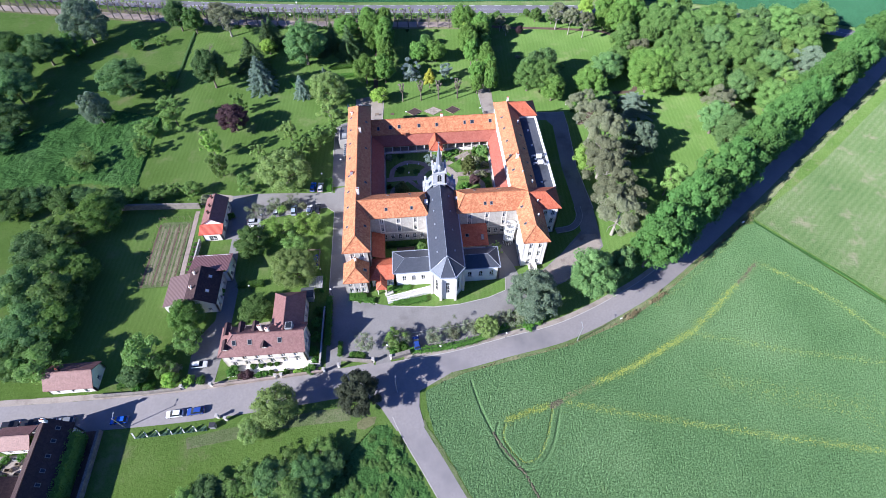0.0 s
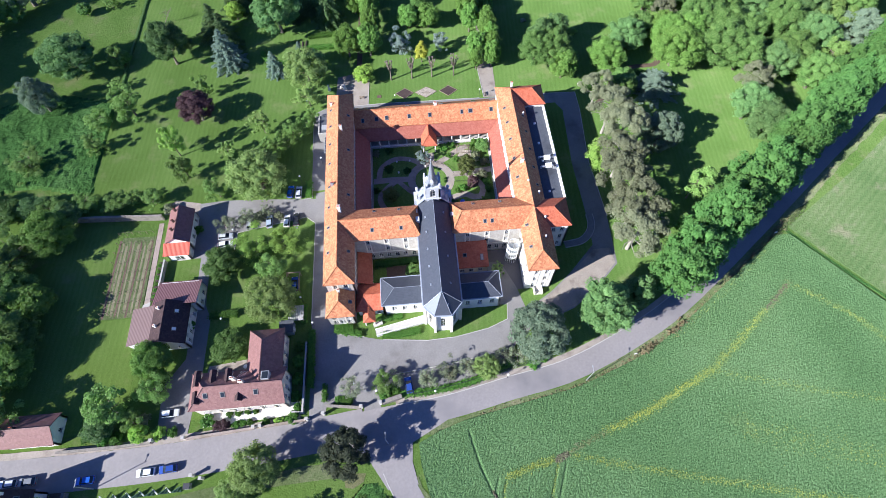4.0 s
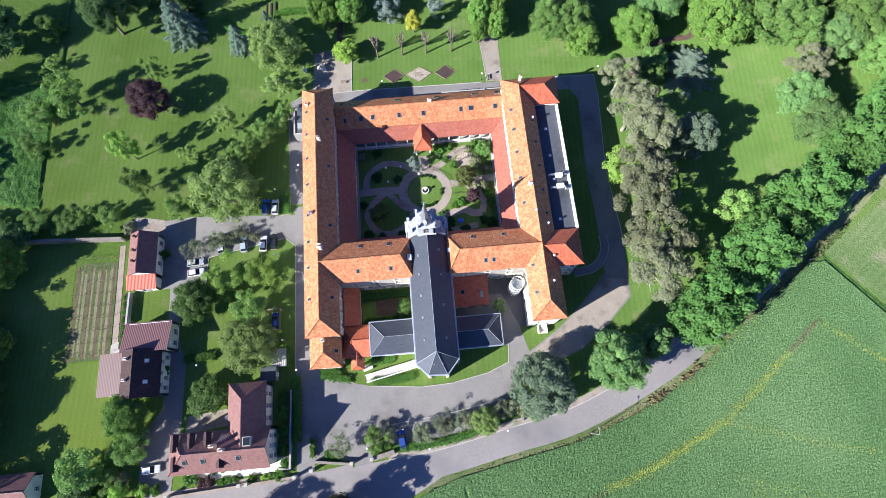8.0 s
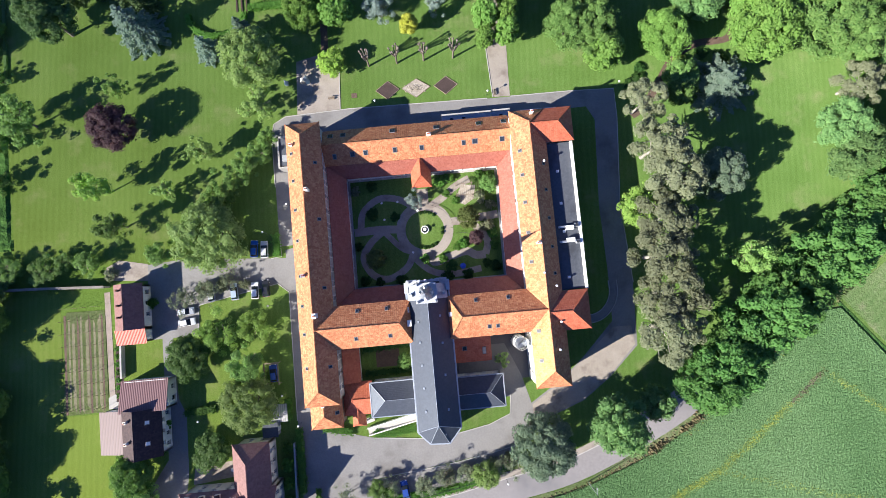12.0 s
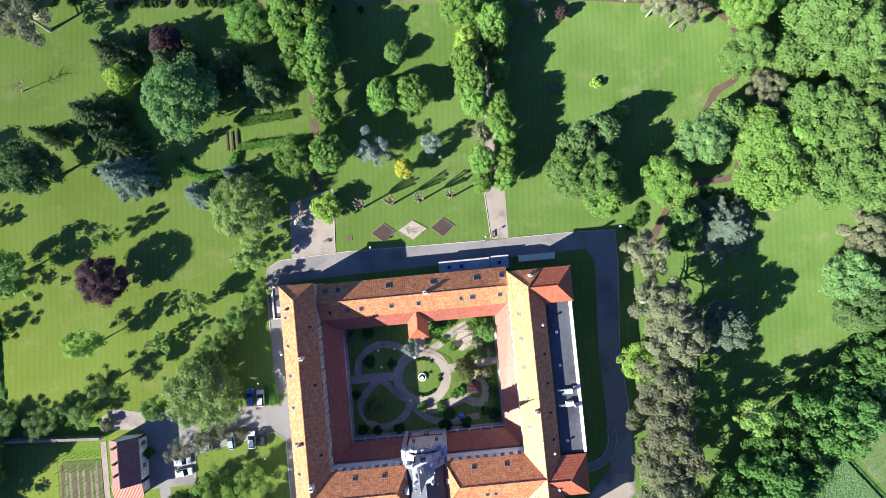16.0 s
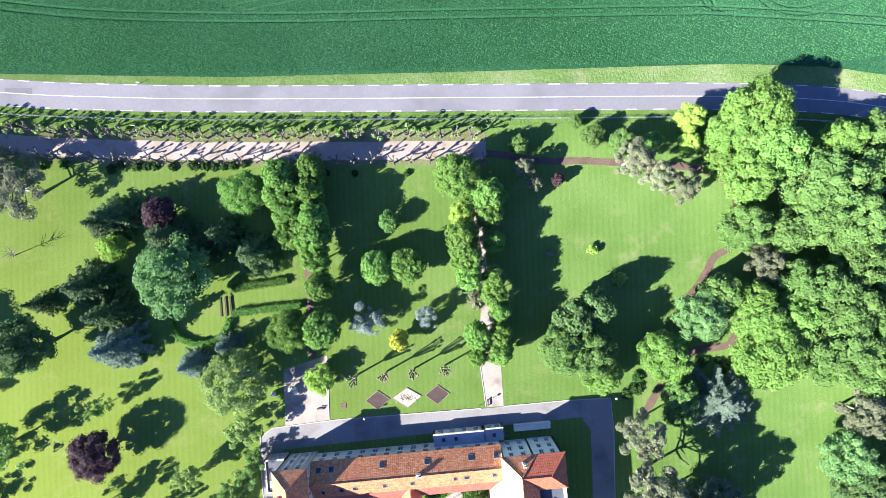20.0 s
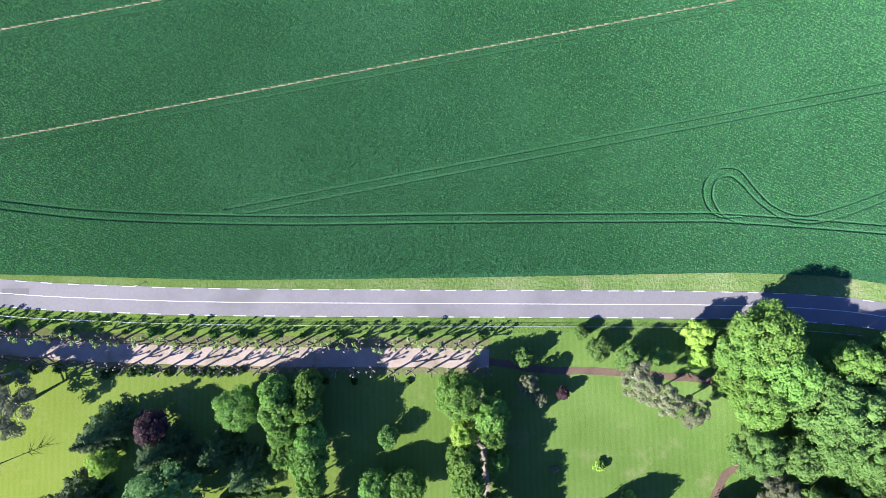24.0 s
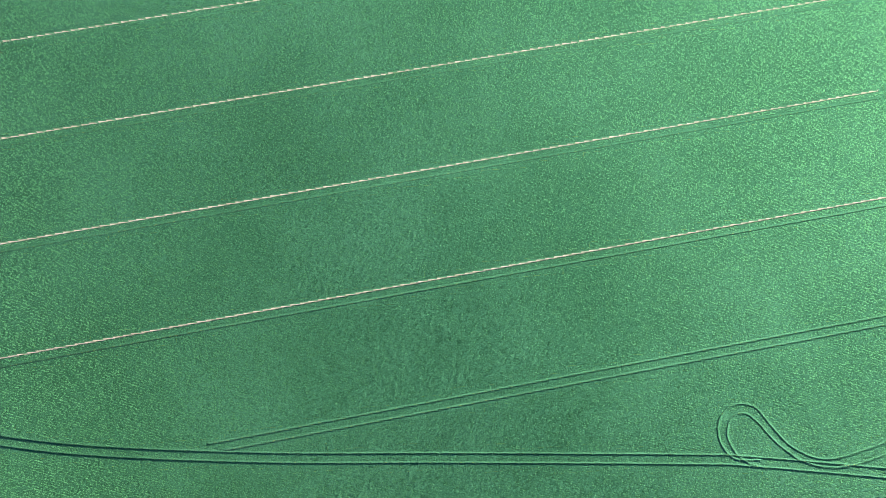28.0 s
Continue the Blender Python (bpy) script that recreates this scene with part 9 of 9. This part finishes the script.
ribbon("ramp_path", smooth_line([(53.1, 109), (53.0, 105.6), (51.6, 102.6), (48.8, 100.4), (44, 99.6)], 0.8), 0.9, -0.9, 0.07, ASPHALT, None, "curved asphalt ramp path behind the east pavilion", kind="structure", category="path")
for s in (1.0, -1.0):
    ribbon("kerb_run", offset_line(smooth_line([(53.1, 109), (53.0, 105.6), (51.6, 102.6), (48.8, 100.4), (44, 99.6)], 0.8), s), 0.08, -0.08, 0.35, KERB, kerbs, thick=0.35)

# ---- kitchen garden ----
ribbon("dry_strip", [(-60, 41.6), (-47, 43.2), (-38, 44.8), (-28, 45.6), (-20, 45.6)], 1.4, -1.5, 0.052, VERGE, None, "dry yellowish grass strip below the road", kind="structure", category="grass patch", jitter=0.5)
slab("dry_patch", [(-18.6, 43.2), (-16.4, 44.6), (-13.6, 44.4), (-14.2, 42.6), (-16.6, 41.4), (-18.4, 41.8)], 0.055, DRY_GRASS, None, "bare dry patch in the grass", kind="structure", category="grass patch")
slab("garden_plot", [(-84.2, 88.2), (-73.1, 88.4), (-73.1, 113.2), (-82.6, 113.4)], 0.082, VERGE, None, "dry weedy ground of the kitchen garden", kind="structure", category="garden plot")
for i in range(10):
    x, w = -83.6 + i * 1.04 + 0.15 * math.sin(i * 2.7), 0.56 + 0.16 * math.sin(i * 4.1)
    slab("vegetable_bed", [(x, 88.5 + i % 3), (x + w, 88.5 + i % 2), (x + w + 0.25, 112.6 - i % 4), (x + 0.25, 112.6 - i % 3)], 0.09, TILTH if i % 3 else EARTH, None, "long dug vegetable bed", kind="structure", category="vegetable bed")
trel = thing("bean_trellis", "rows of wooden posts and wires over the vegetable beds", "trellis")
for i in range(6):
    for j in range(9):
        x, y = -83.6 + i * 1.95, 89.5 + j * 3.1
        boxm("post", x - 0.04, x + 0.04, y - 0.04, y + 0.04, 0, 1.7, WOOD, trel)
for j in (0, 3, 6, 8):
    y = 89.5 + j * 3.1
    boxm("wire", -83.6, -73.85, y - 0.01, y + 0.01, 1.62, 1.64, WOOD, trel)
slab("flower_border", [(-71.2, 90.5), (-69.4, 90.5), (-69.0, 104.5), (-70.8, 104.5)], 0.09, BED, None, "dark soil border beside the concrete path", kind="structure", category="flower bed")
bushes("green", [(-70.4, 92 + 1.9 * i, 0.6, 0.7) for i in range(7)], "border plants")
wall_line("yard_wall", [(-68.9, 96.2), (-68.7, 104.4)], 1.6, 0.3, KERB, "pale wall beside the border")


# ---- cars ----
def car_meshes(tall=1.45, length=4.2):
    L, W = length / 2, 0.86
    bm = bmesh.new()
    prof = [(-L, 0.32), (-L + 0.02, 0.72), (-L + 0.12, 0.90), (L - 1.05, 0.92), (L - 0.18, 0.74), (L, 0.58), (L, 0.32)]
    rings = []
    for y, sx, sz in ((-W, 0.97, 0.0), (-W * 0.97, 1.0, 0.03), (W * 0.97, 1.0, 0.03), (W, 0.97, 0.0)):
        rings.append([bm.verts.new((x * sx, y, z + (sz if z > 0.5 else 0))) for x, z in prof])
    n = len(prof)
    for a, b in zip(rings, rings[1:]):
        for i in range(n):
            j = (i + 1) % n
            bm.faces.new((a[i], b[i], b[j], a[j]))
    bm.faces.new(rings[0])
    bm.faces.new(rings[-1][::-1])
    bmesh.ops.recalc_face_normals(bm, faces=bm.faces[:])
    body = bm
    bm = bmesh.new()
    lo = [(-L + 0.18, -0.80, 0.9), (L - 1.0, -0.80, 0.92), (L - 1.0, 0.80, 0.92), (-L + 0.18, 0.80, 0.9)]
    hi = [(-L + 0.62, -0.62, tall - 0.05), (L - 1.85, -0.62, tall - 0.04), (L - 1.85, 0.62, tall - 0.04), (-L + 0.62, 0.62, tall - 0.05)]
    vl, vh = [bm.verts.new(p) for p in lo], [bm.verts.new(p) for p in hi]
    for i in range(4):
        bm.faces.new((vl[i], vl[(i + 1) % 4], vh[(i + 1) % 4], vh[i]))
    bm.faces.new(vh)
    glass = bm
    bm = bmesh.new()
    box(bm, -L + 0.62, L - 1.88, -0.61, 0.61, tall - 0.06, tall, 0.03)
    roof = bm
    return body, glass, roof


CAR_PAINT = {"white": (0.78, 0.78, 0.77), "silver": (0.52, 0.54, 0.56), "black": (0.025, 0.026, 0.03), "blue": (0.03, 0.07, 0.28), "bright blue": (0.02, 0.10, 0.42), "grey": (0.20, 0.21, 0.22), "pale blue": (0.35, 0.42, 0.50)}
CAR_BODY = {}
body, cabin, roof_ = car_meshes()
CABIN_ME = bm_mesh("cabin_glass", cabin, GLASS)
base_body, base_roof = bm_mesh("car_body", body, WHITE_PAINT), bm_mesh("car_roof", roof_, WHITE_PAINT)
bm = bmesh.new()
rod(bm, (0, -0.1, 0), (0, 0.1, 0), 0.31, 0.31, 14)
TYRE_ME = bm_mesh("wheel", bm, RUBBER)
bm = bmesh.new()
rod(bm, (0, -0.105, 0), (0, 0.105, 0), 0.19, 0.19, 10)
RIM_ME = bm_mesh("rim", bm, GALV)
bm = bmesh.new()
box(bm, -0.05, 0.05, -0.16, 0.16, -0.07, 0.07, 0.02)
LIGHT_ME, TAIL_ME = None, None
HEAD_GLASS, TAIL_RED = paint("headlight_glass", (0.75, 0.76, 0.78), 0.15), paint("tail_light_red", (0.35, 0.01, 0.01), 0.3)
LIGHT_ME = bm_mesh("headlight", bm, HEAD_GLASS)
TAIL_ME = LIGHT_ME.copy()
TAIL_ME.materials[0] = TAIL_RED
bm = bmesh.new()
box(bm, -0.06, 0.06, -0.8, 0.8, -0.09, 0.09, 0.03)
BUMPER_ME = bm_mesh("bumper", bm, GREY_PAINT)


def car(x, y, turn, colour):
    if colour not in CAR_BODY:
        m = paint("car_paint_" + colour.replace(" ", "_"), CAR_PAINT[colour], 0.25, 0.15, 0.04, 0.6)
        b, r = base_body.copy(), base_roof.copy()
        b.materials[0] = r.materials[0] = m
        CAR_BODY[colour] = (b, r)
    b, r = CAR_BODY[colour]
    t = thing("car", colour + " parked hatchback car on asphalt", "car", "parked cars", at=(x, y, 0.07), turn=turn)
    put("body", b, t)
    put("cabin_glass", CABIN_ME, t)
    put("car_roof", r, t)
    for sx in (-1.32, 1.32):
        for sy in (-0.78, 0.78):
            w = put("wheel", TYRE_ME, t, "", (sx, sy, 0.31))
            put("rim", RIM_ME, w)
    for sy in (-0.62, 0.62):
        put("headlight", LIGHT_ME, t, "", (2.04, sy, 0.66))
        put("tail_light", TAIL_ME, t, "", (-2.07, sy, 0.76))
    for sx in (-2.09, 2.09):
        put("bumper", BUMPER_ME, t, "", (sx, 0, 0.43))


for x, y, a, c in ((-46.3, 114.9, 95, "silver"), (-40.5, 114.8, 93, "pale blue"), (-35.4, 114.6, 88, "white"), (-32.7, 114.9, 90, "black"), (-52.6, 108.3, 5, "white"), (-52.8, 111.0, 3, "silver"), (-34.9, 124.9, 85, "bright blue"), (-32.4, 124.5, 88, "silver"),
                   (-32.2, 94.0, 92, "blue"), (-2.5, 63.6, 98, "blue"), (-64.3, 49.0, 183, "white"), (-59.2, 49.3, 184, "blue"), (-77.9, 48.5, 182, "bright blue"), (-60.8, 62.0, 2, "white"), (-104.6, 49.4, 2, "black"), (-100.0, 49.4, 2, "black"), (-91.2, 49.4, 182, "grey"), (-95.4, 49.3, 182, "silver")):
    car(x, y, a, c)
for i in range(3):
    table = thing("garden_table", "white round garden table on the terrace", "table", "terrace tables", at=(-43.5 + i * 3.2, 72.0 + 0.3 * i, 0.09))
    bm = bmesh.new()
    cyl(bm, 0, 0, 0.7, 0.75, 0.55, 0.55, 14)
    part("tabletop", bm, WHITE_PAINT, table)
    bm = bmesh.new()
    cyl(bm, 0, 0, 0.03, 0.7, 0.05, 0.05, 6)
    cyl(bm, 0, 0, 0, 0.03, 0.3, 0.3, 10)
    part("pedestal", bm, WHITE_PAINT, table)

# steps at the south end of the east wing
steps = thing("entrance_steps", "pale stone entrance steps with low side walls", "steps", at=(33.8, 87.15, 0))
for i in range(5):
    boxm("step", -0.9, 0.9, -0.35 * (5 - i) - 0.3, -0.3 - 0.35 * (4 - i) + 0.001 * i, 0, 0.18 * (i + 1), STONE, steps)
boxm("landing", -0.9, 0.9, -0.3, 0.0, 0, 0.92, STONE, steps)
for x in (-1.15, 0.92):
    boxm("side_wall", x, x + 0.23, -2.1, 0.0, 0, 1.35, STONE, steps, bevel=0.02)
